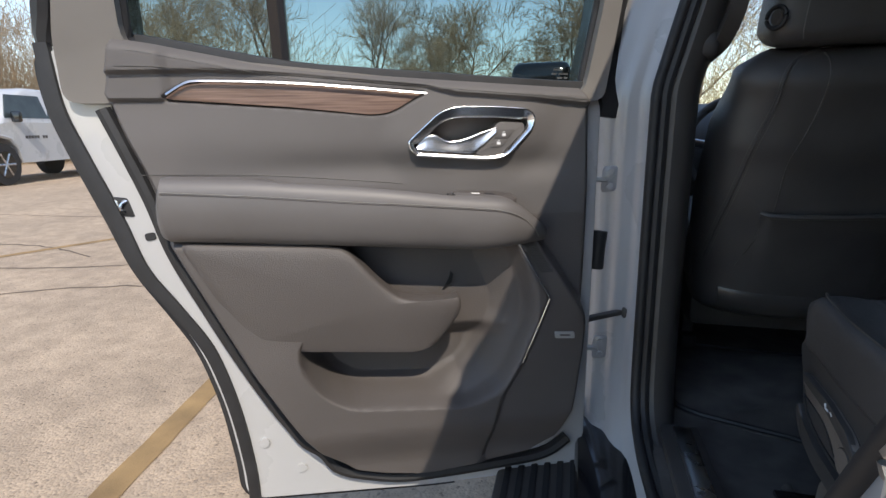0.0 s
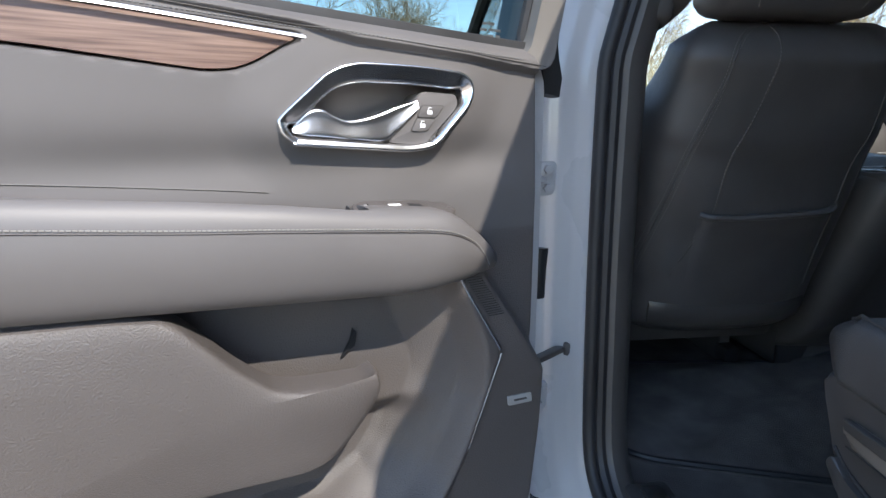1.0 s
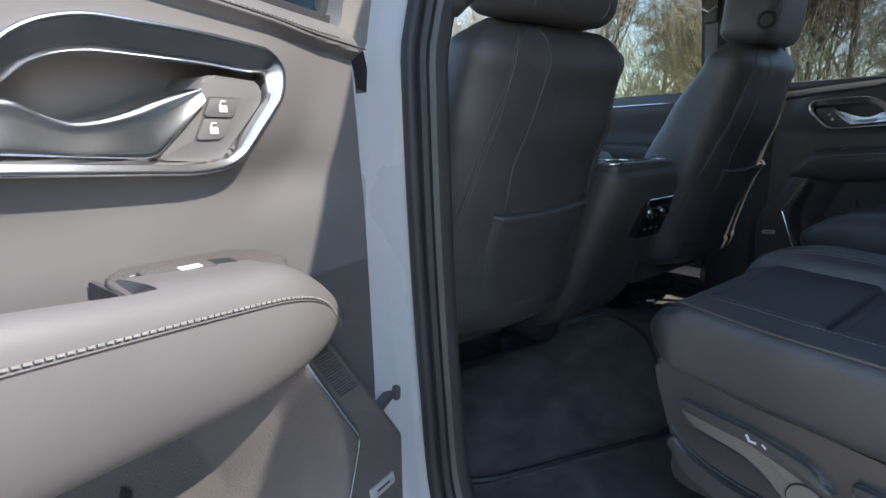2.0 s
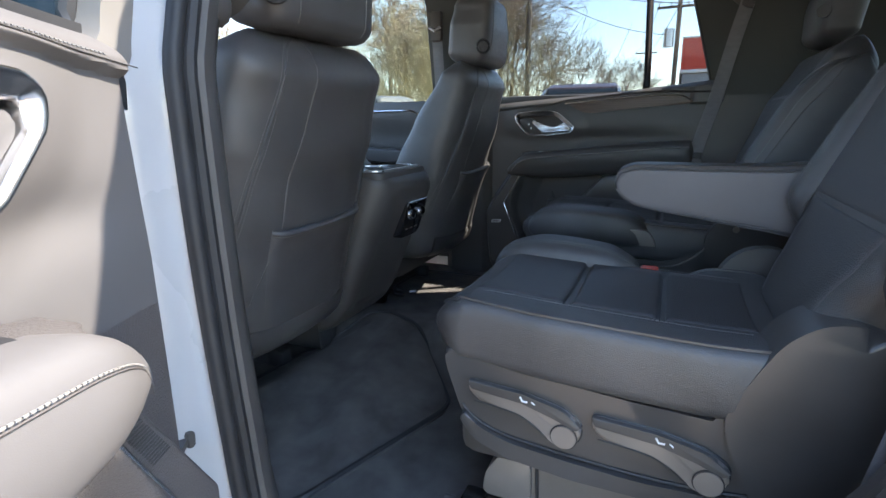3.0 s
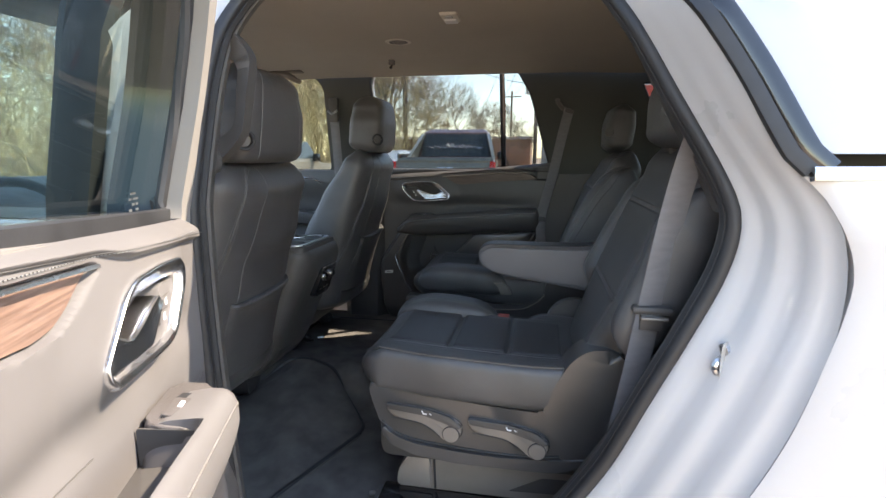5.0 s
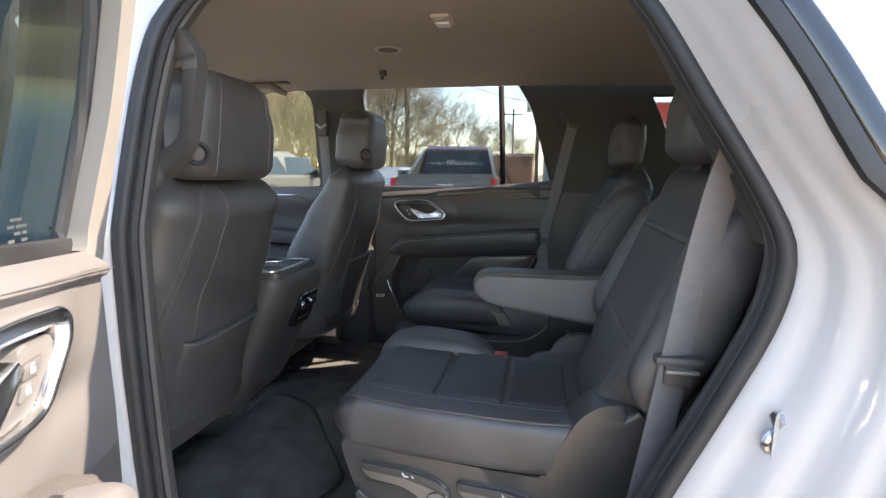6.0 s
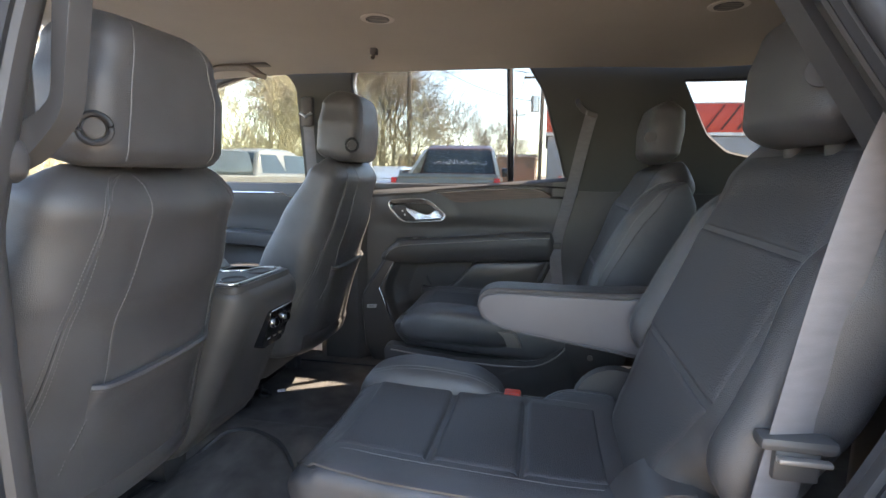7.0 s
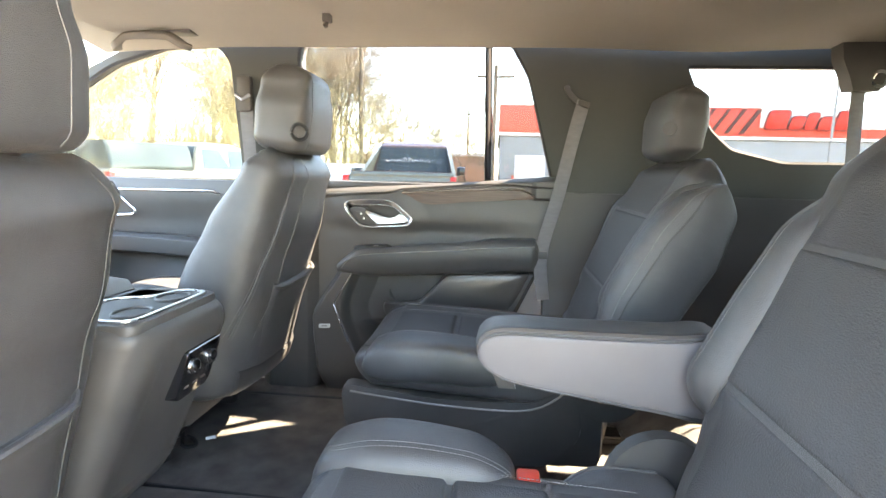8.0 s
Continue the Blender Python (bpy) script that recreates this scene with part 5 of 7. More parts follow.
        part("stitching", tube(arm.line([(-0.86, 0.12), (-0.86, 0.5), (-0.80, 0.93)], True, 0.0, 30), 0.0010, 4), THREAD, a)
        part("armrest_seam", tube(arm.line([(-0.94, 0.10), (-0.95, 0.5), (-0.93, 0.90), (-0.6, 0.97)], True, -0.003, 40), 0.0020, 6), HARD_BLACK, a)
    else:
        side_line = [(-0.494, 1.103), (-0.500, 1.122), (-0.518, 1.134), (-0.550, 1.1385), (-0.66, 1.138), (-0.78, 1.139), (-0.86, 1.14), (-0.875, 1.07), (-0.86, 1.005), (-0.768, 1.014), (-0.655, 1.030), (-0.55, 1.049), (-0.512, 1.068), (-0.498, 1.086)]
        out = [(p.x, p.y) for p in spline([(y, z, 0) for y, z in side_line], 64, True)]
        cy, cz = -0.68, 1.085
        rings = []
        for x, k in ((xa - 0.036, 0.90), (xa - 0.0375, 0.97), (xa - 0.035, 0.99), (xa - 0.028, 1.0), (xa, 1.012), (xa + 0.026, 1.0), (xa + 0.034, 0.98), (xa + 0.037, 0.90)):
            rings.append([Vector((x, cy + (y - cy) * (1 - (1 - k) * 0.35), cz + (z - cz) * k)) for y, z in out])
        a = part("armrest", loft(rings), LEATHER, s, "padded black armrest, lowered", 60)
        for e in (-1, 1):
            panel = [(cy + (y - cy) * 0.982, cz - 0.004 + (z - cz) * 0.84) for y, z in out]
            rings = [[Vector((xa + e * n, cy - 0.02 + (y - cy + 0.02) * k, cz - 0.003 + (z - cz + 0.003) * k)) for y, z in panel] for k, n in ((1.0, 0.030), (1.0, 0.0375), (0.985, 0.0392), (0.95, 0.0398), (0.80, 0.0402), (0.5, 0.0405), (0.15, 0.0405))]
            part("side_panel", loft(rings), VINYL, a, "smooth grey vinyl side of the armrest", 60)
            part("piping", tube([Vector((xa + e * 0.0365, cy + (y - cy) * 0.987, cz - 0.003 + (z - cz) * 0.885)) for y, z in out], 0.0020, 6, True), LEATHER, a)
            part("stitching", stitches([Vector((xa + e * 0.0350, cy + (y - cy) * 0.992, cz + (z - cz) * 0.945)) for y, z in out], 0.0007, 0.006), THREAD, a)

    # outboard base shell with its levers
    xo = xc + sg * 0.160
    shape = rounded([(-0.288, 0.876), (-0.292, 0.835), (-0.316, 0.760), (-0.345, 0.722), (-0.400, 0.702), (-0.50, 0.692), (-0.645, 0.692), (-0.72, 0.694), (-0.790, 0.712), (-0.820, 0.765), (-0.820, 0.85), (-0.730, 0.850), (-0.692, 0.830), (-0.569, 0.837), (-0.426, 0.850), (-0.33, 0.866)], 0.022, 4)
    sh = part("base_shell", plate(shape, lambda y, z, n: Vector((xo + sg * (n + 0.10 * max(0, z - 0.80) * (1 if y > -0.7 else 0)), y, z)), -0.03, 0.042, 0.013, 5), SHROUD, s, "dark grey satin plastic seat base shell", 60)
    flat = lambda y, z, n: Vector((xo + sg * n, y, z))
    sill = rounded([(-0.316, 0.752), (-0.345, 0.720), (-0.400, 0.700), (-0.50, 0.690), (-0.645, 0.690), (-0.72, 0.692), (-0.785, 0.710), (-0.80, 0.735), (-0.715, 0.722), (-0.60, 0.716), (-0.50, 0.720), (-0.40, 0.729), (-0.352, 0.744), (-0.326, 0.768)], 0.012, 3)
    part("shell_lip", plate(sill, flat, 0.0, 0.055, 0.012, 5), SHROUD, sh, "rolled lower edge of the shell", 60)
    part("shell_groove", tube(spline([(xo + sg * 0.043, -0.318, 0.774), (xo + sg * 0.044, -0.352, 0.748), (xo + sg * 0.044, -0.42, 0.731), (xo + sg * 0.044, -0.60, 0.720), (xo + sg * 0.044, -0.72, 0.726), (xo + sg * 0.042, -0.79, 0.742)], 30), 0.0030, 6), RUBBER, sh)
    for y0, z0, k in ((-0.333, 0.826, 1.0), (-0.525, 0.806, 1.03)):
        at = lambda pts: [(y0 + a * k, z0 + b) for a, b in pts]
        lv = rounded(at([(0, 0), (-0.008, -0.030), (-0.085, -0.040), (-0.115, -0.056), (-0.135, -0.078), (-0.160, -0.086), (-0.178, -0.068), (-0.180, -0.040), (-0.150, -0.020), (-0.089, -0.006)]), 0.012, 4)
        lever = part("lever", plate(lv, flat, 0.02, 0.056, 0.006, 3), SHELL, sh, "grey seat lever with white symbol", 60)
        part("lever_gap", tube([Vector((xo + sg * 0.0430, y, z)) for y, z in lv], 0.0034, 6, True), RUBBER, sh)
        part("lever_top", plate(rounded(at([(-0.002, 0.001), (-0.006, -0.014), (-0.090, -0.021), (-0.140, -0.036), (-0.172, -0.050), (-0.181, -0.042), (-0.150, -0.019), (-0.089, -0.005)]), 0.004, 2), flat, 0.05, 0.0585, 0.002), HARD_BLACK, sh, "dark upper edge of the lever")
        part("lever_crease", tube([Vector((xo + sg * 0.0562, y, z)) for y, z, _ in spline([(a, b, 0) for a, b in at([(-0.012, -0.034), (-0.070, -0.040), (-0.100, -0.050), (-0.130, -0.072)])], 16)], 0.0012, 5), RUBBER, sh)
        hub = at([(-0.155, -0.063)])[0]
        part("pivot_gap", tube([(xo + sg * 0.052, hub[0], hub[1]), (xo + sg * 0.0575, hub[0], hub[1])], 0.0205, 24), RUBBER, sh)
        part("lever_pivot", tube([(xo + sg * 0.052, hub[0], hub[1]), (xo + sg * 0.0595, hub[0], hub[1])], 0.0185, 24), SHELL, sh)
        my, mz = at([(-0.087, -0.0135)])[0]
        part("lever_mark", join(tube([(xo + sg * 0.0590, my, mz + 0.004), (xo + sg * 0.0590, my - 0.004, mz - 0.003), (xo + sg * 0.0590, my - 0.012, mz - 0.003)], 0.0016, 6), tube([(xo + sg * 0.0590, my - 0.018, mz - 0.001), (xo + sg * 0.0590, my - 0.023, mz - 0.005)], 0.0011, 6)), MARK, sh)
    hump = rounded([(-0.712, 0.780), (-0.690, 0.838), (-0.718, 0.900), (-0.748, 0.958), (-0.785, 0.988), (-0.840, 0.992), (-0.882, 0.950), (-0.892, 0.860), (-0.872, 0.765), (-0.820, 0.706), (-0.765, 0.700), (-0.730, 0.735)], 0.035, 5)
    part("recliner_shroud", plate(hump, flat, -0.04, 0.052, 0.030, 8), SHROUD, s, "dark rounded recliner shroud", 70)
    # pedestal and rails
    part("pedestal", plate(rounded([(-0.372, 0.668), (-0.348, 0.628), (-0.342, 0.582), (-0.86, 0.585), (-0.88, 0.72), (-0.45, 0.70)], 0.012), lambda y, z, n: Vector((xo - sg * 0.005 + sg * n, y, z)), -0.06, 0.012, 0.005), SHELL, s, "pale grey plastic seat pedestal")
    part("pedestal_seam", tube([(xo + sg * 0.0085, -0.438, 0.690), (xo + sg * 0.0085, -0.442, 0.586)], 0.003, 6), RUBBER, s)
    part("pedestal_latch", plate(rounded([(-0.375, 0.672), (-0.350, 0.630), (-0.346, 0.590), (-0.432, 0.590), (-0.430, 0.668), (-0.405, 0.680)], 0.008), lambda y, z, n: Vector((xo - sg * 0.005 + sg * n, y, z)), 0.0, 0.020, 0.004), SHELL, s)
    part("pedestal_pocket", plate(rounded([(-0.62, 0.602), (-0.85, 0.612), (-0.85, 0.65), (-0.70, 0.645)], 0.008), lambda y, z, n: Vector((xo + sg * 0.0075 + sg * n, y, z)), 0, 0.001, 0), HARD_BLACK, s)
    part("seat_frame", box((xc - 0.185, -0.80, 0.66), (xc + 0.185, -0.30, 0.845), 0.03), HARD_BLACK, s)
    for side in (-1, 1):
        rail = part("seat_rail", box((xc + 0.19 * side - 0.03, -0.95, FLOOR), (xc + 0.19 * side + 0.03, -0.295, 0.578), 0.012), HARD_BLACK, s)
        part("rail_lip", box((xc + 0.19 * side - 0.036, -0.93, 0.569), (xc + 0.19 * side + 0.036, -0.31, 0.581), 0.004), GLOSS_BLACK, rail)
        part("rail_bolt", tube([(xc + 0.19 * side, -0.305, 0.565), (xc + 0.19 * side, -0.280, 0.565)], 0.010, 10), HARD_BLACK, rail)
    return s


rear_left = rear_seat(-0.450, -1, "black leather captain's chair with lowered armrest", False)
rear_right = rear_seat(0.370, 1, "black leather captain's chair with folded armrest", True)

# ---- third row ----
third = thing("rear_bench_seat", (CX, -1.9, FLOOR + 0.1), "black leather third row bench", "car seat")
for x in (-0.42, 0.34):
    bb = Pillow(x, [(-1.90, 0.98, 0.30, 0.07), (-1.96, 1.12, 0.31, 0.075), (-2.02, 1.28, 0.29, 0.06)], 4, (0.1, 0.15))
    part("backrest", bb.mesh(20, 20), LEATHER, third, "", 70)
    cc = Pillow(x, [(-1.92, 0.90, 0.30, 0.07), (-1.65, 0.92, 0.31, 0.08), (-1.48, 0.92, 0.29, 0.06)], 4, (0.1, 0.15), sign=-1)
    part("seat_cushion", cc.mesh(20, 16), LEATHER, third, "", 70)
    hh = Pillow(x, [(-2.03, 1.33, 0.10, 0.03), (-2.035, 1.38, 0.12, 0.045), (-2.045, 1.44, 0.10, 0.03)], 3.5, (0.15, 0.2))
    part("headrest", hh.mesh(18, 14), LEATHER, third, "", 70)
    part("headrest_post", tube([(x, -2.02, 1.26), (x, -2.03, 1.36)], 0.012, 8), CHROME, third)
part("bench_base", box((-0.74, -2.0, FLOOR + 0.1), (0.66, -1.5, 0.88), 0.03), HARD_BLACK, third)

# ---- centre console ----
con = thing("centre_console", (-0.085, 0.4, FLOOR), "black centre console with cup holders and rear controls", "console")
rings = []
for y, wl, w, zt, zb in ((0.070, 0.070, 0.130, 1.045, 0.70), (0.066, 0.095, 0.138, 1.065, 0.69), (0.072, 0.120, 0.142, 1.080, 0.68), (0.086, 0.137, 0.146, 1.090, 0.66), (0.11, 0.147, 0.148, 1.096, 0.64), (0.16, 0.150, 0.150, 1.100, 0.62), (0.3, 0.150, 0.150, 1.100, FLOOR + 0.02), (0.8, 0.150, 0.150, 1.06, FLOOR + 0.02)):
    prof = rounded([(-wl, zb), (w, zb), (w, zt), (-wl, zt)], 0.035, 5)
    rings.append([Vector((-0.085 + a, y + 0.16 * max(0, (zt - b) / (zt - zb)) ** 1.5 * (1 if y < 0.2 else 0), b)) for a, b in prof])
part("console_body", loft(rings), HARD_BLACK, con, "", 50)
part("console_top", plate(rounded([(-0.222, 0.078), (0.052, 0.078), (0.052, 0.245), (-0.222, 0.245)], 0.03), lambda a, b, n: Vector((a, b, 1.092 + n)), -0.01, 0.008, 0.005), HARD_BLACK, con, "black console tray")
loop = rounded([(-0.205, 0.240), (-0.205, 0.095), (0.036, 0.095), (0.036, 0.160), (-0.030, 0.170), (-0.060, 0.240)], 0.035, 5)
# flat black plate in place of depth: the shade inside the wells
part("tray_well_shade", plate(loop, lambda a, b, n: Vector((a, b, 1.097 + n)), 0, 0.0042, 0), RUBBER, con)
part("tray_rim", tube([Vector((a, b, 1.102)) for a, b in loop], 0.0028, 8, True, 0.0045, (0, 0, 1)), SATIN, con, "silver rim round the cup holders")
for x in (-0.145, -0.025):
    part("cup_holder", tube([(x + 0.036 * math.cos(q), 0.135 + 0.030 * math.sin(q), 1.1025) for q in np.linspace(0, 2 * math.pi, 28, endpoint=False)], 0.003, 8, True), HARD_BLACK, con)
part("console_lid", Pillow(-0.085, [(0.26, 1.10, 0.14, 0.02), (0.5, 1.112, 0.145, 0.025), (0.72, 1.10, 0.14, 0.02)], 5, (0.06, 0.06), sign=-1).mesh(20, 14), LEATHER, con)
face = part("control_panel", plate(rounded([(-0.074, 0.895), (0.040, 0.895), (0.044, 1.004), (-0.078, 1.004)], 0.012), lambda a, b, n: Vector((a, 0.069 + 0.16 * max(0, (1.09 - b) / 0.42) ** 1.5 - n, b)), -0.02, 0.010, 0.003), GLOSS_BLACK, con, "gloss black rear climate panel")
for x in (-0.048, 0.014):
    yk = 0.069 + 0.16 * (0.115 / 0.42) ** 1.5 + 0.001
    knob = part("knob", join(tube([(x, yk + 0.002, 0.966), (x, yk - 0.010, 0.967)], 0.018, 24), tube([(x, yk - 0.009, 0.967), (x, yk - 0.017, 0.968)], 0.014, 24)), SATIN, face, "silver ringed rotary knob")
    part("knob_face", tube([(x, yk - 0.0165, 0.968), (x, yk - 0.0182, 0.968)], 0.0112, 20), GLOSS_BLACK, face)
for i in range(3):
    part("socket", box((-0.056 + 0.030 * i, 0.1005, 0.917), (-0.040 + 0.030 * i, 0.125, 0.924), 0.001), SHELL, face)
part("panel_line", tube([(-0.075, 0.074, 1.004), (0.04, 0.074, 1.004)], 0.0022, 6), BRIGHT, face)

# ---- dashboard and wheel ----
dash = thing("dashboard", (CX, 1.2, 0.8), "black dashboard with silver line", "dashboard")
part("dash_body", Pillow(CX, [(1.02, 0.80, 0.74, 0.06), (1.02, 1.0, 0.76, 0.09), (1.08, 1.15, 0.77, 0.10), (1.25, 1.24, 0.77, 0.07), (1.50, 1.24, 0.76, 0.04)], 8, (0.1, 0.1)).mesh(30, 24), HARD_BLACK, dash)
part("dash_line", tube([(-0.75, 0.955, 1.10), (0.70, 0.955, 1.10)], 0.004, 6), SATIN, dash)
wheel = thing("steering_wheel", (-0.47, 0.85, 1.12), "black leather steering wheel", "steering wheel")
ring = [Vector((-0.47 + 0.19 * math.cos(q), 0.83 + 0.19 * math.sin(q) * 0.36, 1.14 + 0.19 * math.sin(q) * 0.93)) for q in np.linspace(0, 2 * math.pi, 40, endpoint=False)]
part("rim", tube(ring, 0.016, 10, True), LEATHER, wheel)
part("hub", Pillow(-0.47, [(0.80, 1.06, 0.07, 0.03), (0.83, 1.14, 0.085, 0.035), (0.86, 1.21, 0.06, 0.03)], 3, (0.2, 0.2)).mesh(18, 12), HARD_BLACK, wheel)
for a in (0.15, 2.99, 4.71):
    part("spoke", tube([(-0.47, 0.84, 1.13), (-0.47 + 0.18 * math.cos(a), 0.83 + 0.18 * math.sin(a) * 0.36, 1.14 + 0.18 * math.sin(a) * 0.93)], 0.014, 8), SATIN, wheel)
part("column", tube([(-0.47, 0.84, 1.12), (-0.47, 1.06, 1.04)], 0.04, 12), HARD_BLACK, wheel)


# ---- belts, handles, lamps, mats ----
def belt(name, pts, label, wide=0.0235, up=(1, 0, 0)):
    b = thing(name, pts[-1], label, "seat belt", "seat belts")
    part("webbing", tube(spline(pts, 30), 0.0013, 8, False, wide, up), BELT, b)
    return b


lb = belt("seat_belt", [(-0.785, -1.02, 1.66), (-0.748, -0.950, 1.46), (-0.734, -0.920, 1.33), (-0.726, -0.888, 1.11), (-0.732, -0.858, 0.92), (-0.745, -0.81, 0.66)], "grey webbing seat belt with latch plate", 0.026, (0.85, 0.25, 0))
part("latch_plate", join(box((-0.742, -0.928, 1.098), (-0.714, -0.853, 1.114), 0.007), box((-0.739, -0.912, 1.066), (-0.721, -0.868, 1.10), 0.004)), HARD_BLACK, lb, "black belt latch plate")
part("latch_tongue", box((-0.750, -0.918, 1.090), (-0.740, -0.868, 1.096), 0.002), SHELL, lb)
rb = belt("seat_belt", [(0.765, -0.79, 1.61), (0.765, -0.765, 1.50), (0.767, -0.725, 1.30), (0.767, -0.68, 1.10), (0.730, -0.69, 0.95)], "grey webbing seat belt beside the window", 0.0235, (1, 0.3, 0))
part("belt_guide", tube(spline([(0.785, -0.735, 1.660), (0.772, -0.740, 1.640), (0.765, -0.765, 1.612), (0.765, -0.808, 1.596)], 14), 0.006, 8, False, 0.010, (1, 0, 0)), HARD_BLACK, rb)
part("latch_tongue", box((0.758, -0.700, 1.085), (0.772, -0.660, 1.108), 0.003), HARD_BLACK, rb)
fb = belt("seat_belt", [(0.755, 0.36, 1.62), (0.770, 0.35, 1.35), (0.780, 0.33, 0.9)], "grey webbing front seat belt", 0.0235, (1, 0, 0))
part("height_adjuster", box((0.745, 0.335, 1.56), (0.775, 0.385, 1.68), 0.008), HARD_BLACK, fb)
part("belt_guide", tube([(0.742, 0.335, 1.615), (0.736, 0.36, 1.60), (0.742, 0.385, 1.615)], 0.006, 8), SATIN, fb)
bk = thing("buckle_stalk", (-0.25, -0.62, 0.86), "grey belt buckle with red release button", "seat belt")
part("stalk", tube(spline([(-0.240, -0.70, 0.87), (-0.262, -0.64, 0.895), (-0.282, -0.582, 0.908)], 10), 0.013, 8, False, 0.022, (0.3, -0.5, 0.8)), SHELL, bk)
part("release_button", box((-0.308, -0.596, 0.892), (-0.274, -0.562, 0.939), 0.005), RED, bk, "red release button")


gp = thing("grab_handle", (-0.78, 0.0, 1.36), "tall black grab handle on the pillar", "grab handle", "grab handles")
loop_out = rounded([(0.045, 1.675), (-0.030, 1.655), (-0.072, 1.634), (-0.104, 1.590), (-0.074, 1.435), (-0.036, 1.392), (0.010, 1.362), (0.045, 1.345)], 0.022, 5)
loop_in = rounded([(-0.012, 1.592), (-0.066, 1.582), (-0.073, 1.566), (-0.057, 1.456), (-0.040, 1.440), (-0.008, 1.424)], 0.012, 4)
gm = sheet(loop_out, [loop_in], lambda a, b, n: Vector((-0.792 + 0.022 * (1 - ((b - 1.51) / 0.16) ** 2) + n - 0.35 * max(0, a + 0.02), a, b)), 0.030)
bmesh.ops.bevel(gm, geom=[e for e in gm.edges if len(e.link_faces) == 2 and e.calc_face_angle(0) > 1.0], offset=0.007, segments=3, affect="EDGES", profile=0.5, clamp_overlap=True)
part("grip", gm, HARD_BLACK, gp, "", 50)
for z in (1.640, 1.385):
    part("mount_cap", Pillow(-0.800, [(-0.012, z - 0.028, 0.022, 0.020), (-0.010, z, 0.026, 0.026), (-0.008, z + 0.028, 0.022, 0.020)], 3.0, (0.2, 0.2)).mesh(14, 10), HARD_BLACK, gp)
ga = thing("grab_handle", (0.60, 0.55, 1.765), "grey beige fold-down grab handle", "grab handle", "grab handles")
part("grip", tube(spline([(0.630, 0.725, 1.742), (0.612, 0.712, 1.748), (0.604, 0.690, 1.762), (0.600, 0.665, 1.772), (0.598, 0.60, 1.774), (0.600, 0.535, 1.772), (0.604, 0.510, 1.762), (0.612, 0.488, 1.748), (0.630, 0.475, 1.742)], 40), 0.011, 10, False, 0.015, (0.5, 0, -0.8)), PILLAR, ga)
# handle mount, coloured black for the line of shade behind the grip
part("grip_base_shade", box((0.60, 0.455, 1.782), (0.66, 0.72, 1.80), 0.008), HARD_BLACK, ga)
hk = thing("coat_hook", (0.50, -0.02, 1.79), "small dark coat hook", "hook")
part("hook", join(box((0.488, -0.032, 1.782), (0.515, -0.008, 1.815), 0.004), tube(spline([(0.50, -0.02, 1.785), (0.49, -0.02, 1.768), (0.478, -0.02, 1.77)], 8), 0.005, 8)), HARD_BLACK, hk)


rk = thing("buckle_stalk", (0.145, -0.56, 0.86), "grey belt buckle standing beside the seat", "seat belt")
part("stalk", loft([[Vector((x, y + dy, z)) for x, y in ((0.128, -0.575), (0.160, -0.575), (0.160, -0.535), (0.128, -0.535))] for dy, z in ((-0.004, 0.885), (0.000, 0.897), (0.008, 0.915), (0.024, 0.928))]), SHELL, rk)
part("buckle_strap", box((0.166, -0.62, 0.872), (0.172, -0.54, 0.900), 0.002), BELT, rk)
tb = belt("seat_belt", [(0.715, -1.585, 1.735), (0.722, -1.590, 1.64), (0.728, -1.60, 1.50), (0.735, -1.62, 1.25)], "dark third row seat belt hanging beside the window", 0.026, (1, 0.3, 0))
part("belt_cover", loft([[Vector((0.725 + dx, -1.585 + dy, z)) for dx, dy in ((-0.03, -0.01 - w), (0.01, -w), (0.01, w), (-0.03, w - 0.01))] for z, w in ((1.80, 0.085), (1.73, 0.075), (1.68, 0.050), (1.64, 0.036))]), HARD_BLACK, tb, "tapered black belt cover")
part("belt_guide", tube([Vector((0.70, -1.63 + 0.022 * math.cos(q), 1.675 + 0.022 * math.sin(q))) for q in np.linspace(0, 2 * math.pi, 18, endpoint=False)], 0.007, 8, True), SATIN, tb)


def vent(x, y):
    z = liner(x, y)
    v = thing("ceiling_vent", (x, y, z), "round cream ceiling air vent with dark slats", "air vent", "ceiling vents")
    ring = [Vector((x + 0.040 * math.cos(q), y + 0.040 * math.sin(q), z - 0.001)) for q in np.linspace(0, 2 * math.pi, 36, endpoint=False)]
    part("ring", tube(ring, 0.0020, 8, True, 0.009, (0, 0, 1)), CREAM, v)
    part("well", tube([(x, y, z + 0.012), (x, y, z - 0.0036)], 0.034, 28), RUBBER, v, "dark vent opening")
    for i in range(4):
        part("slat", box((x - 0.024 + 0.014 * i, y - 0.027, z - 0.0048), (x - 0.022 + 0.014 * i, y + 0.023, z - 0.001), 0.0005), SHELL, v)
    return v


vent(0.195, -0.135)
vent(0.18, -1.058)
ml = thing("ceiling_lamp", (-0.12, -0.385, 1.82), "small white ceiling reading lamp", "ceiling lamp")
part("housing", box((-0.165, -0.412, 1.802), (-0.075, -0.358, 1.835), 0.008), CREAM, ml)
part("lens", box((-0.125, -0.404, 1.797), (-0.083, -0.366, 1.806), 0.003), MARK, ml, "frosted lamp lens")
part("lamp_button", box((-0.158, -0.396, 1.7985), (-0.138, -0.374, 1.805), 0.002), BADGE, ml)

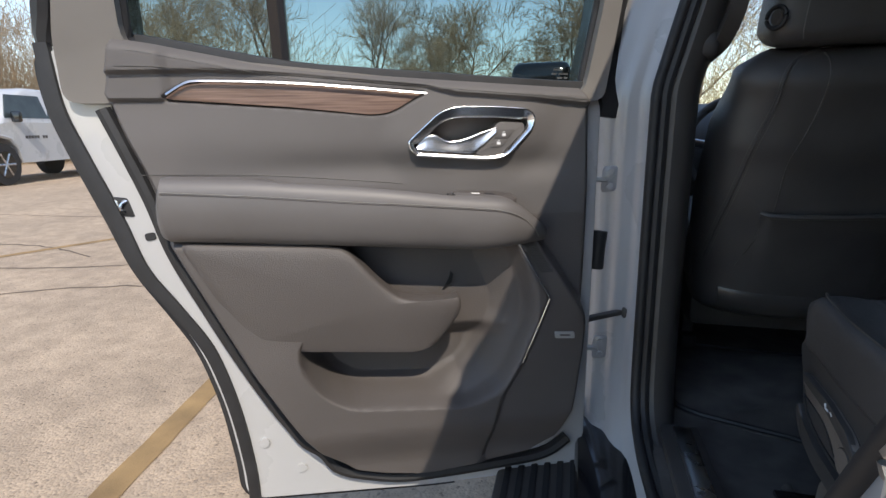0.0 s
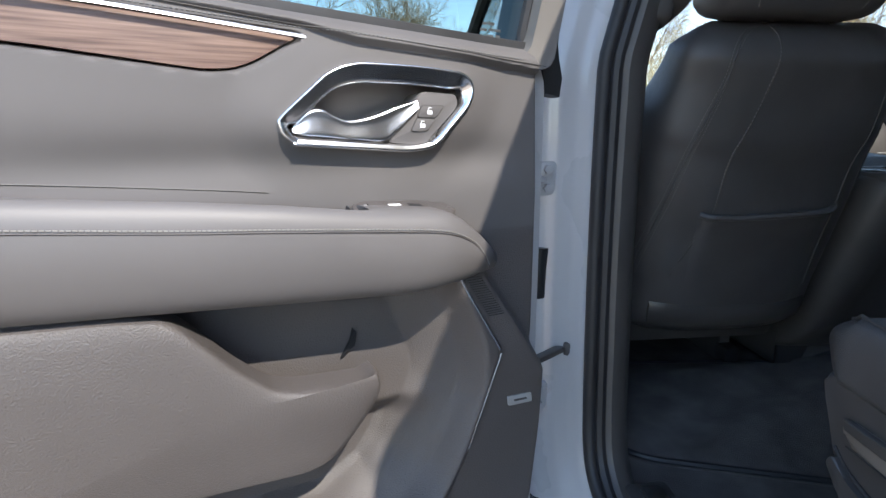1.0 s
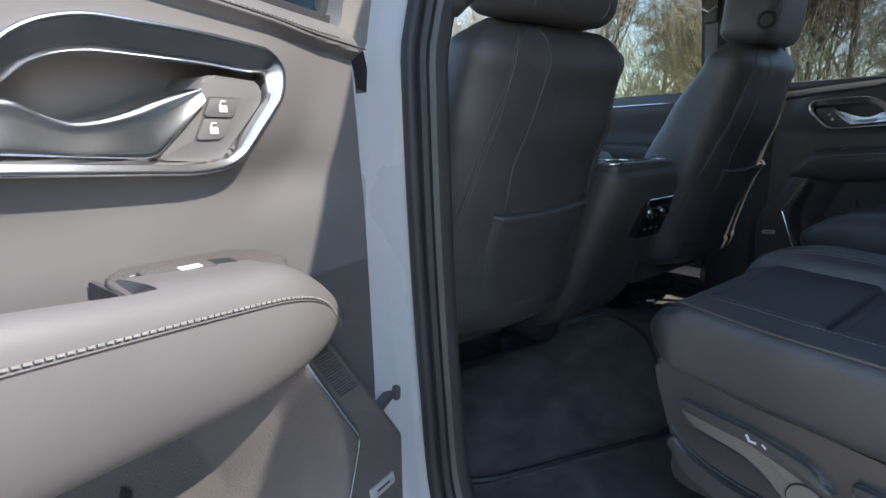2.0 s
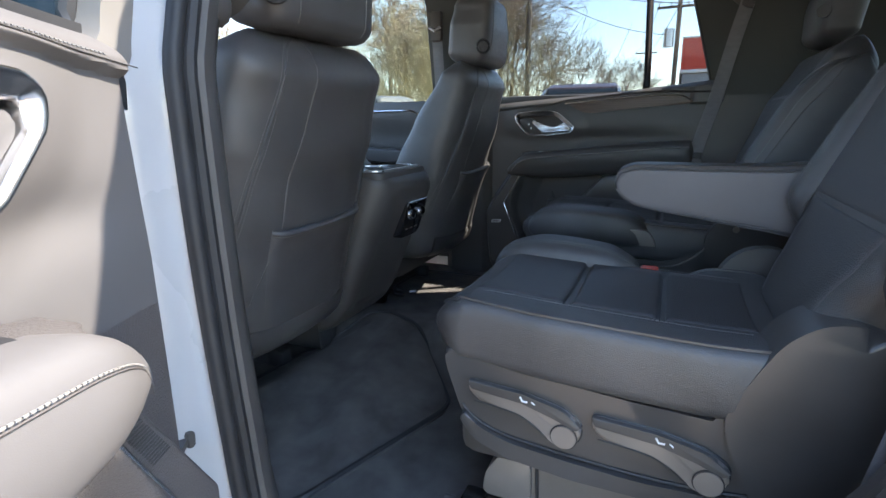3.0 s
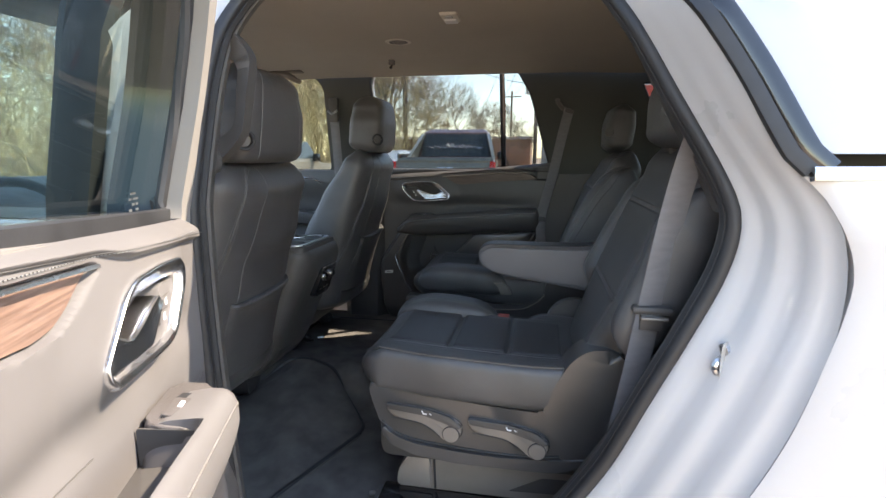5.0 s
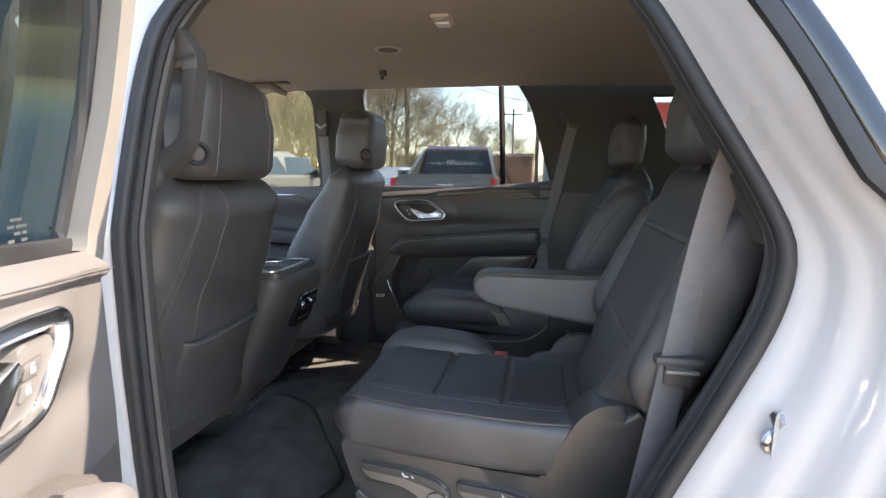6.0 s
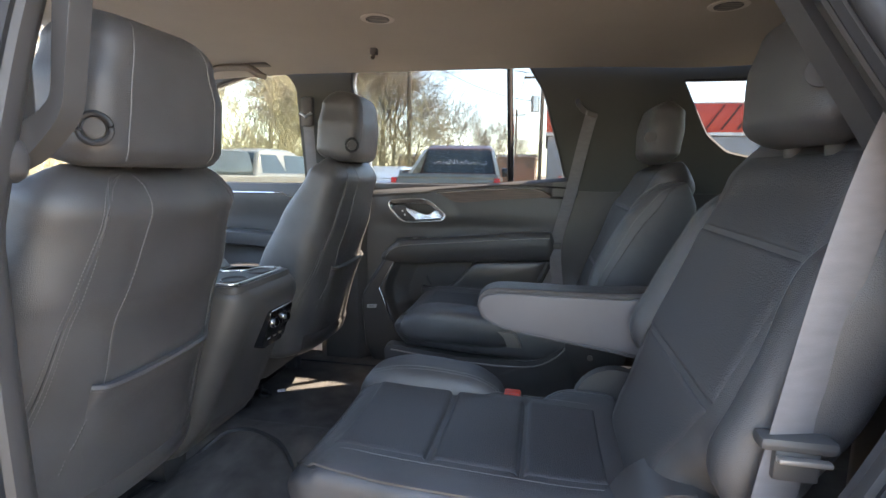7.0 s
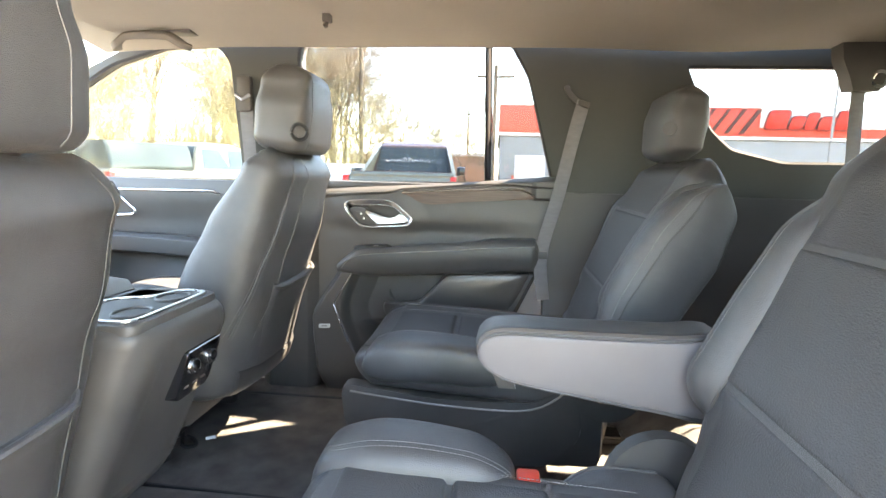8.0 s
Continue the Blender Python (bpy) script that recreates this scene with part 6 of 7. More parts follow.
# overlapping floor mats with bound edges
def mat_thing(poly, z, label):
    c = np.mean(np.array(poly), 0)
    m = thing("floor_mat", (c[0], c[1], FLOOR), label, "floor mat", "floor mats")
    out = rounded(poly, 0.06, 6)
    part("carpet_pad", plate(out, lambda a, b, n: Vector((a, b, floor_height(a, b) + 0.012 + n + z)), -0.012, 0.0, 0.003), CARPET, m)
    part("binding", tube([Vector((a, b, floor_height(a, b) + 0.012 + z)) for a, b in out], 0.006, 6, True), RUBBER, m)
    return m


mat_thing([(-0.79, 0.01), (-0.74, -0.03), (-0.33, -0.165), (-0.11, 0.02), (-0.06, 0.18), (-0.21, 0.36), (-0.72, 0.40)], 0.0, "black carpet floor mat with bound edge")
mat_thing([(0.12, -0.20), (0.70, -0.10), (0.70, 0.42), (0.14, 0.42)], 0.0, "black carpet floor mat with bound edge")
st = thing("door_striker", (-0.86, -0.983, 1.062), "steel door striker bolted to the jamb", "door striker")
part("plate", plate(rounded([(-0.03, -0.045), (0.03, -0.03), (0.03, 0.03), (-0.03, 0.045)], 0.015), lambda a, b, n: Vector((-0.868 + a * 0.75 - n * 0.5, -0.985 - a * 0.55 + n * 0.8, 1.062 + b)), 0.0, 0.006, 0.002), BADGE, st)
part("loop", tube(spline([(-0.872, -0.983, 1.077), (-0.885, -0.963, 1.072), (-0.888, -0.957, 1.062), (-0.885, -0.963, 1.052), (-0.872, -0.983, 1.047)], 18), 0.006, 8), SATIN, st)
for dz in (0.027, -0.027):
    part("bolt", tube([(-0.875, -0.980, 1.062 + dz), (-0.880, -0.970, 1.062 + dz)], 0.011, 6), SATIN, st)

# loose cable on the floor by the console
cb = thing("charging_cable", (0.29, 0.34, FLOOR + 0.02), "short black cable with white plug on the floor", "cable")
part("cord", tube(spline([(0.22, 0.40, 0.600), (0.26, 0.36, 0.585), (0.30, 0.37, 0.600), (0.33, 0.34, 0.580), (0.30, 0.31, 0.578), (0.27, 0.33, 0.590), (0.31, 0.35, 0.605)], 40), 0.006, 8), RUBBER, cb)
part("plug", tube([(0.335, 0.30, 0.580), (0.345, 0.275, 0.582)], 0.005, 8), MARK, cb, "white plug")


# ---- outdoors: ground ----
BARK = material("grey_brown_bark", (0.16, 0.125, 0.095), 0.95, vary=0.3, big=4, fine=40, bump=0.8, depth=0.02)
TWIG = material("bare_twigs", (0.31, 0.235, 0.155), 0.95, vary=0.3, big=0.8, fine=30, bump=0)
BUD = material("yellow_green_buds", (0.42, 0.36, 0.20), 0.8, vary=0.3, big=0.7, fine=20, bump=0)
GRASS = material("dry_grass", (0.20, 0.19, 0.075), 0.95, vary=0.35, big=0.4, fine=30, bump=0.8, depth=0.03)
STRIPE = material("worn_brown_paint", (0.30, 0.19, 0.085), 0.9, vary=0.25, big=6, fine=120, bump=0.5, depth=0.003)
CRACK = material("dark_joint_filler", (0.14, 0.105, 0.075), 0.95, vary=0.3, big=4, fine=100, bump=0.5, depth=0.003)


gm = bmesh.new()
xs = [-400, -150, -60, -30, -15, -8, -4, 0, 4, 8, 15, 24, 60, 150, 400]
rows = [[gm.verts.new((x, y, 0)) for x in xs] for y in xs]
for r, q in zip(rows, rows[1:]):
    for i in range(len(xs) - 1):
        gm.faces.new((r[i], r[i + 1], q[i + 1], q[i]))
tagged(part("ground", gm, CONCRETE), "worn pinkish concrete car park", "ground", "", "structure")


def strip(name, pts, wide, mat, label, cat, wobble=0.0, z=0.004):
    bm = bmesh.new()
    rnd = random.Random(name + str(pts))
    p = spline([(a, b, 0) for a, b in pts], 40)
    prev = None
    for i, q in enumerate(p):
        t = (p[min(i + 1, 39)] - p[max(i - 1, 0)]).normalized()
        s = Vector((-t.y, t.x, 0)) * wide / 2
        o = Vector((rnd.uniform(-1, 1), rnd.uniform(-1, 1), 0)) * wobble
        a, b = bm.verts.new(q + s + o + Vector((0, 0, z))), bm.verts.new(q - s + o + Vector((0, 0, z)))
        if prev:
            bm.faces.new((prev[0], a, b, prev[1]))
        prev = (a, b)
    return tagged(part(name, bm, mat), label, cat, "", "structure")


strip("parking_stripe", [(-2.45, -0.7), (-2.62, 0.15), (-2.74, 0.70), (-3.3, 3.4)], 0.11, STRIPE, "faded brown painted parking stripe on concrete", "road marking", 0.004)
strip("parking_stripe", [(-8.6, -2.0), (-7.0, 2.0), (-5.8, 4.6)], 0.11, STRIPE, "faded brown painted parking stripe on concrete", "road marking", 0.004)
for line in ([(-9.0, 2.4), (-6.55, 2.2), (-5.2, 2.55), (-3.8, 3.3), (-2, 4.0)], [(-14, 5.6), (-10.8, 4.8), (-7, 4.9), (-3, 5.6)], [(-6.4, 0.6), (-5.5, 1.55), (-4.6, 2.0), (-3.2, 2.2), (-1.6, 2.1)], [(-12, 3.6), (-8.1, 3.08), (-6.8, 3.06), (-5.8, 2.75)]):
    strip("ground_crack", line, 0.025, CRACK, "dark filled crack in the concrete", "crack", 0.02, 0.003)
verge = bmesh.new()
for x0, y0, x1, y1 in ((-70, 24, 60, 80), (19.5, 3.0, 29, 26)):
    f = [verge.verts.new((x, y, 0.02)) for x, y in ((x0, y0), (x1, y0), (x1, y1), (x0, y1))]
    verge.faces.new(f)
tagged(part("grass_verge", verge, GRASS), "dry yellowish grass verge beyond the car park", "grass", "", "structure")


# ---- trees ----
def branch_mesh(name, segs, sides, mat, parent, kind="", least=0.0):
    """One mesh of tapered limbs: segs hold two points and two radii."""
    A, B = np.array([s[0] for s in segs]), np.array([s[1] for s in segs])
    ra, rb = np.maximum([s[2] for s in segs], least), np.maximum([s[3] for s in segs], least)
    t = B - A
    t /= np.linalg.norm(t, axis=1, keepdims=True) + 1e-9
    ref = np.where(np.abs(t[:, 2:3]) > 0.9, np.array([[1.0, 0, 0]]), np.array([[0, 0, 1.0]]))
    u = np.cross(t, ref)
    u /= np.linalg.norm(u, axis=1, keepdims=True)
    w = np.cross(t, u)
    verts, faces = [], []
    for k in range(sides):
        q = 2 * math.pi * k / sides
        o = u * math.cos(q) + w * math.sin(q)
        verts.append(A + o * ra[:, None])
        verts.append(B + o * rb[:, None])
    V = np.stack(verts, 1).reshape(-1, 3)
    per = sides * 2
    for i in range(len(segs)):
        b = i * per
        for k in range(sides):
            j = (k + 1) % sides
            faces.append((b + 2 * k, b + 2 * j, b + 2 * j + 1, b + 2 * k + 1))
    me = bpy.data.meshes.new(name)
    me.from_pydata(V.tolist(), [], faces)
    me.materials.append(mat)
    me.shade_smooth()
    ob = new(name, me)
    ob.parent = parent
    if kind:
        tagged(ob, kind=kind)
    return ob


def grow(rnd, p, d, length, r, depth, thick, thin, spread, droop):
    """Limbs that divide; thick ones and twigs go to separate lists."""
    n = 3
    for i in range(n):
        d2 = (d + Vector((rnd.gauss(0, 0.13), rnd.gauss(0, 0.13), rnd.gauss(0, 0.08) - droop))).normalized()
        q = p + d2 * length / n
        r2 = r * (0.86 if depth else 0.6)
        (thick if r > 0.022 else thin).append((p[:], q[:], r, r2))
        p, d, r = q, d2, r2
        if depth > 0 and (i or depth < 5):
            for _ in range(rnd.choice((1, 2)) if depth > 1 else 2):
                side = d.orthogonal().normalized()
                side.rotate(Matrix.Rotation(rnd.uniform(0, 6.283), 3, d))
                e = (d + side * rnd.uniform(0.5, spread)).normalized()
                grow(rnd, p, e, length * rnd.uniform(0.55, 0.78), r * rnd.uniform(0.45, 0.68), depth - 1, thick, thin, spread, droop)
    if depth > 0:
        grow(rnd, p, d, length * 0.7, r * 0.8, depth - 1, thick, thin, spread, droop)


def make_tree(seed, height, label, depth=5, buds=0, spread=0.95, droop=0.0):
    rnd = random.Random(seed)
    t = thing("bare_tree", (0, 0, 0), label, "tree", "trees")
    thick, thin = [], []
    grow(rnd, Vector((0, 0, 0)), Vector((0, 0, 1)), height * 0.36, height * 0.017, depth, thick, thin, spread, droop)
    branch_mesh("trunk", thick, 6, BARK, t)
    branch_mesh("crown", thin, 3, TWIG, t, "", 0.0085)
    if buds:
        bits = []
        for a, b, _, _ in rnd.sample(thin, min(len(thin), buds)):
            q = Vector(a).lerp(Vector(b), rnd.random())
            o = Vector((rnd.gauss(0, 1), rnd.gauss(0, 1), rnd.gauss(0, 1))).normalized() * rnd.uniform(0.03, 0.06)
            bits.append((q[:], (q + o)[:], 0.022, 0.008))
        branch_mesh("leaves", bits, 3, BUD, t)
    return t


T1 = make_tree(3, 11.0, "tall bare deciduous tree with fine brown twigs")
T2 = make_tree(8, 9.0, "spreading bare tree with tangled branches", 5, 0, 1.15)
T3 = make_tree(21, 7.5, "budding tree with yellow green young leaves", 5, 5000, 0.9, 0.02)
T1.matrix_basis = pose(-13.5, 30, 0, 0, 0, 40)
T2.matrix_basis = pose(-7.0, 27, 0, 0, 0, 10)
T3.matrix_basis = pose(20.5, 9.0, 0, 0, 0, 0)
rnd = random.Random(5)
for src, x, y, k in ((T1, -19.5, 29, 1.1), (T2, -11.0, 33, 1.1), (T2, -3.5, 31, 1.0), (T1, -2.0, 28, 0.9), (T1, -25, 27, 1.0), (T2, -28, 22, 0.9), (T2, -33, 17, 0.8), (T1, -36, 25, 1.0), (T1, 5, 30, 1.0), (T2, 11, 28, 1.0),
                     (T1, 24.5, 7.6, 0.95), (T2, 27, 6.0, 0.85), (T1, 30, 9.0, 1.0), (T3, 21.5, 12.0, 1.05), (T2, 25.5, 13.5, 1.1), (T1, 22.5, 16.5, 1.1), (T3, 19.5, 15.5, 0.9), (T2, 33, 4.2, 0.7), (T1, 38, 12, 1.1), (T2, 20, 21, 1.1), (T1, 16, 25, 1.0), (T2, 44, 2.0, 0.7)):
    c = copy_thing(src, pose(x, y, 0, 0, 0, rnd.uniform(0, 360)))
    c.scale = (k, k, k)


def thicket(name, spots, count, height, mat, label):
    """Dense bare undergrowth of fine stems."""
    r = random.Random(name)
    segs = []
    for x0, y0, x1, y1 in spots:
        for _ in range(count):
            f = r.random()
            p = Vector((x0 + (x1 - x0) * f + r.gauss(0, 0.8), y0 + (y1 - y0) * f + r.gauss(0, 0.8), 0))
            d = Vector((r.gauss(0, 0.35), r.gauss(0, 0.35), 1)).normalized()
            h = height * r.uniform(0.4, 1.15)
            for i in range(4):
                d = (d + Vector((r.gauss(0, 0.2), r.gauss(0, 0.2), 0))).normalized()
                q = p + d * h / 4
                segs.append((p[:], q[:], 0.016 - 0.003 * i, 0.013 - 0.003 * i))
                if i:
                    e = (d + Vector((r.gauss(0, 0.8), r.gauss(0, 0.8), 0.2))).normalized()
                    segs.append((q[:], (q + e * h * 0.22)[:], 0.009, 0.004))
                p = q
    e = thing(name, (spots[0][0], spots[0][1], 0), label, "bushes", "", "stuff")
    ob = branch_mesh("stems", segs, 3, mat, e, "stuff", 0.008)
    for v in ob.data.vertices:
        v.co -= Vector((spots[0][0], spots[0][1], 0))
    return e


thicket("bare_thicket", [(-60, 8, -18, 28), (-18, 34, 14, 36), (14, 30, 30, 24), (-60, 12, -20, 34), (-50, 20, -24, 34), (-34, 8, -18, 21), (-30, 14, -15, 24)], 1100, 6.5, TWIG, "dense bare brown undergrowth along the lot")
thicket("budding_hedge", [(17.5, 7.0, 17.0, 17.0), (18.5, 4.5, 18.0, 12.0), (4, 21, 11, 17.5), (10, 18, 17, 14)], 520, 4.6, BUD, "yellow green budding hedge behind the cars")

# ---- parked vehicles ----
PAINT_DARK = material("dark_pewter_paint", (0.15, 0.165, 0.145), 0.3, vary=0.1, big=3, fine=40, bump=0.02, coat=0.5)
# cab of the dark truck: a red reflection on pewter, put into the colour
PAINT_REFLECTION = material("dark_paint_red_reflection", (0.115, 0.068, 0.060), 0.3, vary=0.1, big=3, fine=40, bump=0.02, coat=0.5)
PAINT_TAN = material("beige_paint", (0.21, 0.20, 0.178), 0.35, vary=0.06, big=3, fine=40, bump=0.02, coat=0.5)
PAINT_BLUE = material("pale_blue_paint", (0.45, 0.53, 0.60), 0.3, vary=0.06, big=3, fine=40, bump=0.02, coat=0.5)
AUTOGLASS = material("dark_car_glass", (0.05, 0.06, 0.06), 0.06, vary=0.2, big=3, fine=20, bump=0)
SKYGLASS = material("pale_reflecting_glass", (0.05, 0.07, 0.085), 0.06, vary=0.2, big=3, fine=20, bump=0)
LENS_RED = material("red_lamp_lens", (0.55, 0.02, 0.015), 0.2, vary=0.1, bump=0)


def vehicle(name, m, label, paint, roof_paint, length=5.8, width=1.98, pickup=True, glazing=None):
    """A parked vehicle, nose along +y of its pose."""
    v = thing(name, m, label, "car")
    back = lambda bm: (bm.transform(m), bm)[1]
    L, W = length / 2, width / 2
    arch = lambda y: [(y - 0.50, 0.42), (y - 0.44, 0.72), (y - 0.25, 0.92), (y, 0.97), (y + 0.25, 0.92), (y + 0.44, 0.72), (y + 0.50, 0.42)]
    fa, ra = L - 1.05, -L + 1.25
    side = [(-L, 0.48)] + arch(ra) + arch(fa) + [(L, 0.42), (L, 0.90), (L - 0.12, 1.12), (L - 1.35, 1.22), (-L + 0.02, 1.28), (-L, 1.20)]
    ring = lambda k, x: [Vector((x * k, a, b)) for a, b in side]
    body = back(plate(side, lambda a, b, n: Vector((n, a, b)), -W, W, 0.0))
    bmesh.ops.bevel(body, geom=[e for e in body.edges if abs(e.verts[0].co.z - e.verts[1].co.z) < 0.4 and min(e.verts[0].co.z, e.verts[1].co.z) > 0.85], offset=0.05, segments=3, affect="EDGES")
    b = part("body", body, paint, v, "", 35)
    cab0, cab1 = (-0.75, 1.45) if pickup else (-L + 0.4, 1.2)
    rings = []
    for z, k, a0, a1 in ((1.18, 0.97, cab0 - 0.05, cab1 + 0.35), (1.28, 0.96, cab0, cab1 + 0.25), (1.60, 0.88, cab0 + 0.15, cab1 - 0.15), (1.84, 0.80, cab0 + 0.28, cab1 - 0.55), (1.92, 0.70, cab0 + 0.45, cab1 - 0.75)):
        if not pickup:
            z = 1.18 + (z - 1.18) * 0.55
        prof = rounded([(-W * k, a0), (W * k, a0), (W * k, a1), (-W * k, a1)], 0.12, 4)
        rings.append([Vector((a, c, z)) for a, c in prof])
    part("cab", back(loft(rings)), roof_paint, v, "", 35)
    zt = 1.80 if pickup else 1.50
    zb = 1.31 if pickup else 1.24
    slope = lambda z: cab0 + 0.02 + (z - 1.28) * (0.45 if pickup else 0.9)
    part("rear_window", back(loft([[Vector((x * (0.90 - 0.10 * (z - zb) / 0.5) * W * 0.92, slope(z) - 0.035 - (0.0 if k else -0.05), z)) for x, z in ((-1, zb), (1, zb), (1, zt), (-1, zt))] for k in (0, 1)])), AUTOGLASS, v, "dark rear window")
    for sx in (-1, 1):
        for a0, a1 in ((cab0 + 0.25, cab0 + 0.98), (cab0 + 1.08, cab1 + 0.02)):
            quad = [(a0, zb), (a1 + 0.12, zb), (a1 - 0.12, zt - 0.03), (a0 + 0.06, zt - 0.03)]
            wx = lambda z: W * (0.958 - 0.16 * max(0, (z - 1.28) / 0.58 if pickup else (z - 1.23) / 0.32))
            part("side_window", back(loft([[Vector((sx * (wx(z) + d), a, z)) for a, z in quad] for d in (-0.02, 0.012)])), glazing or AUTOGLASS, v)
        part("mirror", back(box((sx * W - 0.02 if sx > 0 else -W - 0.20, cab1 - 0.10, 1.22), (sx * W + 0.20 if sx > 0 else -W + 0.02, cab1 + 0.02, 1.44), 0.04)), GLOSS_BLACK, v)
        part("tail_lamp", back(box((sx * W * 0.99 - 0.10, -L - 0.015, 0.82), (sx * W * 0.99 + 0.012, -L + 0.12, 1.22), 0.02)), LENS_RED, v, "red tail lamp")
        for y in (ra, fa):
            w = part("wheel", back(tube([(sx * W - 0.26 * sx, y, 0.41), (sx * W - 0.24 * sx, y, 0.41), (sx * W - 0.02 * sx, y, 0.41), (sx * W, y, 0.41)], 0.41, 28)), RUBBER, v)
            part("hub", back(tube([(sx * W - 0.05 * sx, y, 0.41), (sx * W + 0.012 * sx, y, 0.41)], 0.26, 20)), GLOSS_BLACK if paint is WHITE else SATIN, w)
            for q in range(6):
                part("rim_spoke", back(tube([(sx * (W + 0.010), y, 0.41), (sx * (W + 0.014), y + 0.24 * math.cos(q * 1.047), 0.41 + 0.24 * math.sin(q * 1.047))], 0.022, 6)), SATIN, w)
            part("arch_flare", back(tube([Vector((sx * (W + 0.005), a, c)) for a, c in arch(y)[1:-1]], 0.03, 6)), paint if pickup else GLOSS_BLACK, v)
        part("door_handle", back(box((sx * W - 0.01, cab0 + 0.40, 1.06), (sx * W + 0.025, cab0 + 0.62, 1.09), 0.008)), paint, v)
    if pickup:
        part("bed_well", back(box((-W + 0.12, -L + 0.08, 1.24), (W - 0.12, cab0 - 0.08, 1.292), 0.01)), HARD_BLACK, v)
        part("tailgate_handle", back(box((-0.16, -L - 0.02, 1.04), (0.16, -L + 0.02, 1.12), 0.015)), SATIN, v)
    part("rear_bumper", back(box((-W * 0.97, -L - 0.12, 0.48), (W * 0.97, -L + 0.05, 0.70), 0.04)), SATIN, v)
    part("front_bumper", back(box((-W * 0.97, L - 0.05, 0.45), (W * 0.97, L + 0.10, 0.75), 0.05)), paint, v)
    for sx in (-1, 1):
        part("head_lamp", back(box((sx * W * 0.78 - 0.2, L - 0.06, 0.86), (sx * W * 0.78 + 0.2, L + 0.02, 1.06), 0.03)), CHROME, v)
    return v


white_truck = vehicle("pickup_truck", pose(-15.9, 10.03, 0, 0, 0, 191.5) @ Matrix.Diagonal((1.05, 1.05, 1.24, 1)), "white four door pickup truck parked on the lot", WHITE, WHITE)
wm = white_truck.matrix_basis
bars = join(*[box((-0.996, 1.10 - 0.085 * i, 0.90), (-0.988, 1.165 - 0.085 * i, 0.96), 0.0) for i in range(8) if i != 5])
bars.transform(wm)
part("name_bar", bars, HARD_BLACK, white_truck, "dark lettering bars on the door")
dark_truck = vehicle("pickup_truck", pose(11.1, 1.38, 0, 0, 0, -86) @ Matrix.Diagonal((1, 1, 1.055, 1)), "dark pickup truck with a red reflection coloured into its cab, facing away", PAINT_DARK, PAINT_REFLECTION)
dm = dark_truck.matrix_basis
strokes = [(0.60, 0.10), (0.66, 0.02), (0.60, -0.06), (0.50, -0.03), (0.44, 0.03), (0.38, -0.05), (0.33, 0.04), (0.25, -0.05), (0.17, 0.10), (0.14, -0.05), (0.07, 0.03), (0.02, -0.05), (-0.08, 0.11), (-0.10, -0.05), (-0.19, 0.11), (-0.21, -0.05), (-0.32, 0.03), (-0.36, -0.05), (-0.46, 0.03), (-0.53, -0.04), (-0.64, 0.02)]
script = tube(spline([dm @ Vector((a, -0.705 + 0.26 * b, 1.53 + 0.58 * b)) for a, b in strokes], 160), 0.0055, 5)
for e in (-1, 1):
    fin = loft([[dm @ Vector((e * (0.93 - 0.16 * (z - 1.27) / 0.55 + d), y, z)) for y, z in ((-0.55, 1.27), (-1.75, 1.27), (-1.70, 1.31), (-0.62, 1.80), (-0.45, 1.82))] for d in (-0.035, 0.035)])
    part("sail_panel", fin, PAINT_DARK, dark_truck, "sloping panel behind the cab", 35)
part("window_sticker", script, MARK, dark_truck, "white decorative sticker across the rear window")
tan_truck = vehicle("pickup_truck", pose(10.95, 6.97, 0, 0, 0, -103), "pale silver pickup truck with a dark bed cap", PAINT_TAN, PAINT_TAN, 5.7, glazing=SKYGLASS)
cap_ring = [(-0.90, -2.75), (0.90, -2.75), (0.90, -0.72), (-0.90, -0.72)]
cap_bm = loft([[tan_truck.matrix_basis @ Vector((a * k, c, z)) for a, c in rounded(cap_ring, 0.08, 3)] for z, k in ((1.27, 1.0), (1.36, 1.0), (1.72, 0.90), (1.82, 0.82))])
part("bed_cap", cap_bm, AUTOGLASS, tan_truck, "dark glazed cap over the bed", 35)
vehicle("hatchback_car", pose(17.0, 4.9, 0, 0, 0, 85), "pale blue small car parked by the hedge", PAINT_BLUE, PAINT_BLUE, 4.4, 1.75, False)

# ---- shop, poles and wires ----
SHOP_RED = material("red_fascia", (0.62, 0.085, 0.055), 0.5, vary=0.06, big=1, fine=60, bump=0.1)
SHOP_GREY = material("grey_block_wall", (0.33, 0.34, 0.35), 0.8, vary=0.08, big=1, fine=60, bump=0.4, depth=0.004)
SHOP_WHITE = material("pale_band", (0.72, 0.72, 0.70), 0.6, vary=0.04, big=1, fine=60, bump=0.1)
shop = thing("retail_store", (38, -21, 0), "single storey shop with red fascia and grey walls", "building")
part("wall", box((30.0, -42, 0), (46, -0.7, 3.6), 0.02), SHOP_GREY, shop, "grey painted block wall")
part("fascia", box((29.9, -42.05, 3.62), (46.1, -0.6, 5.36), 0.02), SHOP_RED, shop, "red metal fascia")
part("fascia_band", box((29.86, -42.1, 3.62), (46.14, -0.56, 3.80), 0.01), SHOP_WHITE, shop, "pale band on the fascia")
part("parapet", box((29.88, -42.07, 5.36), (46.12, -0.58, 5.44), 0.01), SHOP_WHITE, shop)
part("service_door", box((29.94, -3.4, 0.0), (30.02, -1.6, 2.5), 0.02), SHOP_WHITE, shop, "pale service door")
part("bollard", tube([(29.4, -1.5, 0), (29.4, -1.5, 1.3)], 0.09, 12), SHOP_RED, shop)
part("roof_unit", box((33, -17.5, 5.4), (35, -14.6, 6.2), 0.05), SHOP_WHITE, shop)
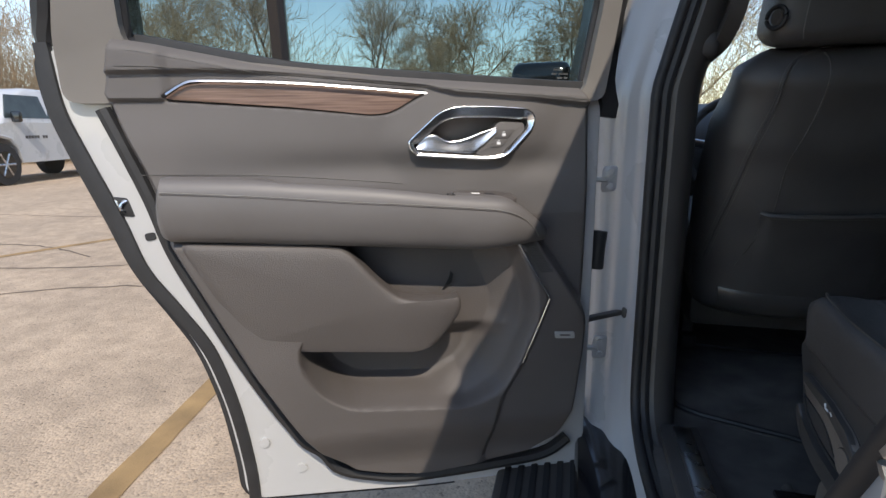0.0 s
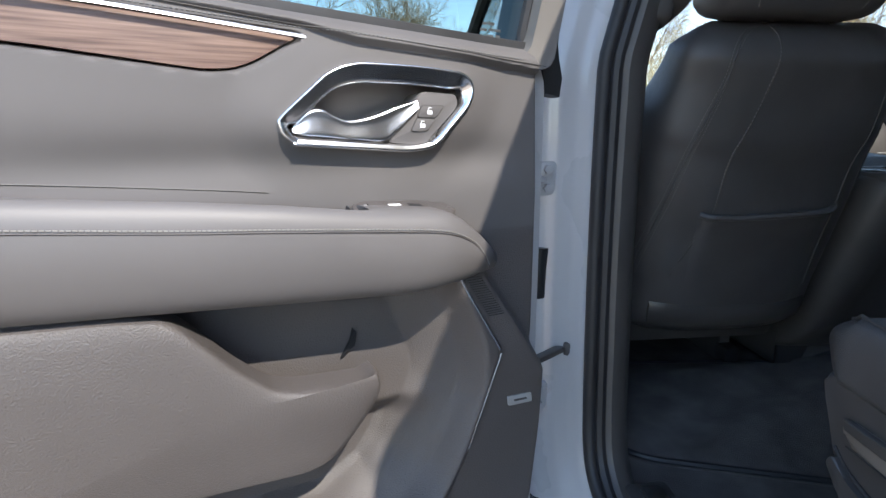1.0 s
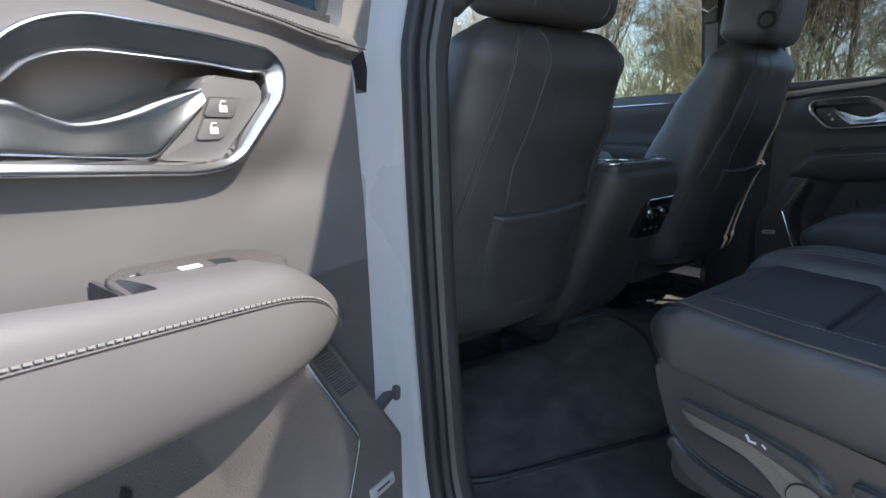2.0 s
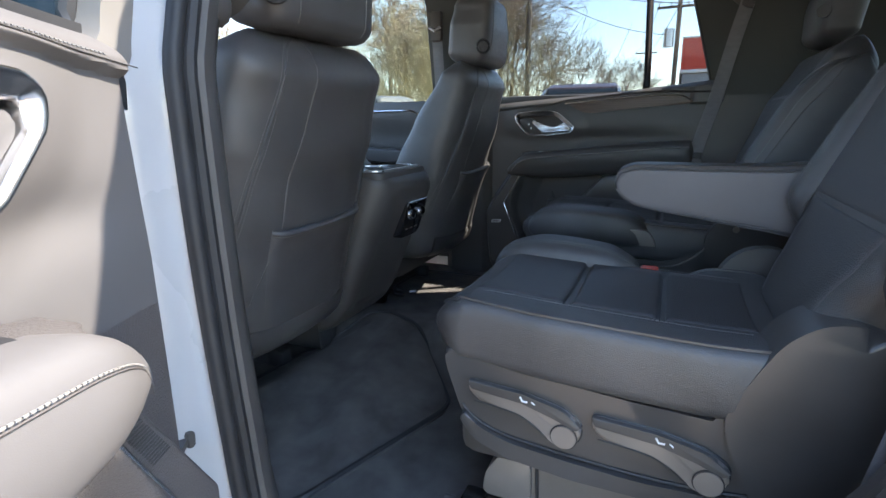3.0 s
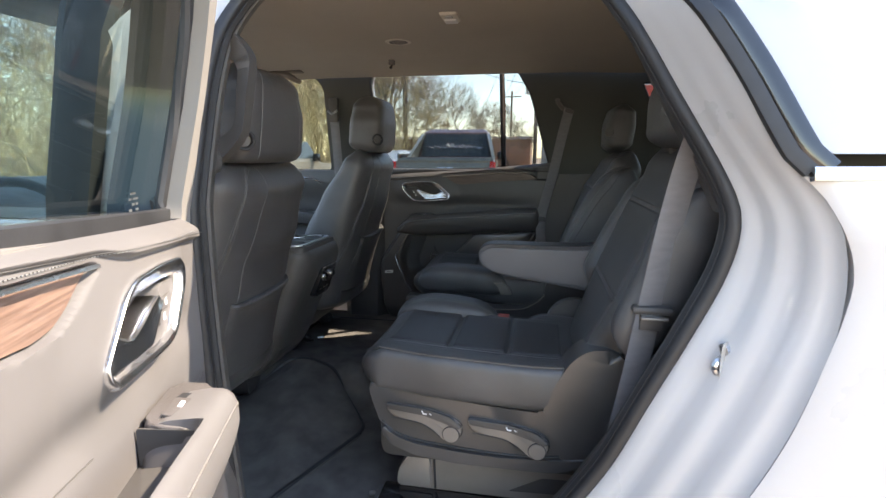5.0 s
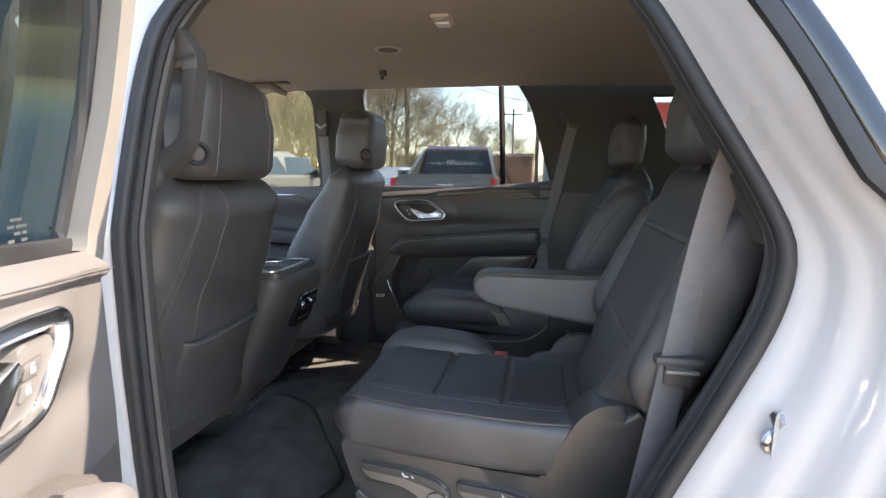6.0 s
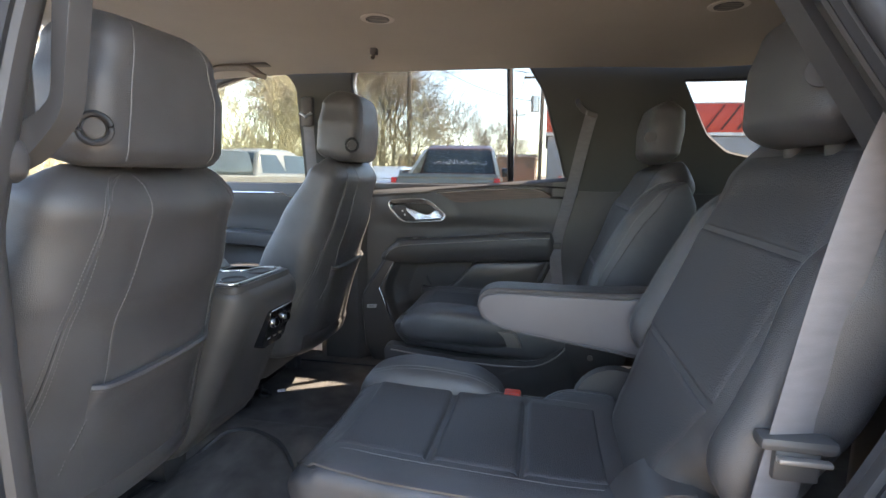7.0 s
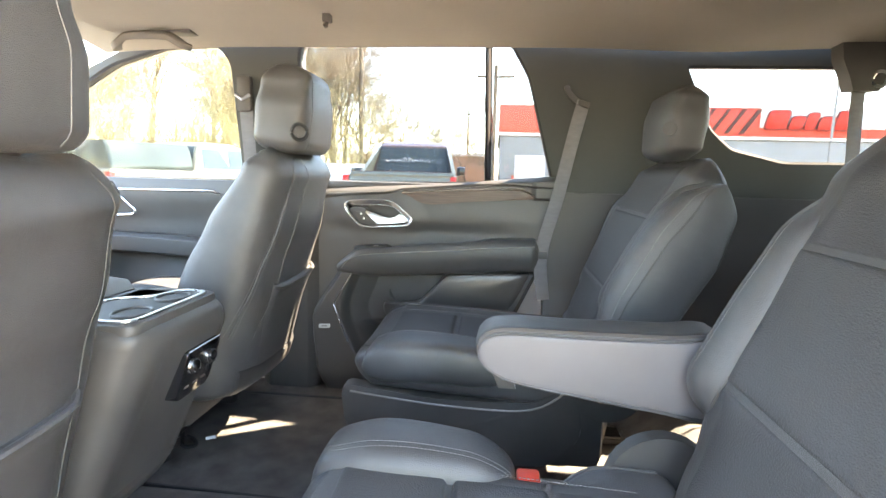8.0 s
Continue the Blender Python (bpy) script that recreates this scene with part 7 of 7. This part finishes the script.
part("sign_panel", box((29.87, -26.0, 4.30), (29.95, -15.1, 5.36), 0.01), SHOP_WHITE, shop, "pale sign panel on the fascia")
SIGN_DARK = material("sign_dark", (0.10, 0.03, 0.025), 0.5, vary=0.05, bump=0)
SIGN = material("sign_red", (0.55, 0.03, 0.02), 0.4, vary=0.05, bump=0)
for i in range(7):
    part("sign_stripe", plate([(-9.2 - 0.80 * i, 3.95), (-9.28 - 0.80 * i - 0.03 * i, 3.95), (-10.18 - 0.80 * i - 0.03 * i, 5.3), (-10.1 - 0.80 * i, 5.3)], lambda a, b, n: Vector((29.9 - n, a, b)), 0.0, 0.06, 0), SIGN_DARK, shop, "dark slanted sign stripe")
y0 = -15.25
for w, h in ((1.15, 1.05), (0.75, 0.75), (0.62, 0.95), (0.80, 0.75), (1.10, 1.05)):
    outline = rounded([(y0, 4.20), (y0 - w, 4.20), (y0 - w - 0.25, 4.20 + h), (y0 - 0.25, 4.20 + h)], 0.22)
    part("sign_shape", plate(outline, lambda a, b, n: Vector((29.86 - n, a, b)), 0.0, 0.14, 0.02), SIGN, shop, "raised red sign shape with dark edge")
    part("sign_edge", tube([Vector((29.74, a, b)) for a, b in outline], 0.030, 6, True), SIGN_DARK, shop)
    y0 -= w + 0.07
far = thing("brick_building", (60, 6, 0), "low brown building far behind the lot", "building")
part("wall", box((56, 0.5, 0), (70, 16, 3.2), 0.02), material("brown_wall", (0.30, 0.18, 0.12), 0.8, vary=0.1, big=0.5, fine=20, bump=0.3), far)
part("roof", box((55.8, 0.3, 3.2), (70.2, 16.2, 3.5), 0.02), SHOP_WHITE, far)


def pole(x, y, h, label, gear):
    p = thing("utility_pole", (x, y, 0), label, "utility pole", "utility poles")
    part("post", tube([(x, y, 0), (x, y, h * 0.5), (x, y, h)], 0.12, 10), BARK, p)
    if gear:
        part("crossarm", box((x - 0.06, y - 1.1, h - 0.7), (x + 0.06, y + 1.1, h - 0.58), 0.01), BARK, p)
        part("transformer", tube([(x, y + 0.42, h - 2.6), (x, y + 0.42, h - 1.7)], 0.26, 16), SATIN, p)
        for dy in (-1.0, -0.4, 0.4, 1.0):
            part("insulator", tube([(x, y + dy, h - 0.58), (x, y + dy, h - 0.42)], 0.04, 8), SHOP_WHITE, p)
    return p


pole(25.0, 6.4, 9.5, "weathered timber utility pole", False)
pole(30.0, -0.30, 7.6, "timber utility pole with transformer and crossarm", True)
pole(62.0, 3.0, 9.0, "distant timber utility pole", True)
lp = thing("lamp_post", (27, -17.2, 0), "tall slim lamp post by the shop", "street lamp")
part("post", tube([(27, -17.2, 0), (27, -17.2, 7.6)], 0.06, 8), SHOP_GREY, lp)
part("lamp_head", box((26.6, -18.0, 7.5), (27.1, -17.1, 7.65), 0.03), SHOP_GREY, lp)
WIRE = [((25, 6.4, 9.0), (30, -0.3, 7.1)), ((25, 6.4, 8.2), (30, -1.3, 7.1)), ((25, 6.4, 7.6), (30, 0.1, 5.6)), ((30, -0.3, 7.1), (62, 3, 8.5)), ((25, 6.4, 8.8), (16, 26, 8.6)), ((30, 0.7, 7.1), (62, 4, 8.5))]
for a, b in WIRE:
    a, b = Vector(a), Vector(b)
    c = thing("overhead_cable", a, "thin dark overhead cable between poles", "cable", "overhead cables")
    part("wire", tube([a.lerp(b, t / 12) - Vector((0, 0, 0.5 * (1 - (t / 6 - 1) ** 2))) for t in range(13)], 0.018, 5), RUBBER, c)
